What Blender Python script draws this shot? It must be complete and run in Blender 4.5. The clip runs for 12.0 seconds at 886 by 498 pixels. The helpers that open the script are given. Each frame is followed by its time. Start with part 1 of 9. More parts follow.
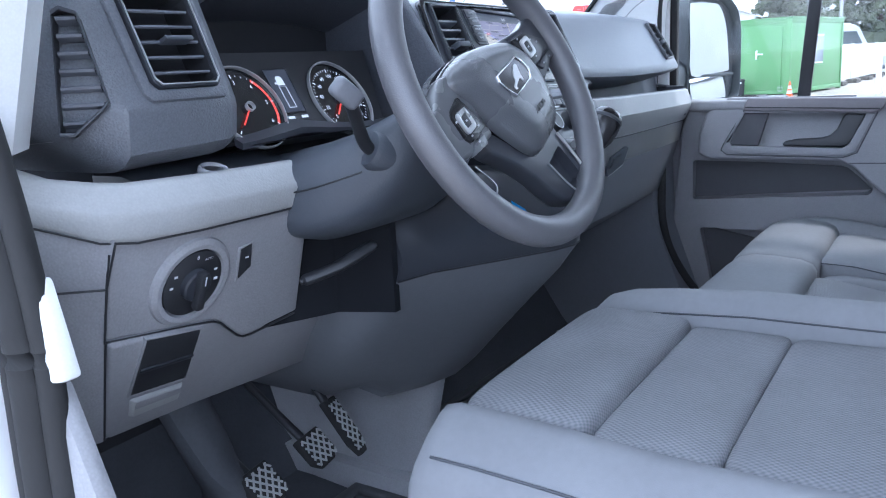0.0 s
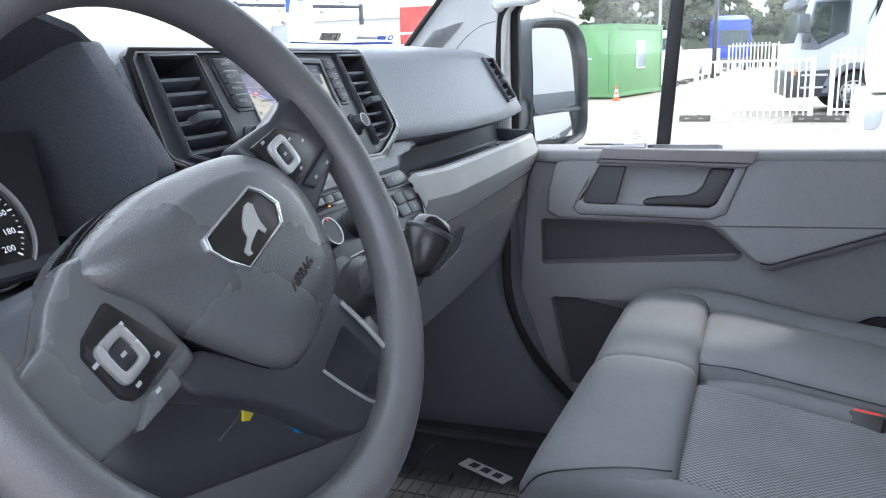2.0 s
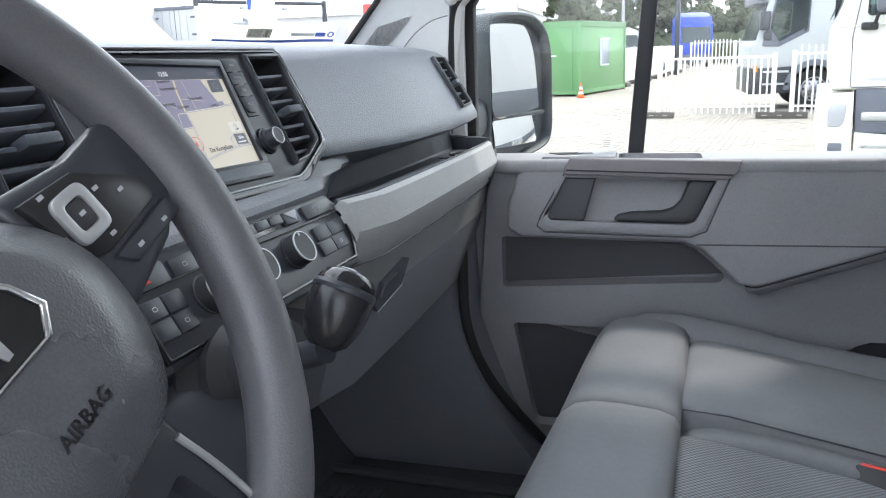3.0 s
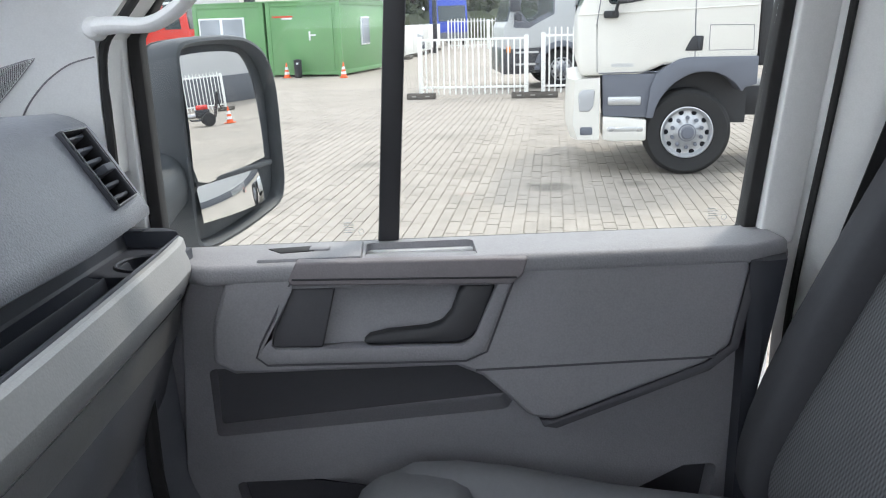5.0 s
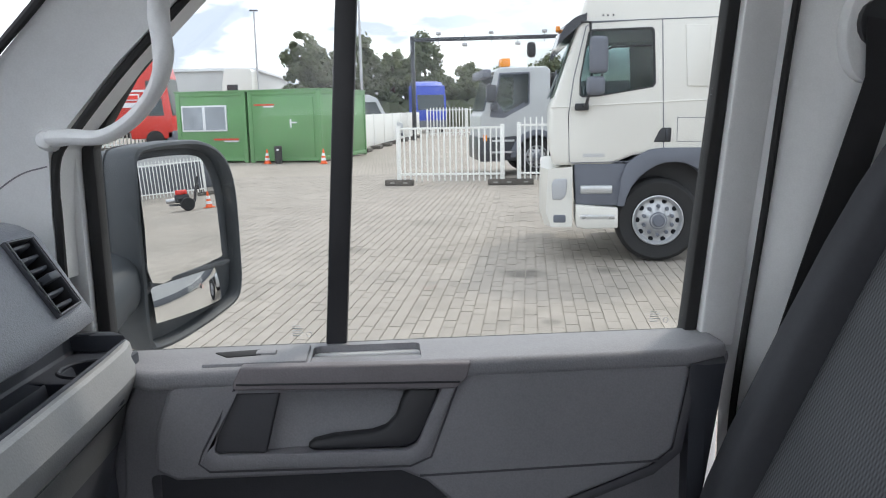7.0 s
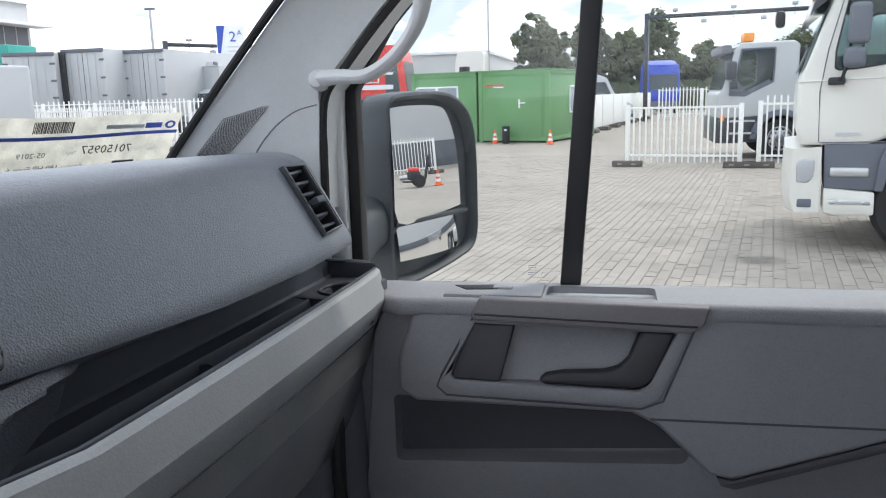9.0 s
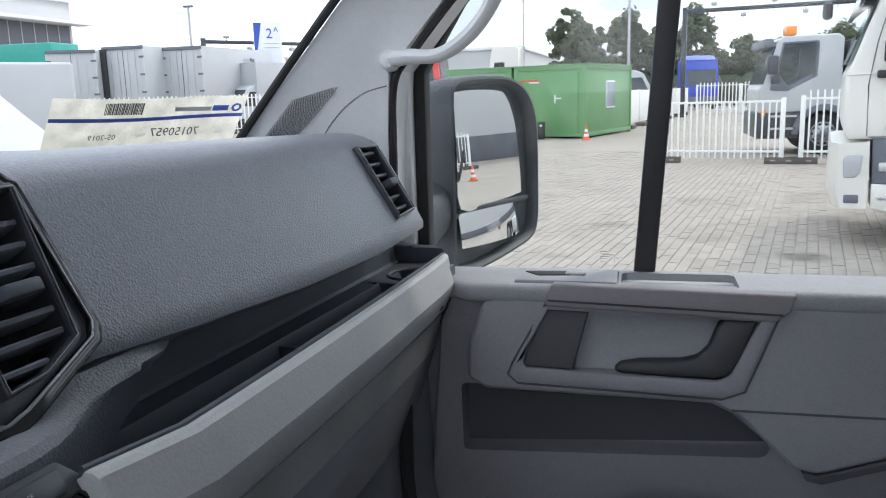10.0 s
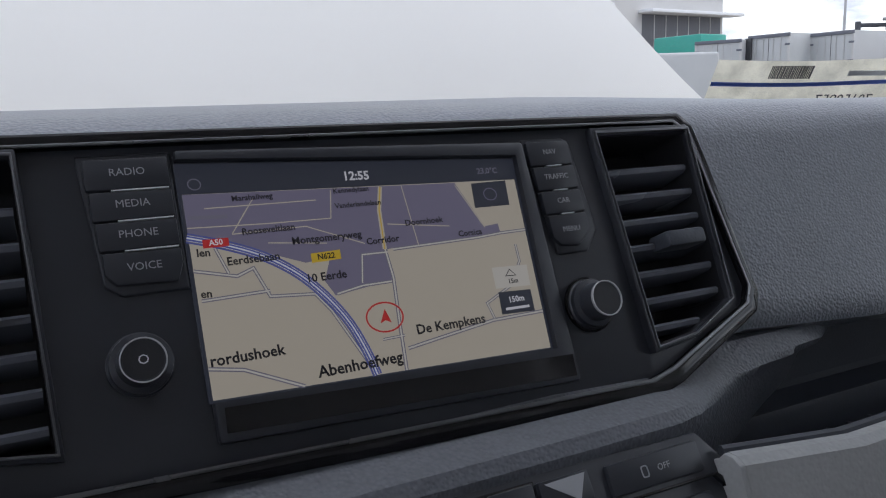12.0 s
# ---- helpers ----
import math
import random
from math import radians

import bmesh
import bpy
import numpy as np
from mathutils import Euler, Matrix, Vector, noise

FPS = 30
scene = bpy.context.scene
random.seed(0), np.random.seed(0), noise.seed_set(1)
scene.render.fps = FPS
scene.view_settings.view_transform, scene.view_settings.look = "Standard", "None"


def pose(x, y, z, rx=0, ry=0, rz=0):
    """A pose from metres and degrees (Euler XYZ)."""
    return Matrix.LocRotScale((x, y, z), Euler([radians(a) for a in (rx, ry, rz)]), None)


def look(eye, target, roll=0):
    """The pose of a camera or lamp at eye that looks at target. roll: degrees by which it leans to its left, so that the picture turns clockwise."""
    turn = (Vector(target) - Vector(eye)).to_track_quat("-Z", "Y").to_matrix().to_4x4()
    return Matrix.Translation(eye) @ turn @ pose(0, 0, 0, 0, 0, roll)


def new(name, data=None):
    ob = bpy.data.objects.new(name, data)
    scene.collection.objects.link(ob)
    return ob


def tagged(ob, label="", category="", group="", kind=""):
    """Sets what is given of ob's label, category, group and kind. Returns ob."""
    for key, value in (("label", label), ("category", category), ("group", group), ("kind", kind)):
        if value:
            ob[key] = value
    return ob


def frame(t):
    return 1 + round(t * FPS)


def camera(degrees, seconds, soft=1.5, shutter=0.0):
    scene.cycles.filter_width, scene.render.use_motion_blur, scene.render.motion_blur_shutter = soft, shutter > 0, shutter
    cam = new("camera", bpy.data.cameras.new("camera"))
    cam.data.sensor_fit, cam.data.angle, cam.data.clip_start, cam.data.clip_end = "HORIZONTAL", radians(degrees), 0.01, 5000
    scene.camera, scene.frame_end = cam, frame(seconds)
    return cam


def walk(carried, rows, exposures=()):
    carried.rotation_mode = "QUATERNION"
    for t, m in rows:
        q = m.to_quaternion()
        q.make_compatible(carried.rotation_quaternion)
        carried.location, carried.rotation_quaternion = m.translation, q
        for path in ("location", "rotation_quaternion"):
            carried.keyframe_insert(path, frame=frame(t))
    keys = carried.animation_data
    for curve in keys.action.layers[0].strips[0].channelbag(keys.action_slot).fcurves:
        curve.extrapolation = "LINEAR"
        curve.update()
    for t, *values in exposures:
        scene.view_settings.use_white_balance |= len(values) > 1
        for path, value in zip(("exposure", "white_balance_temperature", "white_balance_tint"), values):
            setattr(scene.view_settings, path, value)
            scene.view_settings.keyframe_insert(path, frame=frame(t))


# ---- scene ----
cam = camera(57.9, 12.0, soft=1.1)
PATH = [
    (0, (-1.289, -0.485, 1.602), (0.438, 0.42, 1.157), -3.0),
    (0.5, (-1.239, -0.406, 1.635), (0.585, 0.278, 1.183), -2.6),
    (0.8, (-1.147, -0.364, 1.642), (0.71, 0.203, 1.163), -1.6),
    (1, (-1.064, -0.357, 1.641), (0.797, 0.214, 1.182), -2.0),
    (1.5, (-0.913, -0.382, 1.666), (0.952, 0.173, 1.205), -2.2),
    (2, (-0.851, -0.382, 1.681), (1.016, 0.165, 1.215), -2.0),
    (2.5, (-0.763, -0.385, 1.682), (1.107, 0.145, 1.212), -2.2),
    (3, (-0.651, -0.363, 1.683), (1.235, 0.105, 1.208), -2.1),
    (3.5, (-0.515, -0.356, 1.811), (1.396, -0.022, 1.324), -1.4),
    (3.7, (-0.487, -0.345, 1.844), (1.438, -0.115, 1.353), -1.1),
    (5.3, (-0.135, -0.408, 1.775), (1.79, -0.52, 1.244), -1.6),
    (5.5, (-0.158, -0.418, 1.775), (1.778, -0.537, 1.286), -1.5),
    (6, (-0.201, -0.407, 1.798), (1.764, -0.53, 1.443), -1.3),
    (6.5, (-0.211, -0.449, 1.804), (1.755, -0.553, 1.457), -1.4),
    (7, (-0.179, -0.434, 1.813), (1.785, -0.577, 1.468), -1.2),
    (7.5, (-0.181, -0.437, 1.764), (1.788, -0.478, 1.415), -1.7),
    (7.7, (-0.184, -0.435, 1.759), (1.784, -0.351, 1.41), -2.0),
    (9.3, (-0.21, -0.394, 1.758), (1.711, 0.016, 1.384), -1.5),
    (9.5, (-0.205, -0.378, 1.75), (1.716, 0.035, 1.377), -1.5),
    (10, (-0.199, -0.356, 1.739), (1.704, 0.128, 1.357), -1.7),
    (10.5, (-0.205, -0.326, 1.728), (1.598, 0.455, 1.355), -2.1),
    (11, (-0.193, -0.294, 1.723), (1.419, 0.835, 1.365), -2.3),
    (11.5, (-0.15, -0.285, 1.723), (1.212, 1.136, 1.369), -2.0),
    (12, (-0.154, -0.285, 1.708), (0.917, 1.365, 1.344), -1.6),
]
EXPOSURES = [(0.0, 1.86, 5300, 12), (0.5, 1.86, 5500, 12), (1.0, 1.88, 5700, 11), (1.5, 1.88, 5950, 10), (2.2, 1.88, 6100, 10), (2.6, 1.72, 6180, 10), (3.0, 1.72, 6300, 10), (3.3, 1.38, 6370, 10), (3.6, 1.18, 6400, 10), (5.3, 1.25, 6400, 11), (5.5, 1.2, 6400, 11), (6.0, 0.69, 6400, 12), (7.7, 0.78, 6400, 12), (9.3, 0.84, 6250, 12), (10.5, 0.90, 6200, 13), (11.0, 0.84, 6250, 14), (11.5, 0.38, 6200, 14), (12.0, 0.27, 6250, 15)]
walk(cam, [(t, look(eye, target, roll)) for t, eye, target, roll in PATH], EXPOSURES)

# ---- world, sun, exposure ----
SUN_AZ, SUN_EL = radians(135), radians(56)      # azimuth from +y towards +x
sun_dir = Vector((math.sin(SUN_AZ) * math.cos(SUN_EL), math.cos(SUN_AZ) * math.cos(SUN_EL), math.sin(SUN_EL)))
world = bpy.data.worlds.new("sky")
world.use_nodes = True
scene.world = world
wn, wl = world.node_tree.nodes, world.node_tree.links
sky = wn.new("ShaderNodeTexSky")
sky.sky_type, sky.sun_disc, sky.sun_elevation, sky.sun_rotation = "NISHITA", False, SUN_EL, SUN_AZ
sky.air_density, sky.dust_density = 1.0, 2.0
gen = wn.new("ShaderNodeTexCoord")
stretch = wn.new("ShaderNodeMapping")
stretch.inputs["Scale"].default_value = (1.6, 1.6, 5.0)
clouds = wn.new("ShaderNodeTexNoise")
clouds.inputs["Scale"].default_value, clouds.inputs["Detail"].default_value = 2.3, 8.0
ramp = wn.new("ShaderNodeValToRGB")
ramp.color_ramp.elements[0].position, ramp.color_ramp.elements[1].position = 0.26, 0.52
shade = wn.new("ShaderNodeTexNoise")
shade.inputs["Scale"].default_value, shade.inputs["Detail"].default_value = 5.0, 6.0
grey = wn.new("ShaderNodeValToRGB")
grey.color_ramp.elements[0].color, grey.color_ramp.elements[1].color = (3.6, 4.0, 4.7, 1), (13.4, 13.6, 13.8, 1)
grey.color_ramp.elements[0].position, grey.color_ramp.elements[1].position = 0.40, 0.66
mix = wn.new("ShaderNodeMix")
mix.data_type = "RGBA"
wl.new(gen.outputs["Generated"], stretch.inputs["Vector"])
wl.new(stretch.outputs["Vector"], clouds.inputs["Vector"])
wl.new(stretch.outputs["Vector"], shade.inputs["Vector"])
wl.new(clouds.outputs["Fac"], ramp.inputs["Fac"])
wl.new(shade.outputs["Fac"], grey.inputs["Fac"])
wl.new(ramp.outputs["Color"], mix.inputs["Factor"])
wl.new(sky.outputs["Color"], mix.inputs["A"])
wl.new(grey.outputs["Color"], mix.inputs["B"])
wl.new(mix.outputs["Result"], wn["Background"].inputs["Color"])
wn["Background"].inputs["Strength"].default_value = 0.15
sun = new("sun", bpy.data.lights.new("sun", "SUN"))
sun.data.energy, sun.data.angle, sun.data.color = 0.85, radians(4.5), (1.0, 0.93, 0.82)
sun.matrix_world = look((0, 0, 30), Vector((0, 0, 30)) - sun_dir)

# ---- materials ----
def mat(name, colour, rough=0.6, metal=0.0, vary=0.08, vscale=6.0, bump=0.0, bscale=300.0, kind="noise", coat=0.0, island=0.0, dirt=0.0, spec=0.5):
    """Procedural surface: base colour with large soft variation and fine grain relief."""
    m = bpy.data.materials.new(name)
    m.use_nodes = True
    n, l = m.node_tree.nodes, m.node_tree.links
    b = n["Principled BSDF"]
    b.inputs["Metallic"].default_value, b.inputs["Specular IOR Level"].default_value = metal, spec
    b.inputs["Coat Weight"].default_value, b.inputs["Coat Roughness"].default_value = coat, 0.08
    tc = n.new("ShaderNodeTexCoord")
    big = n.new("ShaderNodeTexNoise")
    big.inputs["Scale"].default_value, big.inputs["Detail"].default_value = vscale, 5.0
    l.new(tc.outputs["Object"], big.inputs["Vector"])
    fine = n.new("ShaderNodeTexNoise")
    fine.inputs["Scale"].default_value, fine.inputs["Detail"].default_value = vscale * 14, 3.0
    l.new(tc.outputs["Object"], fine.inputs["Vector"])
    add = n.new("ShaderNodeMath")
    add.operation = "MULTIPLY_ADD"
    add.inputs[1].default_value = 0.35
    l.new(fine.outputs["Fac"], add.inputs[0])
    l.new(big.outputs["Fac"], add.inputs[2])
    src = add.outputs[0]
    if island:
        g = n.new("ShaderNodeObjectInfo") if island > 0 else n.new("ShaderNodeNewGeometry")
        a2 = n.new("ShaderNodeMath")
        a2.operation = "MULTIPLY_ADD"
        a2.inputs[1].default_value = abs(island)
        l.new(g.outputs["Random"] if island > 0 else g.outputs["Random Per Island"], a2.inputs[0])
        l.new(src, a2.inputs[2])
        src = a2.outputs[0]
    r = n.new("ShaderNodeMapRange")
    top = 1.05 + abs(island)
    r.inputs["From Min"].default_value, r.inputs["From Max"].default_value = 0.3, top
    r.inputs["To Min"].default_value, r.inputs["To Max"].default_value = 1 - vary * 1.5, 1 + vary * 1.5
    l.new(src, r.inputs["Value"])
    mul = n.new("ShaderNodeVectorMath")
    mul.operation = "SCALE"
    mul.inputs[0].default_value = colour[:3]
    l.new(r.outputs["Result"], mul.inputs["Scale"])
    col = mul.outputs["Vector"]
    if dirt:
        d = n.new("ShaderNodeTexNoise")
        d.inputs["Scale"].default_value, d.inputs["Detail"].default_value, d.inputs["Roughness"].default_value = vscale * 0.6, 9.0, 0.72
        l.new(tc.outputs["Object"], d.inputs["Vector"])
        dr = n.new("ShaderNodeMapRange")
        dr.inputs["From Min"].default_value, dr.inputs["From Max"].default_value, dr.inputs["To Max"].default_value = 0.52, 0.72, dirt
        l.new(d.outputs["Fac"], dr.inputs["Value"])
        dm = n.new("ShaderNodeMix")
        dm.data_type = "RGBA"
        dm.inputs["B"].default_value = (0.11, 0.10, 0.085, 1)
        l.new(dr.outputs["Result"], dm.inputs["Factor"])
        l.new(col, dm.inputs["A"])
        col = dm.outputs["Result"]
    if kind == "grain" and bump:
        gv = n.new("ShaderNodeTexVoronoi")
        gv.inputs["Scale"].default_value = bscale * 0.8
        l.new(tc.outputs["Object"], gv.inputs["Vector"])
        gm = n.new("ShaderNodeMapRange")
        gm.inputs["From Max"].default_value = 0.8
        gm.inputs["To Min"].default_value, gm.inputs["To Max"].default_value = 1 + bump * 0.10, 1 - bump * 0.16
        l.new(gv.outputs["Distance"], gm.inputs["Value"])
        gs = n.new("ShaderNodeVectorMath")
        gs.operation = "SCALE"
        l.new(col, gs.inputs[0])
        l.new(gm.outputs["Result"], gs.inputs["Scale"])
        col = gs.outputs["Vector"]
    l.new(col, b.inputs["Base Color"])
    rr = n.new("ShaderNodeMapRange")
    rr.inputs["From Min"].default_value, rr.inputs["From Max"].default_value = 0.3, 0.7
    rr.inputs["To Min"].default_value, rr.inputs["To Max"].default_value = max(0.02, rough - 0.06), min(1, rough + 0.06)
    l.new(big.outputs["Fac"], rr.inputs["Value"])
    l.new(rr.outputs["Result"], b.inputs["Roughness"])
    if bump:
        bp = n.new("ShaderNodeBump")
        bp.inputs["Strength"].default_value, bp.inputs["Distance"].default_value = bump, 0.35 / bscale
        if kind == "noise":
            t = n.new("ShaderNodeTexNoise")
            t.inputs["Detail"].default_value = 3.0
            out = t.outputs["Fac"]
        elif kind == "grain":
            t = n.new("ShaderNodeTexVoronoi")
            t.feature = "SMOOTH_F1"
            out = t.outputs["Distance"]
        else:
            t = n.new("ShaderNodeTexWave")
            t.wave_type, t.bands_direction = "BANDS", kind
            t.inputs["Distortion"].default_value, t.inputs["Detail"].default_value = 0.6, 2.0
            out = t.outputs["Fac"]
        t.inputs["Scale"].default_value = bscale
        l.new(tc.outputs["Object"], t.inputs["Vector"])
        l.new(out, bp.inputs["Height"])
        l.new(bp.outputs["Normal"], b.inputs["Normal"])
    return m


def weave(name, colour, scale, contrast=0.2):
    """Woven seat cloth with small alternating squares."""
    m = mat(name, colour, 0.92, vary=0.12, vscale=9, spec=0.2)
    n, l = m.node_tree.nodes, m.node_tree.links
    tc = n.new("ShaderNodeTexCoord")
    sep = n.new("ShaderNodeSeparateXYZ")
    l.new(tc.outputs["Object"], sep.inputs[0])
    waves = []
    yz = n.new("ShaderNodeMath")
    yz.operation = "ADD"
    l.new(sep.outputs["Y"], yz.inputs[0])
    l.new(sep.outputs["Z"], yz.inputs[1])
    for axis, k in ((sep.outputs["X"], 1.0), (yz.outputs[0], 0.72)):
        s = n.new("ShaderNodeMath")
        s.operation = "MULTIPLY"
        s.inputs[1].default_value = scale * k
        l.new(axis, s.inputs[0])
        w = n.new("ShaderNodeMath")
        w.operation = "SINE"
        l.new(s.outputs[0], w.inputs[0])
        waves.append(w)
    p = n.new("ShaderNodeMath")
    p.operation = "MULTIPLY"
    l.new(waves[0].outputs[0], p.inputs[0])
    l.new(waves[1].outputs[0], p.inputs[1])
    bp = n.new("ShaderNodeBump")
    bp.inputs["Strength"].default_value, bp.inputs["Distance"].default_value = 0.35, 0.0010
    l.new(p.outputs[0], bp.inputs["Height"])
    bsdf = n["Principled BSDF"]
    l.new(bp.outputs["Normal"], bsdf.inputs["Normal"])
    old = bsdf.inputs["Base Color"].links[0].from_socket
    k = n.new("ShaderNodeMapRange")
    k.inputs["From Min"].default_value, k.inputs["From Max"].default_value = -1, 1
    k.inputs["To Min"].default_value, k.inputs["To Max"].default_value = 1 - contrast, 1 + contrast
    l.new(p.outputs[0], k.inputs["Value"])
    v = n.new("ShaderNodeVectorMath")
    v.operation = "SCALE"
    l.new(old, v.inputs[0])
    l.new(k.outputs["Result"], v.inputs["Scale"])
    l.new(v.outputs["Vector"], bsdf.inputs["Base Color"])
    return m


def glow(name, colour, strength):
    m = bpy.data.materials.new(name)
    m.use_nodes = True
    b = m.node_tree.nodes["Principled BSDF"]
    b.inputs["Base Color"].default_value = (0.01, 0.01, 0.01, 1)
    b.inputs["Emission Color"].default_value, b.inputs["Emission Strength"].default_value = (*colour, 1), strength
    b.inputs["Roughness"].default_value = 0.32
    return m


def glass(name, tint=(1, 1, 1), rough=0.0, thin=True):
    m = bpy.data.materials.new(name)
    m.use_nodes = True
    n, l = m.node_tree.nodes, m.node_tree.links
    n.remove(n["Principled BSDF"])
    tr = n.new("ShaderNodeBsdfTransparent")
    tr.inputs["Color"].default_value = (*tint, 1)
    gl = n.new("ShaderNodeBsdfGlossy")
    gl.inputs["Roughness"].default_value = rough
    lw = n.new("ShaderNodeLayerWeight")
    lw.inputs["Blend"].default_value = 0.5
    pw5 = n.new("ShaderNodeMath")
    pw5.operation = "POWER"
    pw5.inputs[1].default_value = 5.0
    l.new(lw.outputs["Facing"], pw5.inputs[0])
    fr = n.new("ShaderNodeMapRange")
    fr.inputs["To Min"].default_value, fr.inputs["To Max"].default_value = 0.025, 0.6
    l.new(pw5.outputs[0], fr.inputs["Value"])
    mx = n.new("ShaderNodeMixShader")
    l.new(fr.outputs[0], mx.inputs[0])
    l.new(tr.outputs[0], mx.inputs[1])
    l.new(gl.outputs[0], mx.inputs[2])
    l.new(mx.outputs[0], n["Material Output"].inputs["Surface"])
    return m


def sheet(name, colour):
    """Thin card that lets light through."""
    m = mat(name, colour, 0.8, vary=0.26, vscale=34)
    n, l = m.node_tree.nodes, m.node_tree.links
    b = n["Principled BSDF"]
    tl = n.new("ShaderNodeBsdfTranslucent")
    l.new(b.inputs["Base Color"].links[0].from_socket, tl.inputs["Color"])
    mx = n.new("ShaderNodeMixShader")
    mx.inputs[0].default_value = 0.55
    l.new(b.outputs[0], mx.inputs[1])
    l.new(tl.outputs[0], mx.inputs[2])
    l.new(mx.outputs[0], n["Material Output"].inputs["Surface"])
    return m


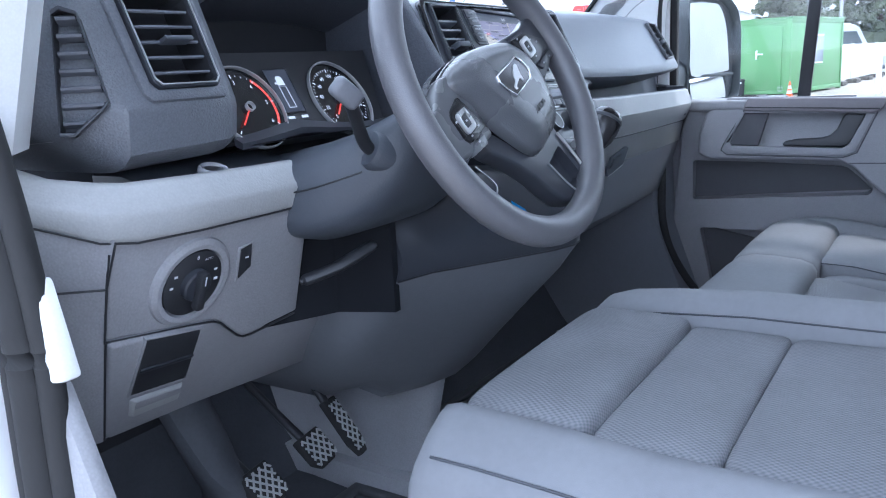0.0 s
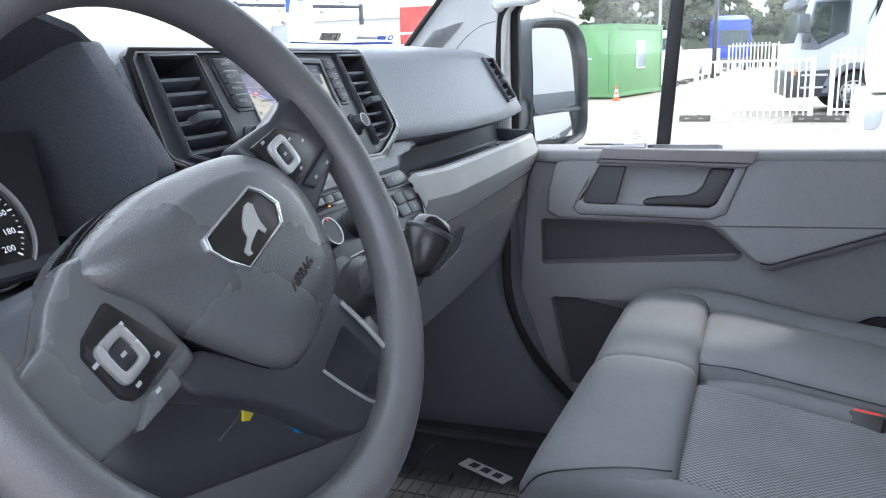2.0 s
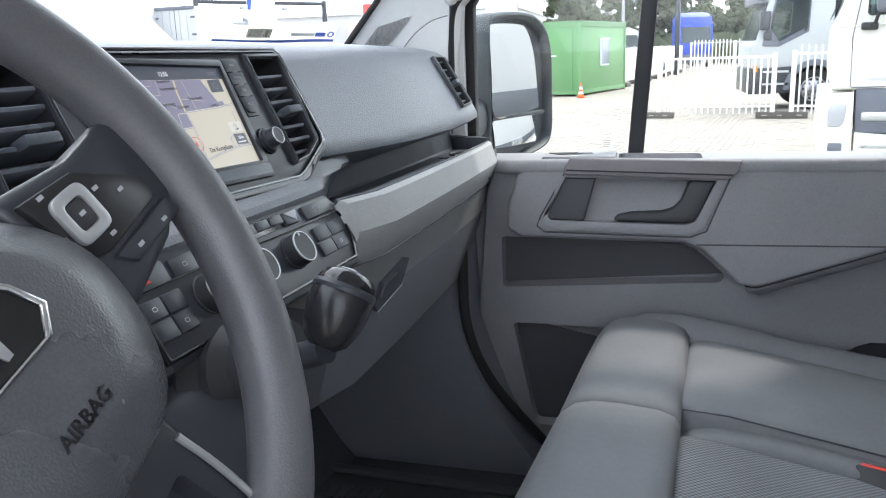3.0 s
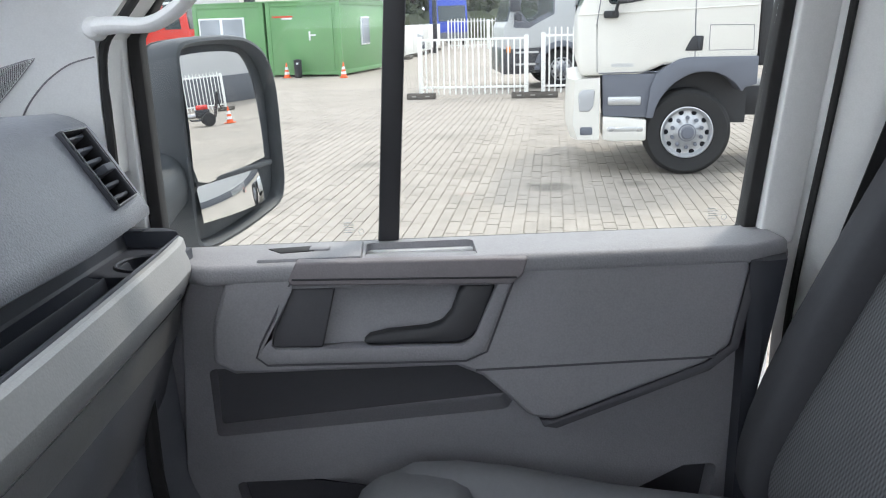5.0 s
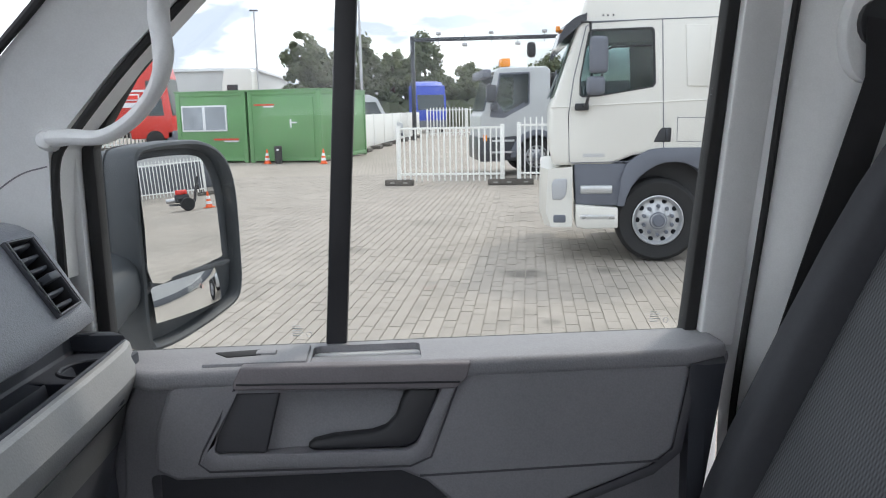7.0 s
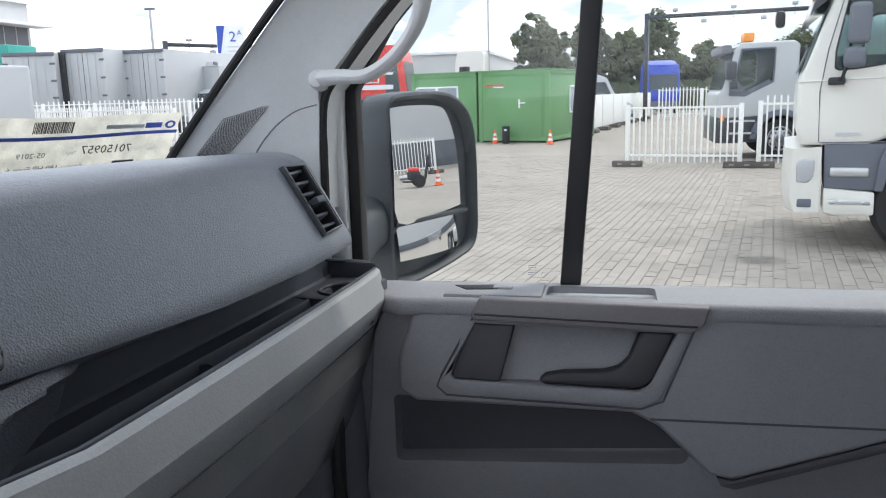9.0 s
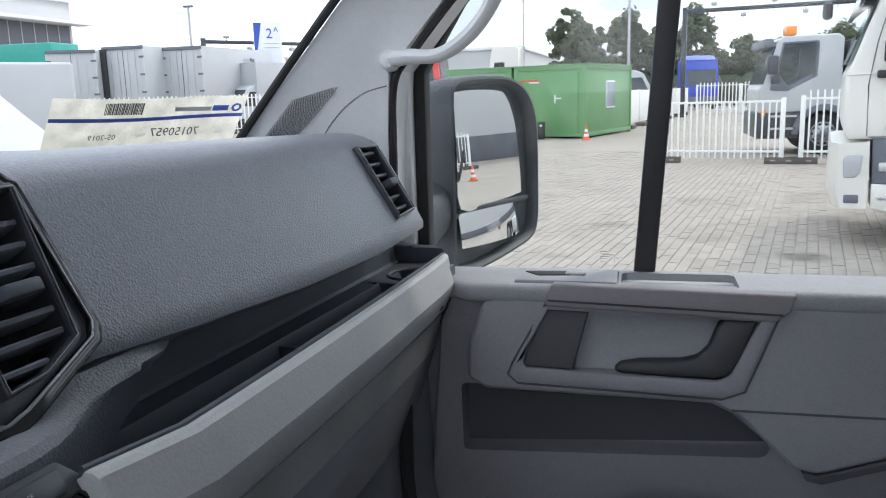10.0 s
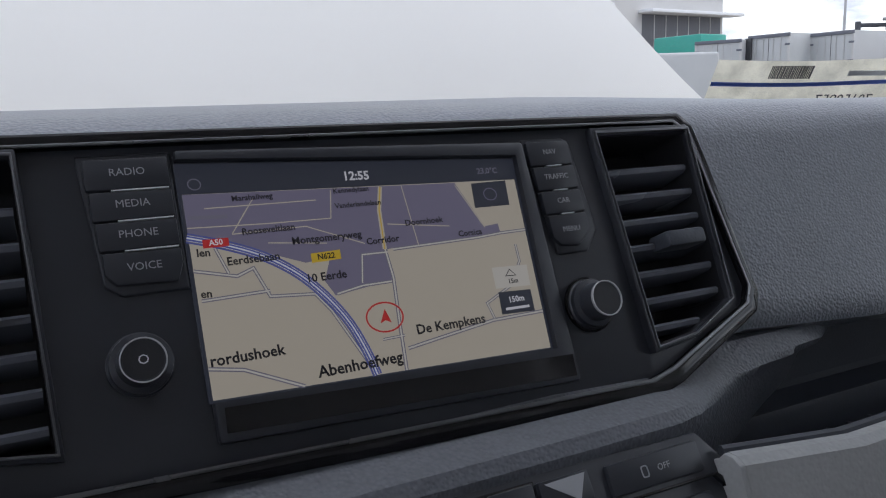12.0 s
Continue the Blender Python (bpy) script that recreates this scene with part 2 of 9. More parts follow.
M = dict(
    dash=mat("dash_soft_plastic", (0.222, 0.238, 0.270), 0.42, vary=0.12, bump=1.0, bscale=560, kind="grain", spec=0.7),
    black=mat("black_plastic", (0.026, 0.027, 0.031), 0.48, vary=0.12, bump=0.15, bscale=500),
    tray=mat("tray_plastic", (0.052, 0.058, 0.072), 0.50, vary=0.10, bump=0.2, bscale=500, spec=0.35),
    satin=mat("satin_dark_plastic", (0.036, 0.039, 0.048), 0.36, vary=0.08),
    gloss=mat("gloss_black", (0.008, 0.008, 0.010), 0.10, vary=0.05),
    grey=mat("light_grey_plastic", (0.385, 0.392, 0.39), 0.55, vary=0.08, bump=0.3, bscale=420, kind="grain"),
    mid=mat("mid_grey_plastic", (0.30, 0.30, 0.315), 0.58, vary=0.08, bump=0.45, bscale=420, kind="grain"),
    door=mat("door_grey_plastic", (0.248, 0.245, 0.262), 0.58, vary=0.08, bump=0.45, bscale=420, kind="grain"),
    strip=mat("pull_strip_plastic", (0.205, 0.188, 0.198), 0.60, vary=0.08, bump=0.35, bscale=420, kind="grain"),
    # the dark plate's own tone, also painted shade in door recesses and grooves
    doordark=mat("door_dark_plastic_and_shade", (0.065, 0.065, 0.074), 0.60, vary=0.08, bump=0.2, bscale=420, kind="grain"),
    column=mat("column_plastic", (0.066, 0.074, 0.090), 0.50, vary=0.07, bump=0.2, bscale=480, kind="grain"),
    knee=mat("knee_plastic", (0.160, 0.166, 0.184), 0.55, vary=0.07, bump=0.2, bscale=480, kind="grain"),
    trim=mat("pillar_trim", (0.79, 0.80, 0.80), 0.65, vary=0.05, bump=0.2, bscale=500, kind="grain"),
    belt=mat("belt_webbing", (0.022, 0.022, 0.025), 0.8, vary=0.1, bump=0.4, bscale=700, kind="Y"),
    rubber=mat("rubber_black", (0.018, 0.018, 0.019), 0.75, vary=0.15, bump=0.2, bscale=260),
    mat=mat("rubber_mat", (0.06,0.063,0.070), 0.55, vary=0.25, vscale=9, dirt=0.12),
    leather=mat("wheel_leather", (0.108, 0.108, 0.118), 0.38, vary=0.10, bump=0.55, bscale=1000, kind="grain", spec=0.8),
    hubgrain=mat("hub_pad_grain", (0.096, 0.100, 0.110), 0.29, vary=0.10, bump=0.6, bscale=850, kind="grain", spec=0.9),
    chrome=mat("chrome", (0.75, 0.76, 0.78), 0.14, metal=1.0, vary=0.04),
    ringbright=mat("bright_ring", (0.62, 0.63, 0.65), 0.25, metal=0.25, vary=0.04),
    alloy=mat("polished_alloy", (0.50, 0.51, 0.53), 0.38, metal=0.55, vary=0.08),
    silver=mat("silver_paint", (0.55, 0.56, 0.57), 0.32, metal=0.7, vary=0.05),
    steel=mat("worn_steel", (0.42, 0.42, 0.43), 0.35, metal=1.0, vary=0.15, vscale=30),
    seat=weave("seat_weave", (0.168, 0.173, 0.184), 1200, 0.22),
    seatbench=weave("bench_weave", (0.190, 0.195, 0.208), 900, 0.5),
    seatplain=mat("seat_plain_cloth", (0.190, 0.195, 0.208), 0.88, vary=0.10, vscale=8, bump=0.35, bscale=900, spec=0.25),
    # backrest cloths: the seat fabric with the cab's shade put into its colour
    seatshaded=mat("seat_cloth_shaded", (0.058, 0.060, 0.067), 0.85, vary=0.10, vscale=8, bump=0.35, bscale=900, spec=0.25),
    seatback=weave("seat_back_weave_shaded", (0.105, 0.108, 0.116), 1050, 0.42),
    # the pad's plastic again, its colour darkened where less light falls
    tower=mat("dash_plastic_dimmed", (0.135, 0.144, 0.164), 0.45, vary=0.10, bump=0.9, bscale=520, kind="grain", spec=0.6),
    visor=mat("tinted_visor", (0.030, 0.032, 0.042), 0.15, vary=0.1),
    knob=mat("knob_black", (0.020, 0.020, 0.023), 0.26, vary=0.08, bump=0.2, bscale=800, kind="grain"),
    # near-black fill for openings that are only in shade
    shadefill=mat("shade_fill_black", (0.016, 0.017, 0.020), 0.95, vary=0.1, spec=0.03),
    hood=mat("hood_plastic", (0.078, 0.084, 0.102), 0.48, vary=0.10, bump=0.9, bscale=520, kind="grain", spec=0.35),
    slat=mat("vent_slat", (0.150, 0.160, 0.186), 0.26, vary=0.05),
    spoke=mat("spoke_satin", (0.118, 0.122, 0.130), 0.30, vary=0.05),
    buttonblack=mat("button_black", (0.014, 0.014, 0.016), 0.30, vary=0.05),
    doorlow=mat("footwell_side", (0.180, 0.188, 0.212), 0.65, vary=0.07, bump=0.2, bscale=420, kind="grain"),
    carpet=mat("floor_lining", (0.066, 0.070, 0.080), 0.85, vary=0.2, vscale=12, bump=0.3, bscale=200),
    white=mat("white_paint", (0.89, 0.89, 0.885), 0.5, vary=0.01, coat=0.08),
    truckwhite=mat("truck_white_paint", (0.71, 0.695, 0.65), 0.35, vary=0.05, vscale=1.5, coat=0.3, dirt=0.05),
    offwhite=mat("van_white_paint", (0.46, 0.475, 0.485), 0.4, vary=0.05, vscale=1.2),
    truckgrey=mat("truck_grey_plastic", (0.13, 0.14, 0.17), 0.6, vary=0.1, vscale=3),
    tyre=mat("tyre_rubber", (0.022, 0.022, 0.023), 0.85, vary=0.2, vscale=8, bump=0.3, bscale=60),
    green=mat("green_paint", (0.135, 0.30, 0.125), 0.55, vary=0.10, vscale=1.3, dirt=0.10),
    red=mat("red_paint", (0.62, 0.035, 0.025), 0.38, vary=0.08, coat=0.3),
    blue=mat("blue_paint", (0.02, 0.06, 0.45), 0.38, vary=0.08, coat=0.3),
    orange=mat("orange_plastic", (0.85, 0.13, 0.03), 0.5, vary=0.08, vscale=10),
    fence=mat("fence_white", (0.80, 0.80, 0.77), 0.5, vary=0.06, vscale=3),
    concrete=mat("concrete", (0.30, 0.29, 0.27), 0.9, vary=0.15, vscale=3, bump=0.4, bscale=40),
    darkconc=mat("dark_block", (0.10, 0.09, 0.08), 0.85, vary=0.2, vscale=4),
    paving=mat("paving_brick", (0.315, 0.282, 0.245), 0.88, vary=0.16, vscale=1.4, bump=0.4, bscale=70, island=0.32, dirt=0.40),
    ground=mat("ground_paving", (0.31, 0.29, 0.265), 0.9, vary=0.16, vscale=0.5, bump=0.3, bscale=30, dirt=0.25),
    bark=mat("bark", (0.10, 0.075, 0.055), 0.9, vary=0.2, vscale=5, bump=0.5, bscale=20),
    leaf=mat("leaf", (0.150, 0.172, 0.105), 0.7, vary=0.40, vscale=0.6, island=-0.4),
    leaf2=mat("leaf_light", (0.158, 0.182, 0.098), 0.7, vary=0.40, vscale=0.6, island=-0.4),
    building=mat("building_grey", (0.50, 0.50, 0.50), 0.8, vary=0.06, vscale=0.4),
    facadedark=mat("facade_dark", (0.11, 0.115, 0.13), 0.6, vary=0.1, vscale=0.5),
    paper=sheet("paper_card", (0.72, 0.69, 0.58)),
    ink=mat("dark_ink", (0.06, 0.06, 0.065), 0.8, vary=0.05),
    inkblue=mat("blue_ink", (0.05, 0.10, 0.42), 0.7, vary=0.05),
    printwhite=mat("white_print", (0.75, 0.77, 0.80), 0.6, vary=0.03),
    tagblue=mat("blue_tag", (0.015, 0.32, 0.75), 0.4, vary=0.05),
    tagyellow=mat("yellow_tag", (0.75, 0.62, 0.03), 0.4, vary=0.05),
    redmark=mat("red_mark", (0.75, 0.05, 0.03), 0.4, vary=0.05),
    rust=mat("rusty_brown", (0.16, 0.085, 0.055), 0.8, vary=0.3, vscale=3),
    lens=mat("lamp_lens", (0.42, 0.43, 0.45), 0.12, vary=0.05, coat=0.6),
    amber=mat("amber_lens", (0.85, 0.28, 0.02), 0.2, vary=0.05),
    cabglass=mat("dark_cab_glass", (0.05, 0.065, 0.07), 0.06, vary=0.1),
    # pale base colour stands in for reflections and blinds on the panes
    officeglass=mat("office_glass_reflecting", (0.30, 0.33, 0.37), 0.14, vary=0.3, vscale=1.5),
    dimchrome=mat("dim_chrome", (0.20, 0.205, 0.215), 0.30, metal=0.9, vary=0.05),
    mirrorshell=mat("mirror_shell", (0.050, 0.057, 0.066), 0.55, vary=0.15, vscale=8, bump=0.3, bscale=300),
    teal=mat("teal_paint", (0.03, 0.33, 0.27), 0.5, vary=0.1),
    glass=glass("window_glass", (0.93, 0.95, 0.94)),
    cabclear=glass("truck_glass", (0.55, 0.62, 0.62)),
    mirror=mat("mirror_silver", (0.86, 0.87, 0.87), 0.02, metal=1.0, vary=0.01),
    screen=glow("screen_black", (0.012, 0.014, 0.02), 1.0),
    mapland=glow("map_land", (0.63, 0.58, 0.47), 0.285),
    maptown=glow("map_town", (0.28, 0.26, 0.38), 0.231),
    maproad=glow("map_road", (0.80, 0.78, 0.70), 0.252),
    mapblue=glow("map_motorway", (0.09, 0.13, 0.50), 0.252),
    mapink=glow("map_ink", (0.02, 0.02, 0.028), 0.15),
    mapgrey=glow("map_grey", (0.16, 0.155, 0.20), 0.40),
    printgrey=mat("grey_print", (0.42, 0.43, 0.45), 0.6, vary=0.03),
    mapwhite=glow("map_white", (0.85, 0.86, 0.9), 0.294),
    mapred=glow("map_red", (0.75, 0.05, 0.05), 0.252),
    mapyellow=glow("map_yellow", (0.85, 0.60, 0.05), 0.252),
    dialwhite=glow("dial_white", (0.75, 0.80, 0.9), 0.30),
    dialred=glow("dial_red", (0.9, 0.06, 0.04), 0.38),
    led=glow("amber_led", (1.0, 0.42, 0.03), 0.6),
)

for key_ in ("leaf", "leaf2"):
    nt = M[key_].node_tree
    tl_ = nt.nodes.new("ShaderNodeBsdfTranslucent")
    nt.links.new(nt.nodes["Principled BSDF"].inputs["Base Color"].links[0].from_socket, tl_.inputs["Color"])
    mx_ = nt.nodes.new("ShaderNodeMixShader")
    mx_.inputs[0].default_value = 0.5
    nt.links.new(nt.nodes["Principled BSDF"].outputs[0], mx_.inputs[1])
    nt.links.new(tl_.outputs[0], mx_.inputs[2])
    nt.links.new(mx_.outputs[0], nt.nodes["Material Output"].inputs["Surface"])

silvering = M["mirror"].node_tree
silvering.links.remove(silvering.nodes["Principled BSDF"].inputs["Roughness"].links[0])
silvering.nodes["Principled BSDF"].inputs["Roughness"].default_value = 0.0


# ---- mesh helpers ----
def put(bm, name, material, smooth=True, angle=0.6):
    bmesh.ops.recalc_face_normals(bm, faces=bm.faces)
    for f in bm.faces:
        f.smooth = smooth
    if smooth:
        for e in bm.edges:
            if len(e.link_faces) == 2 and e.calc_face_angle(0) > angle:
                e.smooth = False
    me = bpy.data.meshes.new(name)
    bm.to_mesh(me)
    bm.free()
    me.materials.append(material)
    return new(name, me)


def part(name, bm, material, parent=None, label="", smooth=True, angle=0.6):
    ob = put(bm, name, material, smooth, angle)
    if parent is not None:
        ob.parent = parent
        up = parent.matrix_basis.copy()
        if parent.parent is not None:
            up = parent.parent.matrix_basis @ parent.matrix_parent_inverse @ up
        ob.matrix_parent_inverse = up.inverted()
    return tagged(ob, label) if label else ob


def thing(name, at, label, category, group="", kind=""):
    ob = new(name)
    ob.empty_display_size = 0.05
    ob.location = at
    ob.matrix_basis = Matrix.Translation(at)
    return tagged(ob, label, category, group, kind)


def solid(name, bm, material, label, category, group="", kind="", smooth=True):
    return tagged(put(bm, name, material, smooth), label, category, group, kind)


def bevel(bm, width, seg=2, edges=None, angle=0.5):
    if width <= 0:
        return bm
    es = [e for e in (edges or bm.edges) if len(e.link_faces) == 2 and e.calc_face_angle(0) > angle]
    bmesh.ops.bevel(bm, geom=es, offset=width, segments=seg, profile=0.5, affect="EDGES", clamp_overlap=True)
    return bm


def box(x0, x1, y0, y1, z0, z1, b=0.0, seg=2, m=None, bm=None):
    own = bmesh.new()
    v = [own.verts.new((x, y, z)) for x in (x0, x1) for y in (y0, y1) for z in (z0, z1)]
    for q in ((0, 1, 3, 2), (4, 6, 7, 5), (0, 4, 5, 1), (2, 3, 7, 6), (0, 2, 6, 4), (1, 5, 7, 3)):
        own.faces.new([v[i] for i in q])
    bmesh.ops.recalc_face_normals(own, faces=own.faces)
    bevel(own, b, seg)
    if m is not None:
        own.transform(m)
    return join(bm, own)


def join(bm, other):
    if bm is None:
        return other
    me = bpy.data.meshes.new("tmp")
    other.to_mesh(me)
    other.free()
    bm.from_mesh(me)
    bpy.data.meshes.remove(me)
    return bm


def prism(poly, a, b, axis="z", bev=0.0, seg=2, m=None, bm=None, scale_end=None):
    """A polygon drawn in the two other axes, pulled from a to b along axis."""
    own = bmesh.new()

    def at(p, q):
        return {"x": (q, p[0], p[1]), "y": (p[0], q, p[1]), "z": (p[0], p[1], q)}[axis]
    cx, cy = sum(p[0] for p in poly) / len(poly), sum(p[1] for p in poly) / len(poly)
    s = scale_end or 1.0
    lo = [own.verts.new(at(p, a)) for p in poly]
    hi = [own.verts.new(at((cx + (p[0] - cx) * s, cy + (p[1] - cy) * s), b)) for p in poly]
    own.faces.new(lo)
    own.faces.new(hi)
    for i in range(len(poly)):
        j = (i + 1) % len(poly)
        own.faces.new((lo[i], lo[j], hi[j], hi[i]))
    bmesh.ops.recalc_face_normals(own, faces=own.faces)
    bevel(own, bev, seg)
    if m is not None:
        own.transform(m)
    return join(bm, own)


def ring_prism(outer, inner, a, b, axis="z", bev=0.0, m=None, bm=None):
    """A frame: two outlines with the same number of corners, pulled from a to b."""
    own = bmesh.new()

    def at(p, q):
        return {"x": (q, p[0], p[1]), "y": (p[0], q, p[1]), "z": (p[0], p[1], q)}[axis]
    rows = [[own.verts.new(at(p, q)) for p in poly] for poly, q in ((outer, a), (outer, b), (inner, b), (inner, a))]
    n = len(outer)
    for k in range(4):
        r0, r1 = rows[k], rows[(k + 1) % 4]
        for i in range(n):
            j = (i + 1) % n
            own.faces.new((r0[i], r0[j], r1[j], r1[i]))
    bmesh.ops.recalc_face_normals(own, faces=own.faces)
    bevel(own, bev)
    if m is not None:
        own.transform(m)
    return join(bm, own)


def loft(rings, closed=True, caps=True, m=None, bm=None):
    own = bmesh.new()
    vs = [[own.verts.new(p) for p in r] for r in rings]
    n = len(rings[0])
    for a, b in zip(vs, vs[1:]):
        for i in range(n if closed else n - 1):
            j = (i + 1) % n
            own.faces.new((a[i], a[j], b[j], b[i]))
    if caps and closed:
        own.faces.new(vs[0])
        own.faces.new(vs[-1])
    bmesh.ops.recalc_face_normals(own, faces=own.faces)
    if m is not None:
        own.transform(m)
    return join(bm, own)


def lathe(profile, n=32, m=None, bm=None, caps=True):
    """Turns (radius, height) round the z axis."""
    rings = [[(r * math.cos(2 * math.pi * i / n), r * math.sin(2 * math.pi * i / n), z) for i in range(n)] for r, z in profile]
    return loft(rings, True, caps, m, bm)


def spline(pts, steps=8, close=False):
    """Catmull-Rom points through pts."""
    p = [Vector(q) for q in pts]
    out, n = [], len(p)
    for i in range(n if close else n - 1):
        a, b, c, d = (p[(i - 1) % n], p[i], p[(i + 1) % n], p[(i + 2) % n]) if close else (p[max(i - 1, 0)], p[i], p[i + 1], p[min(i + 2, n - 1)])
        for k in range(steps):
            t = k / steps
            out.append(0.5 * ((2 * b) + (c - a) * t + (2 * a - 5 * b + 4 * c - d) * t * t + (3 * b - a - 3 * c + d) * t ** 3))
    if not close:
        out.append(p[-1])
    return out


def tube(path, radius, n=12, close=False, squash=1.0, m=None, bm=None, up=(0, 0, 1)):
    p = [Vector(q) for q in path]
    rings = []
    for i, c in enumerate(p):
        d = (p[(i + 1) % len(p)] - p[i - 1]) if close else (p[min(i + 1, len(p) - 1)] - p[max(i - 1, 0)])
        d.normalize()
        s = d.cross(Vector(up))
        s = s.normalized() if s.length > 1e-4 else Vector((1, 0, 0))
        u = s.cross(d).normalized()
        r = radius[i] if isinstance(radius, (list, tuple)) else radius
        rings.append([c + s * (r * math.cos(2 * math.pi * k / n)) + u * (r * squash * math.sin(2 * math.pi * k / n)) for k in range(n)])
    if close:
        rings.append(rings[0])
        own = loft(rings, True, False)
        bmesh.ops.remove_doubles(own, verts=own.verts, dist=1e-6)
    else:
        own = loft(rings, True, True)
    if m is not None:
        own.transform(m)
    return join(bm, own)


def text(name, words, size, m, material, parent, depth=0.0003, align="CENTER", bold=0.0):
    cu = bpy.data.curves.new(name, "FONT")
    cu.body, cu.size, cu.align_x, cu.align_y, cu.extrude = words, size, align, "CENTER", depth
    cu.resolution_u, cu.offset = 2, size * bold
    tmp = bpy.data.objects.new("tmp_text", cu)
    me = bpy.data.meshes.new_from_object(tmp)
    bpy.data.objects.remove(tmp)
    bpy.data.curves.remove(cu)
    bm = bmesh.new()
    bm.from_mesh(me)
    bpy.data.meshes.remove(me)
    bm.transform(m)
    return part(name, bm, material, parent, smooth=False)


def superquad(w, h, n=40, e=4.0):
    """Rounded rectangle outline."""
    out = []
    for i in range(n):
        a = 2 * math.pi * i / n
        c, s = math.cos(a), math.sin(a)
        out.append((w * abs(c) ** (2 / e) * (1 if c >= 0 else -1), h * abs(s) ** (2 / e) * (1 if s >= 0 else -1)))
    return out


def grid_solid(nx, ny, f, thick=None, m=None, bm=None):
    """A sheet of nx by ny points f(i, j); thick: depth along -z of a flat underside."""
    own = bmesh.new()
    v = [[own.verts.new(f(i / (nx - 1), j / (ny - 1))) for j in range(ny)] for i in range(nx)]
    for i in range(nx - 1):
        for j in range(ny - 1):
            own.faces.new((v[i][j], v[i + 1][j], v[i + 1][j + 1], v[i][j + 1]))
    if m is not None:
        own.transform(m)
    return join(bm, own)


DASH = pose(0, 0, 0, 0, 0, -5.3)                                   # the cab's axes
PADF = DASH @ Matrix(((1, 0, 0, 0), (0, 0.514, -0.857, 0.004), (0, 0.857, 0.514, 1.59), (0, 0, 0, 1)))   # sloping pad at the passenger end
FACE = DASH @ Matrix(((1, 0, 0, 0), (0, 0.418, -0.908, 0.035), (0, 0.908, 0.418, 1.59), (0, 0, 0, 1)))   # u right, w up the centre face, n out of it
LOW = DASH @ Matrix(((1, 0, 0, 0), (0, 0.514, -0.857, 0.027), (0, 0.857, 0.514, 1.59), (0, 0, 0, 1)))    # climate panel


def cut(bm, cutters):
    """Takes the cutter shapes out of bm (exact boolean, applied at once)."""
    def temp(b, name):
        me = bpy.data.meshes.new(name)
        b.to_mesh(me)
        b.free()
        return new(name, me)
    ob = temp(bm, "body_tmp")
    others = [temp(c, "cutter_tmp") for c in cutters]
    for o in others:
        md = ob.modifiers.new("cut", "BOOLEAN")
        md.object, md.operation, md.solver = o, "DIFFERENCE", "EXACT"
    me = bpy.data.meshes.new_from_object(ob.evaluated_get(bpy.context.evaluated_depsgraph_get()))
    out = bmesh.new()
    out.from_mesh(me)
    for o in [ob, *others]:
        old = o.data
        bpy.data.objects.remove(o)
        bpy.data.meshes.remove(old)
    bpy.data.meshes.remove(me)
    return out


def pillow(x0, x1, y0, y1, z0, z1, e=4.5, n=28, k=9, m=None, bm=None, crown=0.0):
    """A soft cushion: superellipse sections that close towards both ends."""
    rings = []
    cy, cz, hy, hz, cx, hx = (y0 + y1) / 2, (z0 + z1) / 2, (y1 - y0) / 2, (z1 - z0) / 2, (x0 + x1) / 2, (x1 - x0) / 2
    for i in range(2 * k + 1):
        t = math.sin(math.pi / 2 * (i / k - 1))
        s = max(0.02, (1 - abs(t) ** (e + 2)) ** (1 / (e + 2)))
        ring = []
        for a, b in superquad(hy * s, hz * s, n, e):
            lift = crown * (1 - t * t) * max(0, 1 - (a / hy) ** 2) if b > 0 else 0
            ring.append((cx + hx * t, cy + a, cz + b + lift))
        rings.append(ring)
    return loft(rings, True, True, m, bm)



# ---- cab shell ----
FLOOR = 0.83
solid("floor", box(-0.95, 0.95, -1.1, 0.62, FLOOR - 0.05, FLOOR, m=DASH), M["carpet"], "dark grey moulded cab floor lining", "floor", kind="structure")
solid("wall_front", loft([[(x, 0.46, FLOOR), (x, 0.62, FLOOR + 0.30), (x, 0.62, 1.64), (x, 0.70, 1.64), (x, 0.70, FLOOR)] for x in (-0.90, 0.88)], m=DASH), M["carpet"], "dark insulated toe board under the dashboard", "wall", kind="structure")
# bulkhead and roof stay out of view, made pale to bounce light inside
solid("wall_rear", box(-1.0, 1.0, -1.30, -1.24, FLOOR, 2.30, m=DASH), M["trim"], "unseen bulkhead behind the seats, pale to bounce light", "wall", kind="structure")
solid("ceiling", box(-1.0, 1.0, -1.30, -0.10, 2.28, 2.33, m=DASH), M["trim"], "unseen cab roof lining, pale to bounce light", "ceiling", kind="structure")
solid("wall_left_rear", box(-1.0, -0.94, -1.30, -1.08, 0.5, 2.28, 0.01, m=DASH), M["white"], "white painted pillar behind the driver door opening", "pillar", kind="structure")
solid("wall_right", box(0.90, 0.96, 0.10, 0.62, FLOOR, 1.60, m=DASH), M["mid"], "grey side lining ahead of the passenger door", "wall", kind="structure")

def screen_pt(i, j):
    x = -0.93 + 1.86 * i
    bow = 0.30 * (x / 0.93) ** 2
    return (x * (1 - 0.10 * j), 0.56 - bow - 0.62 * j + 0.06 * j * j, 1.655 + 0.66 * j)
ws = solid("window_1", grid_solid(25, 9, screen_pt, m=DASH), M["glass"], "curved clear windscreen glass", "windscreen", kind="structure")
ws.visible_shadow = False
solid("roof_rail", box(-0.85, 0.85, -0.16, -0.06, 2.27, 2.33, 0.01, m=DASH), M["trim"], "light grey rail above the windscreen", "roof rail", kind="structure")

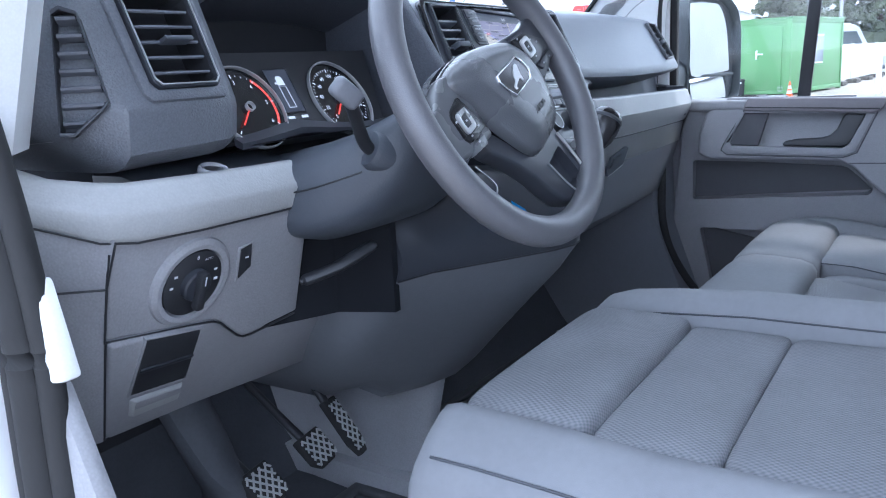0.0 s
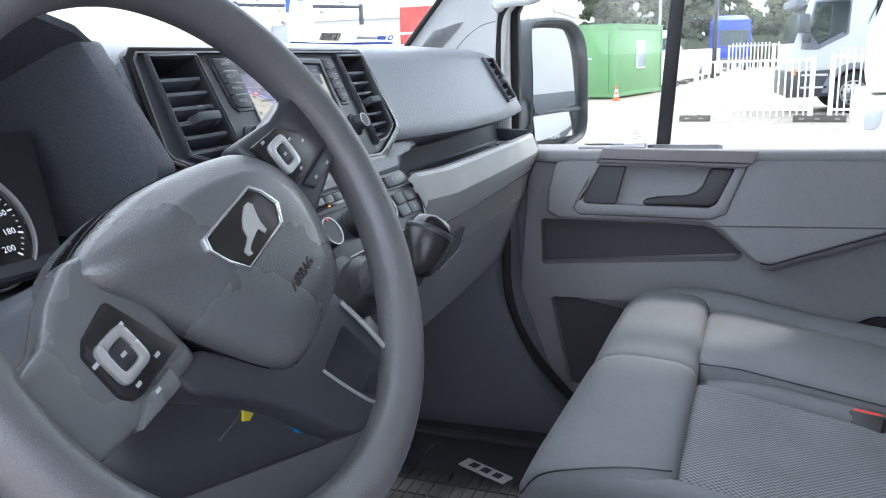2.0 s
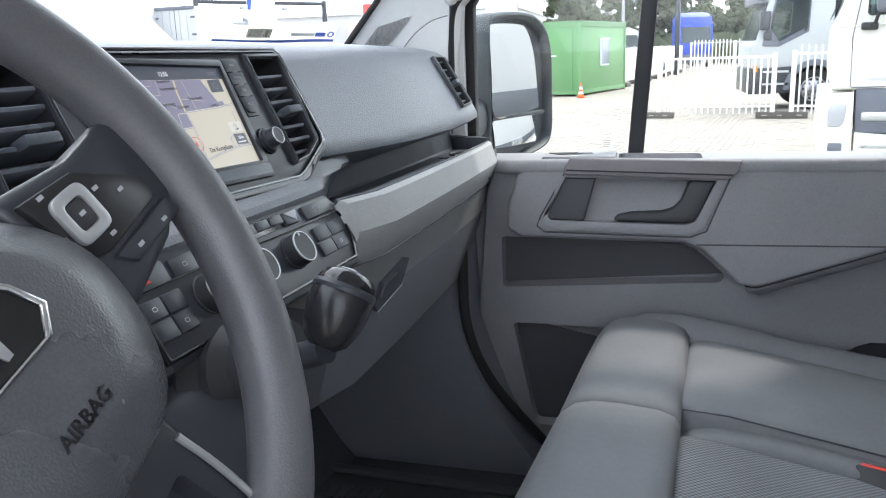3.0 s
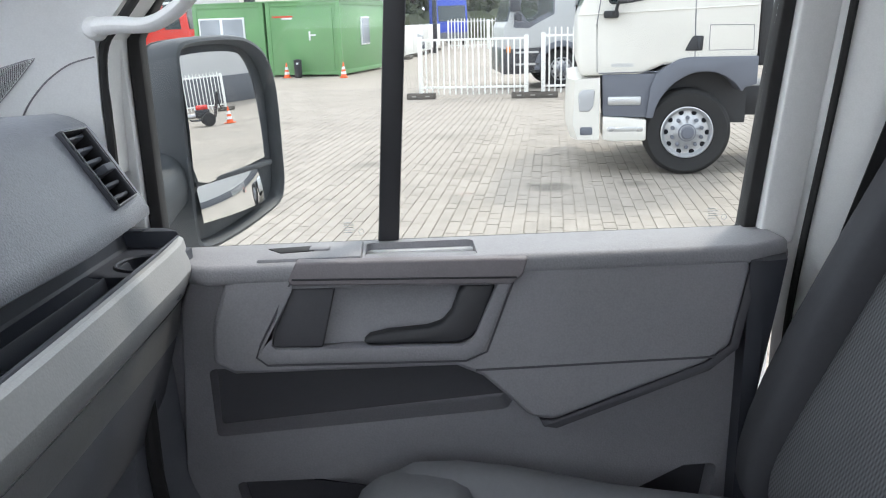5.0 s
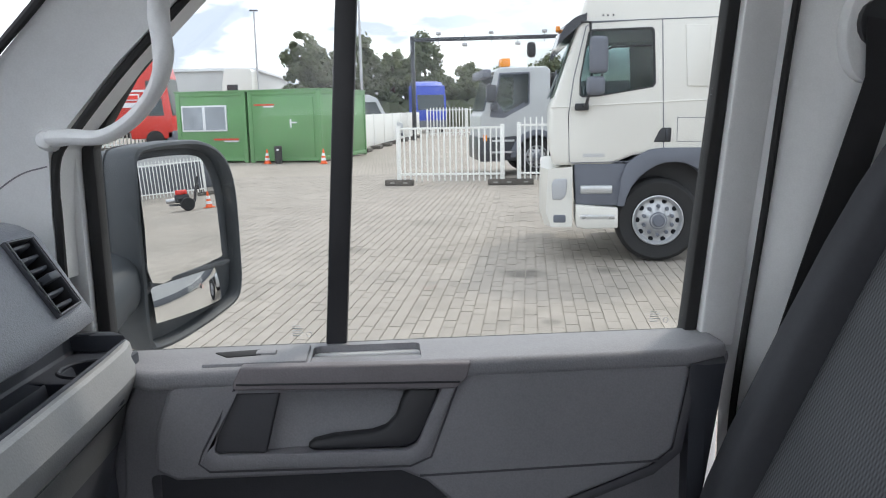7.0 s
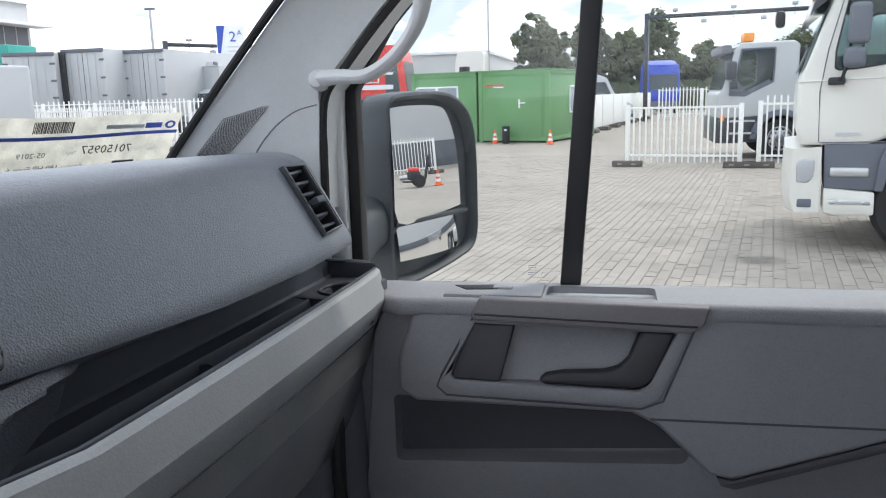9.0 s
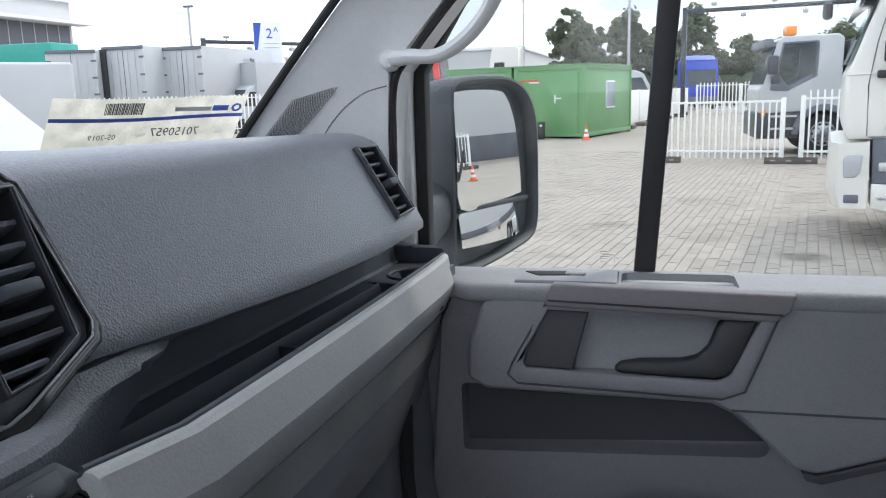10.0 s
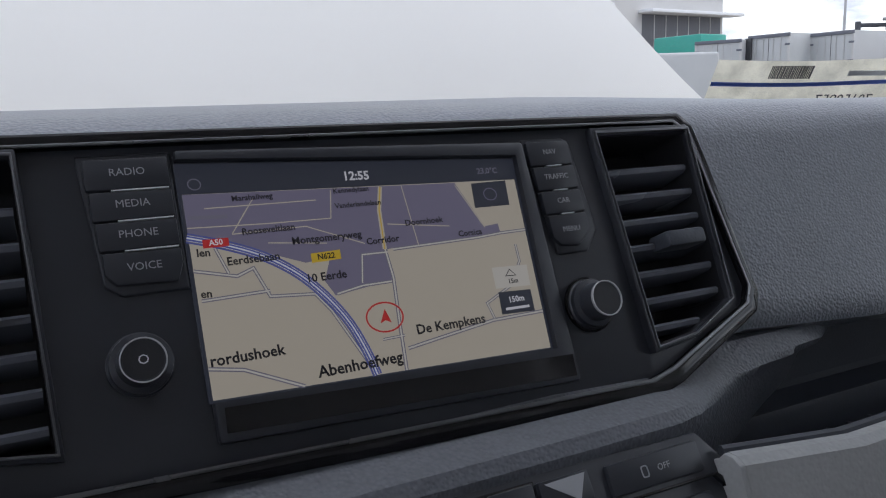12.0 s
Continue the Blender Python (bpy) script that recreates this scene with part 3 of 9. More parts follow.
# driver door opening: painted pillar, rubber seal, kick trim
solid("pillar_left", loft([[(-0.95, 0.26, 1.550), (-0.85, 0.24, 1.550), (-0.838, 0.085, 1.550), (-0.885, 0.030, 1.550), (-0.96, 0.04, 1.550)],
                           [(-0.94, 0.20, 1.70), (-0.835, 0.17, 1.70), (-0.826, 0.035, 1.70), (-0.872, -0.020, 1.70), (-0.95, -0.01, 1.70)],
                           [(-0.87, -0.12, 2.30), (-0.76, -0.16, 2.30), (-0.77, -0.32, 2.30), (-0.81, -0.38, 2.30), (-0.87, -0.36, 2.30)]], m=DASH), M["trim"],
      "light grey windscreen pillar beside the driver door", "pillar", kind="structure")
solid("sill_left", loft([[(-0.98, 0.30, z), (-0.90, 0.30, z), (-0.895, 0.07, z), (-0.925, 0.06, z), (-0.98, 0.075, z)] for z in (0.60, 1.51)], m=DASH), M["white"], "white painted front edge of the driver door opening", "door frame", kind="structure")
seal = [(-0.920, 0.028, 1.58), (-0.914, 0.020, 1.50), (-0.911, 0.014, 1.40), (-0.911, 0.018, 1.28), (-0.911, 0.018, 1.12), (-0.915, 0.010, 0.95)]
rs = thing("trim_seal", DASH @ Vector((-0.915, 0.03, 0.95)), "black rubber seal along the driver door opening", "door seal", kind="structure")
for k, (dx, r) in enumerate(((0.0, 0.016), (0.020, 0.011), (-0.014, 0.010))):
    part("seal_bead", tube(spline([(x + dx * 0.3, y - dx, z) for x, y, z in seal], 8), r, 18, m=DASH), M["rubber"], rs)
solid("trim_kick", prism([(0.12, 0.85), (0.12, 1.30), (0.05, 1.365), (-0.005, 1.372), (-0.045, 1.27), (-0.050, 0.85)], -0.905, -0.885, "x", 0.008, m=DASH), M["mid"], "grey plastic kick trim at the driver door sill", "trim", kind="structure")
solid("trim_pillar_foot", prism([(0.10, 1.36), (0.02, 1.364), (-0.032, 1.377), (-0.012, 1.457), (0.10, 1.457)], -0.91, -0.892, "x", 0.004, m=DASH), M["trim"], "white painted metal behind the dashboard end", "trim", kind="structure")
st = thing("door_striker", DASH @ Vector((-0.985, 0.10, 1.32)), "small steel bolt on the white door frame", "bolt")
part("striker_plate", box(-0.999, -0.980, 0.075, 0.125, 1.295, 1.345, 0.006, m=DASH), M["satin"], st)
part("striker_bolt", lathe([(0.001, 0.012), (0.010, 0.012), (0.013, 0.006), (0.013, 0)], 16, m=DASH @ pose(-0.995, 0.10, 1.32, 0, -90, 0)), M["chrome"], st)

# passenger side windscreen pillar, lower cover with speaker grille
solid("pillar_right", loft([[(0.835, 0.21, 1.60), (0.872, 0.10, 1.60), (0.885, -0.005, 1.60), (0.945, -0.022, 1.60), (0.95, 0.16, 1.60)],
                            [(0.835, 0.21, 1.675), (0.868, 0.10, 1.68), (0.882, -0.006, 1.68), (0.945, -0.024, 1.68), (0.95, 0.16, 1.68)],
                            [(0.832, 0.120, 1.765), (0.858, 0.045, 1.77), (0.872, -0.014, 1.77), (0.945, -0.032, 1.77), (0.94, 0.07, 1.77)],
                            [(0.822, 0.018, 1.875), (0.846, -0.055, 1.875), (0.855, -0.112, 1.875), (0.930, -0.125, 1.875), (0.93, -0.03, 1.875)],
                            [(0.80, -0.10, 1.99), (0.82, -0.18, 1.99), (0.83, -0.24, 1.99), (0.91, -0.25, 1.99), (0.91, -0.15, 1.99)],
                            [(0.74, -0.36, 2.28), (0.76, -0.46, 2.28), (0.77, -0.54, 2.28), (0.85, -0.54, 2.28), (0.85, -0.42, 2.28)]]), M["trim"],
      "light grey plastic windscreen pillar trim", "pillar", kind="structure")
solid("trim_screen_edge", tube(spline([(0.828, 0.222, 1.65), (0.826, 0.128, 1.762), (0.816, 0.026, 1.873), (0.794, -0.092, 1.99), (0.735, -0.352, 2.28)], 6), 0.006, 8), M["rubber"], "black rubber edge of the windscreen", "trim", kind="structure")
gr = thing("speaker_grille", (0.85, 0.10, 1.70), "grey perforated speaker grille in the pillar trim", "speaker grille")
PA, PB, PC, PD = Vector((0.835, 0.21, 1.675)), Vector((0.868, 0.10, 1.68)), Vector((0.832, 0.120, 1.765)), Vector((0.858, 0.045, 1.77))
gn = (PB - PA).cross(PC - PA).normalized()
gn = gn if gn.x < 0 else -gn
def on_pillar(a, b, h):
    """A point of the grille: a across and b up the pillar face, h out of it."""
    u, v = (0.35 + 0.05 * b) * (1 - a) + (0.72 + 0.27 * b) * a, b * (0.64 + 0.16 * a)
    return PA.lerp(PB, u).lerp(PC.lerp(PD, u), v) + gn * h
edge_g = [on_pillar(k / 6, 0, 0.0) for k in range(7)] + [on_pillar(1, k / 6, 0.0) for k in range(1, 7)] + [on_pillar(1 - k / 6, 1, 0.0) for k in range(1, 7)] + [on_pillar(0, 1 - k / 6, 0.0) for k in range(1, 6)]
part("grille_frame", tube(edge_g, 0.0014, 6, True), M["mid"], gr)
part("grille_plate", grid_solid(7, 7, lambda a, b: on_pillar(a, b, 0.0022)), M["trim"], gr)
rows_g = bmesh.new()
for i in range(44):
    for j in range(24):
        c = on_pillar((j + 0.5 + 0.5 * (i % 2)) / 25, (i + 0.5) / 44, 0.0030)
        s1, s2 = (PC - PA).normalized() * 0.0007, (PB - PA).normalized() * 0.0007
        rows_g.faces.new([rows_g.verts.new(c + a * s1 + b * s2) for a, b in ((-1, -1), (1, -1), (1, 1), (-1, 1))])
part("perforation", rows_g, M["doordark"], gr, smooth=False)
solid("trim_cover_seam", tube(spline([(0.8695, 0.090, 1.670), (0.869, 0.082, 1.688), (0.869, 0.068, 1.706), (0.869, 0.047, 1.726), (0.871, 0.020, 1.743), (0.874, -0.010, 1.751)], 6), 0.0011, 6), M["door"], "thin seam of the lower pillar cover", "trim", kind="structure")
solid("trim_door_edge", tube(spline([(0.888, -0.010, 1.55), (0.886, -0.012, 1.66), (0.882, -0.018, 1.755), (0.868, -0.055, 1.80), (0.862, -0.12, 1.872), (0.838, -0.245, 1.99), (0.78, -0.54, 2.27)], 6), 0.006, 8), M["rubber"], "black rubber door seal edge on the pillar", "trim", kind="structure")

# pillar behind the passenger door
solid("pillar_middle", loft([[(0.955, -0.935, z), (0.918, -0.945 - k, z), (0.885, -0.985 - k, z), (0.862, -1.045 - k, z), (0.855, -1.26, z), (0.955, -1.26, z)] for z, k in ((0.85, 0.0), (1.36, 0.0), (1.66, 0.03), (1.95, 0.06), (2.30, 0.10))]), M["trim"],
      "light grey trim of the pillar behind the passenger door", "pillar", kind="structure")
solid("trim_middle_seal", tube(spline([(0.915, -0.938, 1.20), (0.915, -0.940, 1.37), (0.912, -0.972, 1.66), (0.905, -1.00, 1.95), (0.89, -1.04, 2.27)], 6), 0.0055, 8), M["rubber"], "black rubber seal between door and pillar", "trim", kind="structure")
bl = thing("seat_belt", (0.84, -1.14, 1.30), "black seat belt hanging at the pillar", "seat belt")
part("belt_webbing", loft([[(0.846, y - 0.026, z - 0.004), (0.842, y + 0.024, z + 0.004), (0.8435, y + 0.024, z + 0.004), (0.8475, y - 0.026, z - 0.004)] for y, z in ((-0.900, 1.20), (-1.011, 1.575), (-1.089, 1.839), (-1.086, 1.915))]), M["belt"], bl)
bg = part("belt_guide", prism([(-1.080 + 0.036 * math.cos(a), 1.900 + 0.066 * math.sin(a)) for a in [math.pi * k / 12 for k in range(24)]], 0.858, 0.885, "x", 0.006, 2), M["trim"], bl, "pale oval belt guide")
part("guide_slot", prism([(-1.083 + 0.026 * math.cos(a), 1.912 + 0.030 * math.sin(a)) for a in [math.pi * k / 8 for k in range(16)]], 0.850, 0.8595, "x", 0.002), M["black"], bg)

# ---- grab handle on the pillar ----
gh = thing("grab_handle", (0.86, -0.03, 1.79), "light grey plastic grab handle on the windscreen pillar", "grab handle")
path = spline([(0.868, -0.020, 1.786), (0.850, -0.050, 1.788), (0.838, -0.095, 1.788), (0.832, -0.135, 1.810), (0.828, -0.165, 1.845), (0.822, -0.178, 1.880), (0.815, -0.178, 1.925), (0.805, -0.185, 1.965), (0.80, -0.195, 2.00)], 6)
part("handle_bar", tube(path, [0.0165 - 0.0035 * min(1, i / 10) for i in range(len(path))], 14, squash=0.72), M["trim"], gh)
part("handle_foot", lathe([(0.004, 0.024), (0.010, 0.021), (0.014, 0.012), (0.016, 0.0)], 20, m=pose(0.874, -0.018, 1.785, 0, -90, 0)), M["trim"], gh)

# ---- passenger door ----
LEAN = Matrix(((1, 0, 0.147, -0.147 * 1.48), (0, 1, 0, 0), (0, 0, 1, 0), (0, 0, 0, 1)))      # the armrest face leans into the cab at its foot
door = thing("door_1", (0.92, -0.45, 0.85), "closed passenger door with grey plastic lining", "door", kind="structure")
part("door_shell", prism([(0.02, 0.86), (0.02, 1.46), (-0.935, 1.455), (-0.905, 1.33), (-0.875, 0.86)], 0.9125, 0.985, "x", 0.01), M["door"], door)
# lower lining with map pocket recesses
lining = prism([(-0.03, 0.88), (-0.075, 1.42), (-0.10, 1.476), (-0.90, 1.462), (-0.885, 1.34), (-0.855, 1.22), (-0.845, 0.88)], 0.873, 0.93, "x", 0.012)
pocket = prism([(-0.105, 1.328), (-0.440, 1.322), (-0.470, 1.312), (-0.528, 1.262), (-0.518, 1.246), (-0.106, 1.224)], 0.83, 0.915, "x", 0.008, 3)
bin_hole = prism([(-0.125, 1.150), (-0.30, 1.148), (-0.36, 1.10), (-0.60, 1.05), (-0.78, 1.14), (-0.83, 1.14), (-0.80, 0.93), (-0.17, 0.93)], 0.83, 0.915, "x", 0.01, 3)
# pocket and bin backs carry their shade in the colour
part("pocket_back", prism([(-0.108, 1.327), (-0.470, 1.311), (-0.525, 1.255), (-0.106, 1.226)], 0.9075, 0.9115, "x"), M["doordark"], door, "map pocket back, coloured dark for the shade inside")
part("bin_back", prism([(-0.127, 1.149), (-0.36, 1.10), (-0.60, 1.05), (-0.83, 1.14), (-0.80, 0.93), (-0.17, 0.93)], 0.9075, 0.9115, "x"), M["doordark"], door, "door bin back, coloured dark for the shade inside")
# upper armrest block with the handle bowl
block = prism([(-0.172, 1.482), (-0.142, 1.455), (-0.124, 1.40), (-0.122, 1.350), (-0.150, 1.336), (-0.445, 1.334), (-0.480, 1.318), (-0.545, 1.258), (-0.575, 1.252), (-0.785, 1.322), (-0.820, 1.345), (-0.848, 1.455), (-0.838, 1.472)], 0.850, 0.90, "x", 0.012, 4, m=LEAN)
bowl = prism([(-0.221, 1.450), (-0.198, 1.382), (-0.206, 1.368), (-0.452, 1.362), (-0.470, 1.374), (-0.503, 1.445)], 0.83, 0.915, "x", 0.006, 2, m=LEAN)
bowl_too = prism([(-0.221, 1.450), (-0.198, 1.382), (-0.206, 1.368), (-0.452, 1.362), (-0.470, 1.374), (-0.503, 1.445)], 0.83, 0.905, "x", 0.006, 2)
groove = prism([(-0.560, 1.262), (-0.785, 1.332), (-0.812, 1.352), (-0.818, 1.336), (-0.792, 1.312), (-0.572, 1.238)], 0.83, 0.905, "x")
part("door_lining", cut(lining, [pocket, bin_hole, bowl_too, groove]), M["door"], door)
part("armrest_block", cut(block, [bowl]), M["door"], door, angle=0.22)
# flush dark strip that stands in for the shade of a groove
part("groove_strip", prism([(-0.556, 1.2545), (-0.575, 1.251), (-0.785, 1.322), (-0.820, 1.345), (-0.848, 1.455), (-0.860, 1.455), (-0.832, 1.340), (-0.792, 1.311), (-0.580, 1.240), (-0.562, 1.243)], 0.8535, 0.872, "x", 0.002, m=LEAN), M["doordark"], door, "dark strip painted as groove shade round the armrest block")
part("crease", prism([(-0.47, 1.330), (-0.80, 1.333), (-0.80, 1.3305), (-0.47, 1.3275)], 0.8485, 0.852, "x", m=LEAN), M["doordark"], door)
ring_o = [(-0.234, 1.456), (-0.190, 1.376), (-0.184, 1.362), (-0.196, 1.352), (-0.456, 1.346), (-0.482, 1.356), (-0.520, 1.447)]
ring_i = [(-0.222, 1.450), (-0.203, 1.384), (-0.201, 1.376), (-0.207, 1.370), (-0.452, 1.364), (-0.468, 1.372), (-0.502, 1.444)]
part("handle_bezel", ring_prism(ring_o, ring_i, 0.8455, 0.866, "x", 0.004, m=LEAN), M["door"], door)
part("bezel_groove", tube([LEAN @ Vector((0.8502, q[0] + dy, q[1] + dz)) for q, dy, dz in zip(ring_o, (0.004, 0.004, 0.004, 0.002, -0.002, -0.004, -0.004), (0, 0, -0.003, -0.004, -0.004, -0.003, 0))], 0.0016, 6), M["doordark"], door)
part("bowl_lining", grid_solid(13, 9, lambda i, j: (0.886 - 0.016 * abs(2 * i - 1) ** 4 - 0.010 * (1 - j) ** 3, -0.262 - (0.184 + 0.046 * j) * i, 1.364 + 0.084 * j), m=LEAN), M["mid"], door, "light grey hollow behind the handle")
part("bowl_plate", prism([(-0.217, 1.449), (-0.200, 1.372), (-0.268, 1.369), (-0.288, 1.448)], 0.850, 0.876, "x", 0.003, 3, m=LEAN), M["doordark"], door, "dark plate beside the handle")
hd = part("door_handle", prism([(-0.320, 1.372), (-0.330, 1.380), (-0.355, 1.385), (-0.408, 1.388), (-0.428, 1.394), (-0.441, 1.408), (-0.452, 1.436), (-0.460, 1.446), (-0.501, 1.444), (-0.496, 1.430), (-0.478, 1.386), (-0.466, 1.371), (-0.450, 1.366), (-0.330, 1.368)], 0.851, 0.872, "x", 0.006, 4, m=LEAN), M["black"], door, "black inner release handle")
part("pull_strip", prism([(-0.240, 1.486), (-0.543, 1.480), (-0.536, 1.458), (-0.520, 1.446), (-0.232, 1.456), (-0.228, 1.462)], 0.838, 0.858, "x", 0.006, 4, m=LEAN), M["strip"], door, "warm grey pull strip")
part("strip_seam", tube([LEAN @ Vector((0.8372, -0.234, 1.4645)), LEAN @ Vector((0.8372, -0.527, 1.4555))], 0.0014, 6), M["black"], door)
# window ledge, switch panel and pull cup
ledge = prism([(0.845, -0.12), (0.845, -0.845), (0.875, -0.91), (0.960, -0.905), (0.960, -0.03), (0.90, -0.03)], 1.455, 1.482, "z", 0.009, 3)
cup = box(0.857, 0.936, -0.478, -0.328, 1.435, 1.50, 0.010, 3)
part("window_ledge", cut(ledge, [cup]), M["mid"], door, "grey ledge below the window")
part("cup_floor", box(0.858, 0.938, -0.480, -0.326, 1.4510, 1.4545, 0.001), M["doordark"], door)
sp = part("switch_panel", prism([(0.858, -0.185), (0.858, -0.324), (0.936, -0.324), (0.936, -0.205)], 1.478, 1.487, "z", 0.004), M["mid"], door)
part("switch_slot", prism([(0.882, -0.215), (0.905, -0.195), (0.912, -0.255), (0.890, -0.275)], 1.4865, 1.4885, "z", 0.001), M["rubber"], sp)
part("window_switch", box(0.888, 0.906, -0.280, -0.252, 1.484, 1.4905, 0.003), M["mid"], sp)
part("rear_cap", loft([[(0.845, -0.845, z), (0.838, -0.865, z), (0.842, -0.893 + k, z), (0.93, -0.925 + k, z), (0.93, -0.845, z)] for z, k in ((1.00, 0.05), (1.25, 0.03), (1.40, 0.008), (1.462, 0.0))]), M["satin"], door)
# window frame, seals, divider and panes
win_out = [(0.0, 1.46), (0.0, 1.79), (-0.06, 1.89), (-0.30, 2.16), (-1.02, 2.16), (-0.94, 1.46)]
win_in = [(-0.028, 1.472), (-0.028, 1.775), (-0.088, 1.872), (-0.315, 2.12), (-0.955, 2.12), (-0.890, 1.472)]
seal_in = [(-0.046, 1.478), (-0.046, 1.769), (-0.104, 1.862), (-0.325, 2.10), (-0.935, 2.10), (-0.872, 1.478)]
part("window_frame", ring_prism(win_out, win_in, 0.925, 0.985, "x", 0.004), M["trim"], door, "light grey inner window frame")
part("window_seal", ring_prism(win_in, seal_in, 0.940, 0.972, "x", 0.003), M["rubber"], door)
part("window_divider", prism([(-0.343, 1.47), (-0.373, 1.47), (-0.418, 2.12), (-0.388, 2.12)], 0.945, 0.970, "x", 0.004), M["black"], door, "black upright bar in the window")
for outline in ([(-0.046, 1.478), (-0.046, 1.769), (-0.104, 1.862), (-0.325, 2.10), (-0.40, 2.10), (-0.358, 1.478)], [(-0.358, 1.478), (-0.40, 2.10), (-0.935, 2.10), (-0.872, 1.478)]):
    pane = part("pane", prism(outline, 0.955, 0.958, "x"), M["glass"], door)
    pane.visible_shadow = False
for y0 in (-0.300, -0.828):
    marks = bmesh.new()
    for k, w in enumerate((0.006, 0.010, 0.009, 0.011, 0.007)):
        box(0.9535, 0.9545, y0 - w, y0 + 0.004, 1.508 - 0.0036 * k, 1.5090 - 0.0036 * k, bm=marks)
    ring_prism([(y0 - 0.020 + 0.004 * math.cos(a), 1.495 + 0.004 * math.sin(a)) for a in [math.pi * i / 8 for i in range(16)]], [(y0 - 0.020 + 0.0034 * math.cos(a), 1.495 + 0.0034 * math.sin(a)) for a in [math.pi * i / 8 for i in range(16)]], 0.9535, 0.9545, "x", bm=marks)
    part("glass_stamp", marks, M["printgrey"], door, smooth=False)

# ---- outside mirror ----
mr = thing("side_mirror", (1.05, -0.02, 1.50), "large dark grey door mirror with two glasses", "door mirror")
GL = Matrix.Translation((1.262, -0.080, 1.60)) @ Matrix.Rotation(radians(-24), 4, "Z")    # x across the glass, -y towards the driver
def mring(y, s, dz=0.0, dx=0.0):
    """Outline of the shell: straight inner edge, large outer top corner, sloping foot."""
    pts = [(-0.134, -0.160), (-0.138, -0.05), (-0.138, 0.10), (-0.132, 0.150), (-0.10, 0.163), (0.0, 0.166), (0.060, 0.158), (0.106, 0.132), (0.130, 0.088), (0.137, 0.03), (0.138, -0.06), (0.136, -0.110), (0.118, -0.142), (0.06, -0.158), (-0.03, -0.172), (-0.10, -0.176)]
    return [(p.x * s + dx, y, p.y * s + dz) for p in spline([(a, b, 0) for a, b in pts], 3, True)]
part("mirror_housing", loft([mring(0.150, 0.30), mring(0.142, 0.62), mring(0.112, 0.86), mring(0.07, 0.965), mring(0.02, 1.015), mring(-0.010, 1.02), mring(-0.018, 1.005), mring(-0.020, 0.975), mring(-0.014, 0.945), mring(0.004, 0.93)], m=GL), M["mirrorshell"], mr)
part("shell_seam", tube([GL @ Vector(p) for p in mring(0.045, 0.996)], 0.0012, 6, True), M["black"], mr)
part("mirror_glass", prism([(p.x, p.y) for p in spline([(-0.114, -0.062, 0), (-0.117, 0.03, 0), (-0.117, 0.128, 0), (-0.112, 0.140, 0), (-0.03, 0.143, 0), (0.046, 0.138, 0), (0.078, 0.118, 0), (0.094, 0.078, 0), (0.098, 0.02, 0), (0.098, -0.044, 0), (0.088, -0.056, 0), (-0.010, -0.0615, 0)], 3, True)], -0.006, -0.002, "y", m=GL @ pose(0, 0, 0, -2.35, 0, 3)), M["mirror"], mr)
wide = grid_solid(13, 7, lambda i, j: (-0.104 + 0.186 * i, -0.004 - 0.010 * (1 - (2 * i - 1) ** 2) - 0.001 * (1 - (2 * j - 1) ** 2) + 0.008 * (j - 0.5), -0.134 + 0.064 * j), m=GL)
part("wide_glass", wide, M["mirror"], mr)
part("glass_bar", box(-0.116, 0.112, -0.012, 0.006, -0.0705, -0.061, 0.003, m=GL), M["mirrorshell"], mr)
part("mirror_arm", loft([[(x, y + a, z + b) for a, b in superquad(0.05, 0.045, 16, 3)] for x, y, z in ((1.00, 0.02, 1.515), (1.10, 0.02, 1.53), (1.20, 0.0, 1.56))]), M["mirrorshell"], mr)

# ---- dashboard ----
dash = thing("dashboard", DASH @ Vector((0, 0.30, 1.2)), "dark grey moulded plastic dashboard with light grey lower trim", "dashboard")
def pad_ring(x, back, top, bot, d=0.0, zb=1.66):
    ztop = 1.59 + (top - 1.59)
    k = min(1.0, max(0.0, (0.62 - x) / 0.37))
    f = lambda z: 0.004 + 0.031 * k + (0.6 - 0.14 * k) * (z - 1.59) - d
    return [(x, back, zb), (x, 0.20, top + 0.004 - 0.009 * min(1, max(0, (x - 0.25) / 0.15))), (x, f(top) + 0.030, top), (x, f(top) + 0.012, top - 0.004), (x, f(top - 0.012) + 0.003, top - 0.012), (x, f(top - 0.024), top - 0.024),
            (x, f(bot + 0.02), bot + 0.020), (x, f(bot + 0.008) + 0.001, bot + 0.008), (x, f(bot) + 0.006, bot), (x, f(bot) + 0.020, bot - 0.008), (x, max(0.075, f(bot) + 0.045), bot - 0.026), (x, back, bot - 0.03)]
xs = [(-0.245, 0.50, 1.705, 1.553), (0.13, 0.51, 1.705, 1.551), (0.20, 0.50, 1.705, 1.563), (0.25, 0.49, 1.704, 1.567), (0.35, 0.47, 1.703, 1.563), (0.50, 0.42, 1.701, 1.560), (0.65, 0.36, 1.697, 1.562), (0.76, 0.30, 1.693, 1.566), (0.800, 0.27, 1.690, 1.568)]
V_RIGHT = [(0.166, 0.102), (0.2355, 0.1015), (0.231, -0.003), (0.198, -0.018), (0.169, -0.0215)]
V_LEFT = [(-0.199, 0.106), (-0.130, 0.106), (-0.126, -0.0135), (-0.162, -0.008), (-0.204, 0.008)]
V_END = [(0.724, 0.097), (0.776, 0.095), (0.780, 0.005), (0.728, 0.002)]
def hole(outline, m, deep=0.045):
    return prism(outline, -deep, 0.05, "z", m=m)
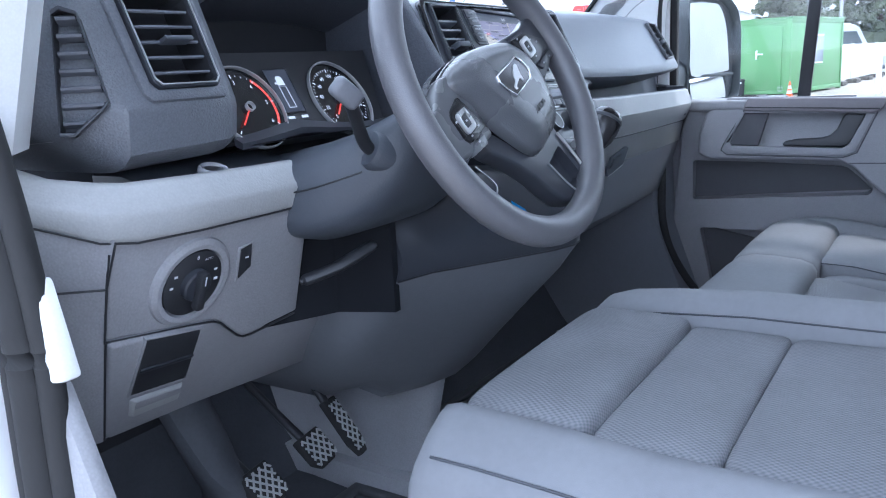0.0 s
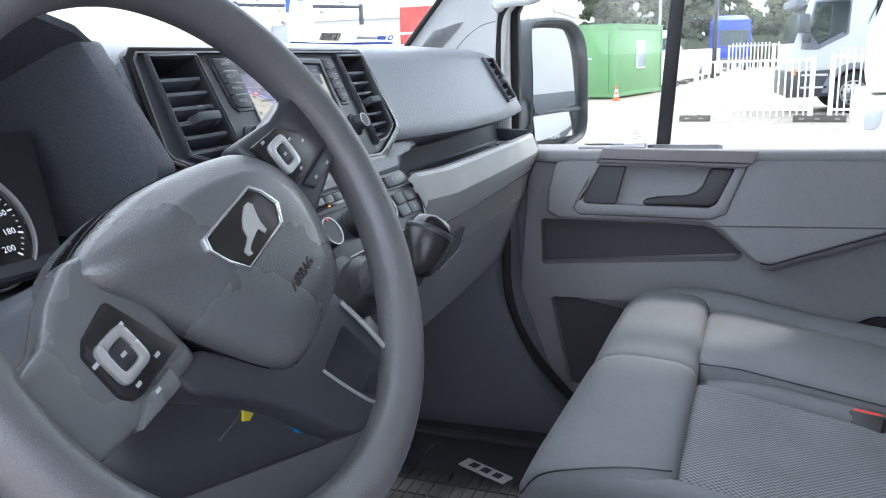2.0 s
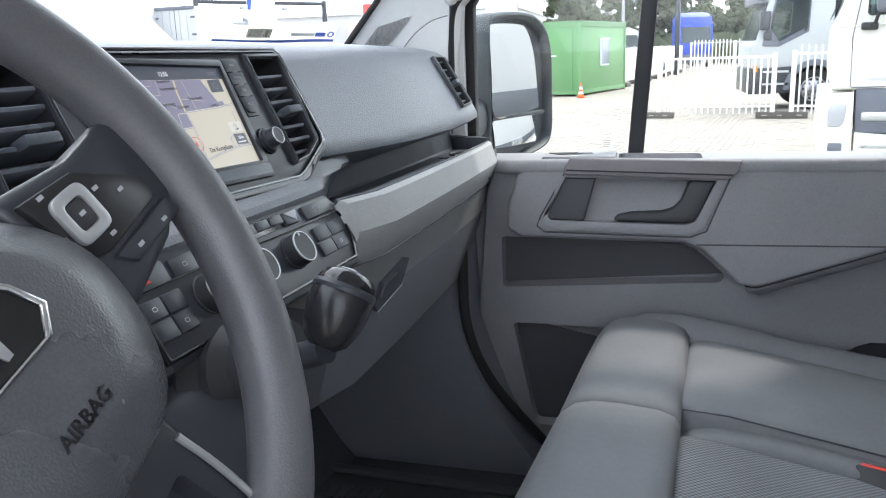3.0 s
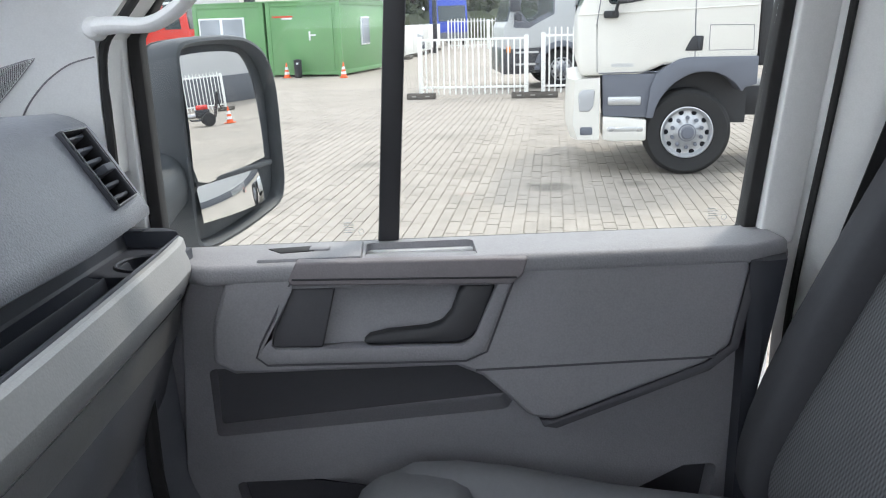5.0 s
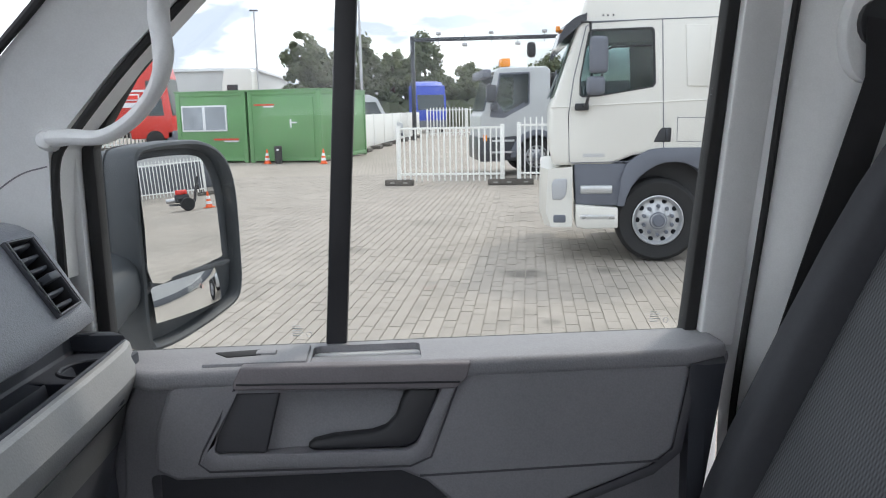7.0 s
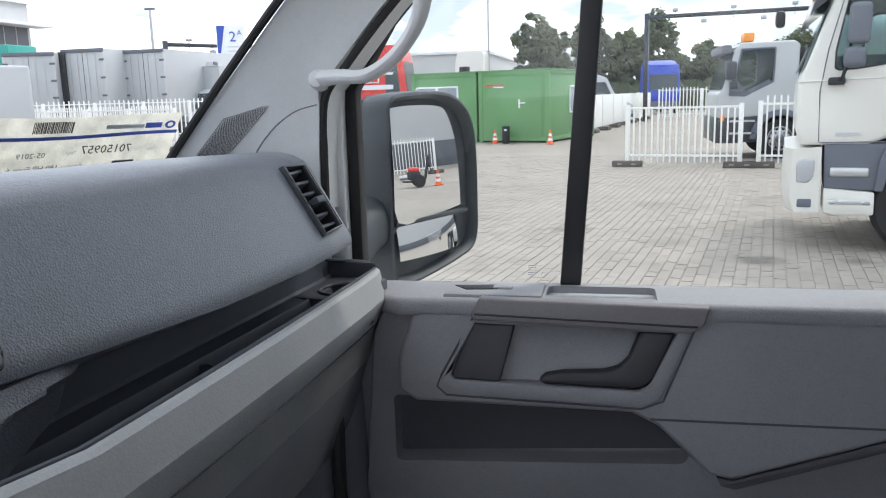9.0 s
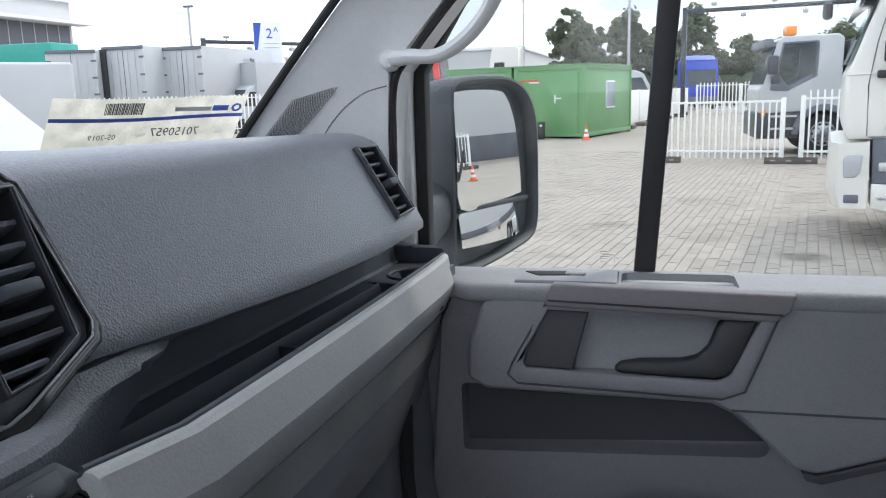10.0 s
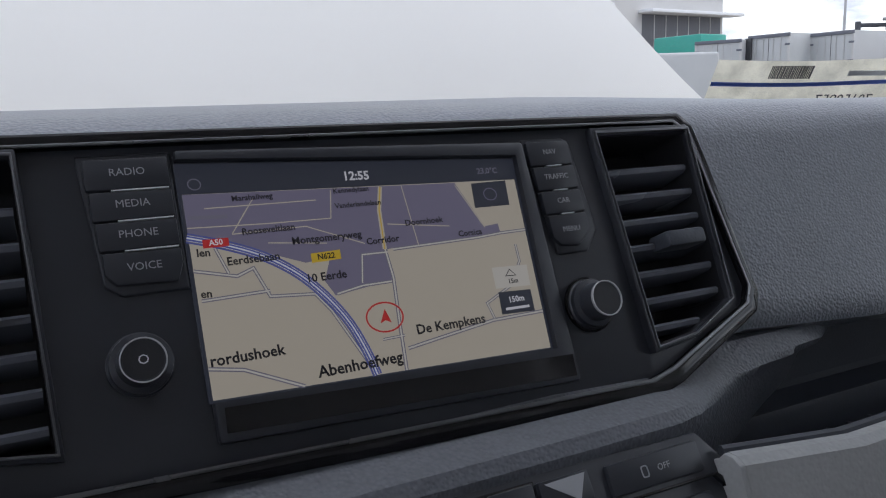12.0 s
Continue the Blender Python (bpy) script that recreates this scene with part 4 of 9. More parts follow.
part("top_pad", cut(loft([pad_ring(*q) for q in xs] + [[(0.822, 0.26 + (p[1] - 0.26) * 0.9, 1.62 + (p[2] - 1.62) * 0.88) for p in pad_ring(*xs[-1])]], m=DASH), [hole(o, f) for o, f in ((V_RIGHT, FACE), (V_LEFT, FACE), (V_END, PADF))]), M["dash"], dash, "dark grain pad")

part("pad_apron", loft([[(x, 0.100, 1.568), (x, min(q, 0) + 0.030 + e, 1.562), (x, min(q, 0) + 0.022 + e, 1.553), (x, 0.75 * min(q + 0.006, 0.016 + e) + 0.25 * q, 1.5475), (x, 0.5 * min(q, 0.016 + e) + 0.5 * q, 1.5415), (x, 0.3 * min(q, 0.018 + e) + 0.7 * q, 1.534), (x, q + 0.008, zb), (x, 0.12, zb)]
                        for x, q, zb, e in ((-0.245, -0.010, 1.52, 0), (-0.10, -0.011, 1.52, 0), (0.10, -0.011, 1.52, 0), (0.160, -0.010, 1.515, 0), (0.178, -0.006, 1.505, 0), (0.215, 0.010, 1.496, 0), (0.25, 0.027, 1.495, 0), (0.285, 0.045, 1.495, 0), (0.315, 0.060, 1.495, 0.004), (0.340, 0.071, 1.495, 0.018), (0.360, 0.080, 1.495, 0.044), (0.372, 0.086, 1.495, 0.068))], m=DASH), M["tower"], dash, "dark grain pad lip")

# open tray with ribs, cup holder and light grey front
def tray_line(x):
    t = (x - 0.15) / 0.76
    return -0.045 + 0.046 * max(0, t) ** 1.4 + 0.016 * min(1, max(0, (0.250 - x) / 0.074)), 1.528 - 0.017 * t
def trim_ring(x, k=1.0):
    y, z = tray_line(x)
    y += 0.035 * (1 - k)
    return [(x, 0.30, 1.22), (x, 0.30, 1.44), (x, y + 0.10 * k + 0.01, z - 0.068), (x, y + 0.012, z - 0.068), (x, y + 0.006, z - 0.004), (x, y + 0.002, z + 0.001), (x, y - 0.004, z + 0.001), (x, y - 0.009, z - 0.002),
            (x, y - 0.021 * k, z - 0.034), (x, y - 0.0195 * k, z - 0.041), (x, y - 0.004, z - 0.073), (x, y + 0.001, z - 0.078), (x, y + 0.012, z - 0.13), (x, y + 0.05, z - 0.25), (x, y + 0.14, z - 0.31)]
stations = [0.176, 0.20, 0.225, 0.25, 0.30, 0.40, 0.50, 0.60, 0.70, 0.80, 0.87, 0.905, 0.925, 0.938]
closing = [1, 1, 1, 1, 1, 1, 1, 1, 1, 1, 0.95, 0.75, 0.35, 0.0]
rings = [trim_ring(x, k) for x, k in zip(stations, closing)]
part("glovebox_trim", loft([r[3:13] for r in rings], closed=False, m=DASH), M["grey"], dash, "light grey front trim", angle=0.42)
part("trim_cheek", prism([(p[1], p[2]) for p in rings[0][4:13]] + [(0.06, 1.40), (0.06, 1.50)], 0.1725, 0.1765, "x", 0.001, m=DASH), M["grey"], dash, "light grey end cheek")
part("glovebox_door", loft([r[11:] + r[:2] for r in rings[:11]], closed=True, m=DASH), M["knee"], dash)
part("trim_seam", tube([DASH @ Vector(r[11]) for r in rings[:11]], 0.0016, 6), M["black"], dash)
def tray_ring(x):
    y, z = tray_line(x)
    return [(x, 0.13, 1.560), (x, 0.088, 1.545), (x, 0.080, 1.500), (x, 0.077, 1.4965), (x, 0.056, 1.4935), (x, 0.0545, 1.4955), (x, 0.0525, 1.4955), (x, 0.051, 1.4925), (x, 0.047, 1.470), (x, y + 0.018, 1.468), (x, y + 0.010, z - 0.003)]
tr = part("tray", loft([tray_ring(x) for x in stations[:12]], closed=False, m=DASH), M["tray"], dash, "black open tray", angle=0.5)
part("tray_lip", tube([DASH @ Vector((x, tray_line(x)[0] + 0.007, tray_line(x)[1] - 0.0005)) for x in stations[:12]] + [DASH @ Vector(p) for p in ((0.918, 0.025, 1.512), (0.915, 0.05, 1.518), (0.89, 0.08, 1.525))], 0.003, 8), M["tray"], tr)
part("tray_end", prism([(0.905, 0.005), (0.905, 0.12), (0.93, 0.12), (0.925, 0.03)], 1.44, 1.520, "z", 0.004, m=DASH), M["tray"], tr)
for k in range(23):
    x = 0.235 + 0.0235 * k
    if abs(x - 0.520) > 0.012:
        part("rib", box(x, x + 0.0035, tray_line(x)[0] + 0.018, 0.050, 1.466, 1.4745, 0.001, m=DASH), M["tray"], tr)
part("divider", box(0.515, 0.523, tray_line(0.52)[0] + 0.014, 0.052, 1.466, 1.490, 0.002, m=DASH), M["tray"], tr)
part("cup_holder", lathe([(0.033, -0.05), (0.033, -0.002), (0.0345, 0.0), (0.037, 0.0), (0.039, -0.004), (0.039, -0.05)], 28, m=DASH @ pose(0.828, 0.023, 1.4995)), M["tray"], tr)
part("cup_shelf", cut(box(0.775, 0.908, -0.010, 0.078, 1.455, 1.4965, 0.003, m=DASH), [lathe([(0.034, -0.2), (0.034, 0.2)], 28, m=DASH @ pose(0.828, 0.023, 1.49))]), M["tray"], tr)
gx = 0.300
gh_o = [(gx - 0.058, 1.386), (gx - 0.046, 1.412), (gx + 0.034, 1.424), (gx + 0.044, 1.420), (gx + 0.030, 1.388), (gx - 0.046, 1.374)]
def on_box(p, d):
    z = p[1]
    return (p[0], -0.042 + (1.447 - z) * 0.21 - d, z)
gl = part("glovebox_latch", loft([[on_box(p, -0.004) for p in gh_o], [on_box(p, 0.003) for p in gh_o]], m=DASH), M["column"], dash, "black latch recess")
part("latch_lever", loft([[on_box(p, -0.002) for p in ((gx - 0.050, 1.388), (gx - 0.008, 1.394), (gx + 0.004, 1.414), (gx - 0.040, 1.409))], [on_box(p, 0.006) for p in ((gx - 0.048, 1.390), (gx - 0.010, 1.395), (gx + 0.001, 1.411), (gx - 0.038, 1.407))]], m=DASH), M["satin"], gl)
part("latch_edge", tube([DASH @ Vector(on_box(p, 0.002)) for p in ((gx - 0.046, 1.3735), (gx + 0.030, 1.3875), (gx + 0.044, 1.4195))], 0.0016, 6), M["grey"], gl)


def vent(name, outline, frame_m, slats, label, tilt, parent, tab=True, chrome_rim=False, depth=0.035):
    """An air vent: surround, dark well, slats and a thumb tab, drawn in a face frame."""
    v = thing(name, frame_m @ Vector((sum(p[0] for p in outline) / len(outline), min(p[1] for p in outline), 0)), label, "air vent", "air vents")
    cx, cy = sum(p[0] for p in outline) / len(outline), sum(p[1] for p in outline) / len(outline)
    grow = lambda s: [(cx + (p[0] - cx) * s, cy + (p[1] - cy) * s) for p in outline]
    part("surround", ring_prism(grow(1.07), grow(1.0), -0.004, 0.005, "z", 0.0015, m=frame_m), M["satin"], v)
    if chrome_rim:
        part("rim_line", ring_prism(grow(1.03), grow(1.005), 0.0055, 0.0075, "z", 0.0004, m=frame_m), M["alloy" if tilt else "dimchrome"], v)
    part("well", ring_prism(grow(1.012), grow(0.995), -depth, 0.001, "z", m=frame_m), M["black"], v)
    part("well_back", prism(grow(1.012), -depth - 0.002, -depth, "z", m=frame_m), M["black"], v)
    y0, y1 = min(p[1] for p in outline), max(p[1] for p in outline)
    for k in range(slats - (slats == 8)):
        y = y0 + (y1 - y0) * ((k + 0.6) / slats if not tilt else 0.14 + 0.166 * k)
        hits = []
        for i in range(len(outline)):
            a, b = outline[i], outline[(i + 1) % len(outline)]
            if (a[1] - y) * (b[1] - y) < 0:
                hits.append(a[0] + (b[0] - a[0]) * (y - a[1]) / (b[1] - a[1]))
        if len(hits) < 2:
            continue
        xa, xb = min(hits) + 0.0015, max(hits) - 0.0015
        ring = lambda x: [(x, y - 0.0048, -0.024), (x, y - 0.0026, -0.004), (x, y - 0.0014, -0.0014), (x, y + 0.0010, -0.0006), (x, y + 0.0024, -0.0020), (x, y + 0.0026, -0.0060), (x, y - 0.0010, -0.024)]
        if tilt:
            ring = lambda x: [(x, y - 0.0009 + tilt, -0.016), (x, y - 0.0016, -0.0030), (x, y - 0.0010, -0.0006), (x, y + 0.0010, -0.0006), (x, y + 0.0016, -0.0030), (x, y + 0.0009 + tilt, -0.016)]
        part("slat", loft([ring(xa), ring(xb)], m=frame_m), M["slat"], v)
        if tab and k == (slats - 1) // 2:
            w = (xb - xa) * 0.46
            xm = xa + (xb - xa) * 0.60
            part("thumb_tab", box(xm - w / 2, xm + w / 2, y - (0.0024 if tilt else 0.0035), y + (0.0030 if tilt else 0.0060), -0.006, 0.010 if tilt else 0.012, 0.0022, m=frame_m), M["column"], v, "grey thumb tab")
    return v


# centre panel with screen between two vents
centre = [(-0.224, 0.110), (-0.216, 0.118), (0.235, 0.1145), (0.2445, 0.106), (0.2565, -0.003), (0.251, -0.014), (0.182, -0.0435), (0.165, -0.048), (-0.140, -0.038), (-0.165, -0.031), (-0.234, 0.003), (-0.238, 0.013)]
ic = thing("centre_panel", FACE @ Vector((0, -0.03, 0)), "dark satin centre panel of the dashboard with a thin bright rim", "dashboard panel")
part("panel_plate", cut(prism(centre, -0.010, 0.0035, "z", 0.003, m=FACE), [hole(o, FACE) for o in (V_RIGHT, V_LEFT)]), M["satin"], ic)
mid_c = (0.0, 0.05)
shr = lambda s: [(p[0] * s, mid_c[1] + (p[1] - mid_c[1]) * (1 - (1 - s) * 3.2)) for p in centre]
part("rim", ring_prism(centre, shr(0.968), 0.002, 0.0075, "z", 0.0015, m=FACE), M["gloss"], ic, "gloss black rim")
part("rim_line", ring_prism(shr(0.975), shr(0.968), 0.0070, 0.0085, "z", 0.0003, m=FACE), M["dimchrome"], ic, "thin silver line")
vent("air_vent", V_RIGHT, FACE @ pose(0, 0, 0.0035), 8, "tall dark air vent with slats beside the screen", 0, None, chrome_rim=True)
vent("air_vent", V_LEFT, FACE @ pose(0, 0, 0.0035), 8, "tall dark air vent with slats beside the screen", 0, None, chrome_rim=True)
vent("air_vent", V_END, PADF @ pose(0, 0, 0.0005), 6, "narrow dark air vent at the passenger end of the dashboard", 0, None, chrome_rim=True)

iu = thing("infotainment_screen", FACE @ Vector((0.015, -0.005, 0.004)), "lit navigation screen showing a road map", "touch screen")
BZ = [(-0.0665, -0.0235), (0.1155, -0.0305), (0.1165, 0.1010), (-0.0660, 0.1065)]
SQ = [(-0.0660, -0.0050), (0.1035, -0.0108), (0.1075, 0.0850), (-0.0648, 0.0930)]
def sx(u, v):
    a = [SQ[0][i] + (SQ[1][i] - SQ[0][i]) * u for i in (0, 1)]
    b = [SQ[3][i] + (SQ[2][i] - SQ[3][i]) * u for i in (0, 1)]
    return a[0] + (b[0] - a[0]) * v, a[1] + (b[1] - a[1]) * v
part("bezel", cut(prism(BZ, 0.0, 0.0085, "z", 0.002, m=FACE), [prism([sx(-0.012, -0.012), sx(1.012, -0.012), sx(1.012, 1.09), sx(-0.012, 1.09)], 0.0045, 0.05, "z", m=FACE)]), M["satin"], iu)
part("card_slot", prism([(-0.0630, -0.0195), (0.1125, -0.0275), (0.1130, -0.0165), (-0.0625, -0.0090)], 0.0082, 0.0092, "z", m=FACE), M["gloss"], iu)
scr = part("screen", prism([sx(-0.01, -0.01), sx(1.01, -0.01), sx(1.01, 1.08), sx(-0.01, 1.08)], 0.0040, 0.0050, "z", m=FACE), M["screen"], iu)
def flat(name, pts, z, material):
    bm = bmesh.new()
    bm.faces.new([bm.verts.new((*sx(*p), z)) for p in pts])
    bm.transform(FACE)
    return part(name, bm, material, scr, smooth=False)
def line(name, pts, w, z, material):
    """One flat unbroken stroke along a path on the screen."""
    bm = bmesh.new()
    q = [Vector((*sx(*p), 0)) for p in pts]
    loop = (q[0] - q[-1]).length < 1e-6
    if loop:
        q.pop()
    rows = []
    for i, p in enumerate(q):
        a = q[i - 1] if i or loop else p
        b = q[(i + 1) % len(q)] if i < len(q) - 1 or loop else p
        u, v = (p - a), (b - p)
        u = u.normalized() if u.length > 1e-9 else v.normalized()
        v = v.normalized() if v.length > 1e-9 else u
        m_ = (u + v).normalized()
        n = Vector((-m_.y, m_.x, 0)) * w * 0.5 / max(0.5, m_.dot(u))
        rows.append([bm.verts.new((e.x, e.y, z)) for e in (p - n, p + n)])
    for r0, r1 in zip(rows, rows[1:] + ([rows[0]] if loop else [])):
        bm.faces.new((r0[0], r1[0], r1[1], r0[1]))
    bm.transform(FACE)
    return part(name, bm, material, scr, smooth=False)
Z0 = 0.0052
flat("map_land", [(0, 0), (1, 0), (1, 0.955), (0, 0.93)], Z0, M["mapland"])
flat("map_town", [(0, 0.929), (0.788, 0.945), (0.86, 0.694), (0.907, 0.705), (0.91, 0.648), (0.551, 0.611), (0.533, 0.607), (0.529, 0.448), (0.359, 0.40), (0.336, 0.476), (0.362, 0.588), (0.293, 0.571), (0.186, 0.636), (0.088, 0.668), (0, 0.726)], Z0 + 0.0001, M["maptown"])
for pts, w in (([(0.526, 0.608), (0.535, 0.462), (0.528, 0.233), (0.523, 0.0)], 0.0010), ([(0.54, 0.103), (0.677, 0.143), (0.823, 0.185), (1.0, 0.20)], 0.0010), ([(0.83, 0.192), (0.815, 0.277), (0.903, 0.353), (0.955, 0.486), (0.953, 0.582)], 0.0008),
               ([(0.0, 0.573), (0.106, 0.534), (0.151, 0.566), (0.183, 0.427), (0.303, 0.418), (0.341, 0.329), (0.383, 0.183), (0.43, 0.02)], 0.0009), ([(0.009, 0.435), (0.185, 0.454)], 0.0009), ([(0.0, 0.136), (0.086, 0.112), (0.234, 0.0)], 0.0010), ([(0.364, 0.407), (0.44, 0.435), (0.528, 0.443)], 0.0009),
               ([(0.441, 0.449), (0.455, 0.589), (0.532, 0.593)], 0.0008), ([(0.55, 0.605), (0.829, 0.635), (0.911, 0.651), (1.0, 0.66)], 0.0009), ([(0.470, 0.162), (0.538, 0.169)], 0.0007), ([(0.061, 0.672), (0.086, 0.55)], 0.0008)):
    line("map_road_edge", pts, w * 1.9, Z0 + 0.00018, M["mapgrey"])
    line("map_road", pts, w * 0.8, Z0 + 0.00024, M["maproad"])
for pts in ([(0.179, 0.901), (0.11, 0.732)], [(0.0, 0.771), (0.212, 0.774), (0.384, 0.784)], [(0.397, 0.927), (0.384, 0.784)], [(0.11, 0.732), (0.309, 0.75), (0.469, 0.645)], [(0.612, 0.942), (0.631, 0.618)], [(0.547, 0.738), (0.742, 0.707)], [(0.787, 0.931), (0.859, 0.688)], [(0.20, 0.68), (0.36, 0.66)], [(0.05, 0.86), (0.35, 0.88)]):
    line("map_street", pts, 0.0005, Z0 + 0.00024, M["mapland"])
line("map_main_road", [(0.546, 0.937), (0.530, 0.814), (0.525, 0.608)], 0.0022, Z0 + 0.00026, M["mapland"])
line("map_main_line", [(0.546, 0.937), (0.530, 0.814), (0.525, 0.608)], 0.0006, Z0 + 0.00030, M["mapyellow"])
mway = [(-0.005, 0.726), (0.089, 0.681), (0.184, 0.615), (0.266, 0.52), (0.332, 0.399), (0.383, 0.265), (0.417, 0.12), (0.436, 0.0)]
mway = [(p[0], p[1]) for p in spline([(a, b, 0) for a, b in mway], 5)]
line("motorway", mway, 0.0046, Z0 + 0.00030, M["mapblue"])
for off, wl_, mt in ((0.0, 0.0034, "maptown"), (0.0, 0.0026, "mapwhite"), (0.0, 0.0022, "mapblue"), (0.0, 0.0007, "mapwhite")):
    line("motorway_line", mway, wl_, Z0 + 0.00034 + 0.00004 * (0.0034 - wl_) / 0.0004, M[mt])
flat("road_sign", [(0.032, 0.672), (0.098, 0.676), (0.098, 0.716), (0.032, 0.712)], Z0 + 0.0008, M["mapred"])
flat("road_sign", [(0.308, 0.566), (0.392, 0.576), (0.392, 0.622), (0.308, 0.612)], Z0 + 0.0008, M["mapyellow"])
flat("map_badge", [(0.839, 0.798), (0.961, 0.806), (0.964, 0.949), (0.842, 0.937)], Z0 + 0.0005, M["screen"])
flat("map_badge", [(0.853, 0.347), (0.974, 0.347), (0.976, 0.462), (0.853, 0.462)], Z0 + 0.0005, M["maproad"])
flat("map_badge", [(0.856, 0.207), (0.971, 0.207), (0.971, 0.325), (0.858, 0.327)], Z0 + 0.0005, M["screen"])
flat("scale_bar", [(0.872, 0.226), (0.955, 0.229), (0.955, 0.243), (0.872, 0.240)], Z0 + 0.0006, M["mapwhite"])
line("height_sign", [(0.895, 0.41), (0.912, 0.445), (0.930, 0.41), (0.895, 0.41)], 0.0005, Z0 + 0.0006, M["mapink"])
flat("position_arrow", [(0.470, 0.240), (0.486, 0.252), (0.503, 0.238), (0.489, 0.308)], Z0 + 0.0010, M["mapred"])
ringp = [(0.486 + 0.054 * math.cos(a), 0.268 + 0.072 * math.sin(a)) for a in [2 * math.pi * i / 28 for i in range(29)]]
line("position_ring", ringp, 0.0008, Z0 + 0.0010, M["mapred"])
TURN = math.degrees(math.atan2(SQ[1][1] - SQ[0][1], SQ[1][0] - SQ[0][0]))
def say(words, u, v, size, material=M["mapink"], rot=0.0, align="CENTER"):
    x, y = sx(u, v)
    text("lettering", words, size, FACE @ pose(x, y, Z0 + 0.0011, 0, 0, TURN + rot), material, scr, 0.00005, align, 0.022)
say("12:55", 0.478, 0.995, 0.0062, M["mapwhite"])
say("23.0\u00b0C", 0.905, 1.005, 0.0044, M["mapgrey"])
say("De Kempkens", 0.683, 0.191, 0.0066, rot=2)
say("Abenhoefweg", 0.394, 0.058, 0.0074, rot=2)
say("rordushoek", 0.100, 0.170, 0.0068, rot=2)
say("Eerdsebaan", 0.154, 0.606, 0.0052, rot=2)
say("10 Eerde", 0.341, 0.494, 0.0054, rot=2)
say("Corridor", 0.522, 0.653, 0.0046, rot=2)
say("Corsica", 0.803, 0.660, 0.0044, rot=2)
say("Doornhoek", 0.660, 0.738, 0.0044, rot=2)
say("len", 0.030, 0.650, 0.0050)
say("en", 0.022, 0.463, 0.0050)
say("A50", 0.065, 0.695, 0.0036, M["mapwhite"], 2)
say("N622", 0.350, 0.593, 0.0038, M["mapink"], 2)
say("150m", 0.913, 0.280, 0.0042, M["mapwhite"], 2)
say("15m", 0.915, 0.378, 0.0034, M["mapink"], 2)
say("Marshallweg", 0.176, 0.903, 0.0038, rot=2)
say("Rooseveltlaan", 0.206, 0.742, 0.0044, rot=2)
say("Montgomeryweg", 0.362, 0.684, 0.0050, rot=2)
say("Vanderlandelaan", 0.469, 0.846, 0.0036, rot=2)
say("Kennedylaan", 0.455, 0.922, 0.0036, rot=2)
flat("street_name_bar", [(0.005, 0.808), (0.105, 0.808), (0.105, 0.826), (0.005, 0.826)], Z0 + 0.0006, M["mapgrey"])
line("compass", [(0.900 + 0.022 * math.cos(a), 0.872 + 0.034 * math.sin(a)) for a in [2 * math.pi * i / 20 for i in range(21)]], 0.0006, Z0 + 0.0007, M["maptown"])
line("status_sign", [(0.034 + 0.016 * math.cos(a), 0.977 + 0.026 * math.sin(a)) for a in [2 * math.pi * i / 20 for i in range(21)]], 0.0005, Z0 + 0.0003, M["mapgrey"])

def button_column(side, names):
    rows_b = (0.1045, 0.0896, 0.0760, 0.0628, 0.0470) if side < 0 else (0.1010, 0.0862, 0.0720, 0.0584, 0.0395)
    for k, nm in enumerate(names):
        w1, w0 = rows_b[k] - 0.0004, rows_b[k + 1] + 0.0004
        a, b = (-0.1036 + 0.0010 * k, -0.0690) if side < 0 else (0.1186 + 0.0009 * k, 0.1466)
        if k == len(names) - 1:
            outline = [(a + 0.004, w0 + 0.001), (b - (0.010 if side > 0 else 0.003), w0), (b, w0 + 0.008), (b, w1), (a, w1), (a, w0 + 0.006)]
        else:
            outline = [(a, w0), (b, w0), (b, w1), (a, w1)]
        bt = part("button", prism(outline, 0.002, 0.0075, "z", 0.0010, m=FACE), M["satin"], iu)
        text("lettering", nm, 0.0048 if side < 0 else 0.0042, FACE @ pose((a + b) / 2, (w0 + w1) / 2 + 0.0005, 0.0078), M["printgrey"], bt, 0.00005)
        if k < len(names) - 1:
            part("button_line", box(a + 0.010, b - 0.001 if side < 0 else b - 0.008, w0 - 0.0007, w0 - 0.0001, 0.005, 0.0077, m=FACE), M["printwhite"], bt)
part("button_surround", prism([(-0.1062, 0.1068), (-0.0675, 0.1068), (-0.0675, 0.0440), (-0.0950, 0.0440), (-0.1015, 0.0490)], 0.0030, 0.0052, "z", 0.0012, 3, m=FACE), M["satin"], iu)
part("button_surround", prism([(0.1172, 0.1030), (0.1455, 0.1030), (0.1492, 0.0990), (0.1525, 0.0480), (0.1430, 0.0365), (0.1235, 0.0365)], 0.0030, 0.0052, "z", 0.0012, 3, m=FACE), M["satin"], iu)
button_column(-1, ("RADIO", "MEDIA", "PHONE", "VOICE"))
button_column(1, ("NAV", "TRAFFIC", "CAR", "MENU"))
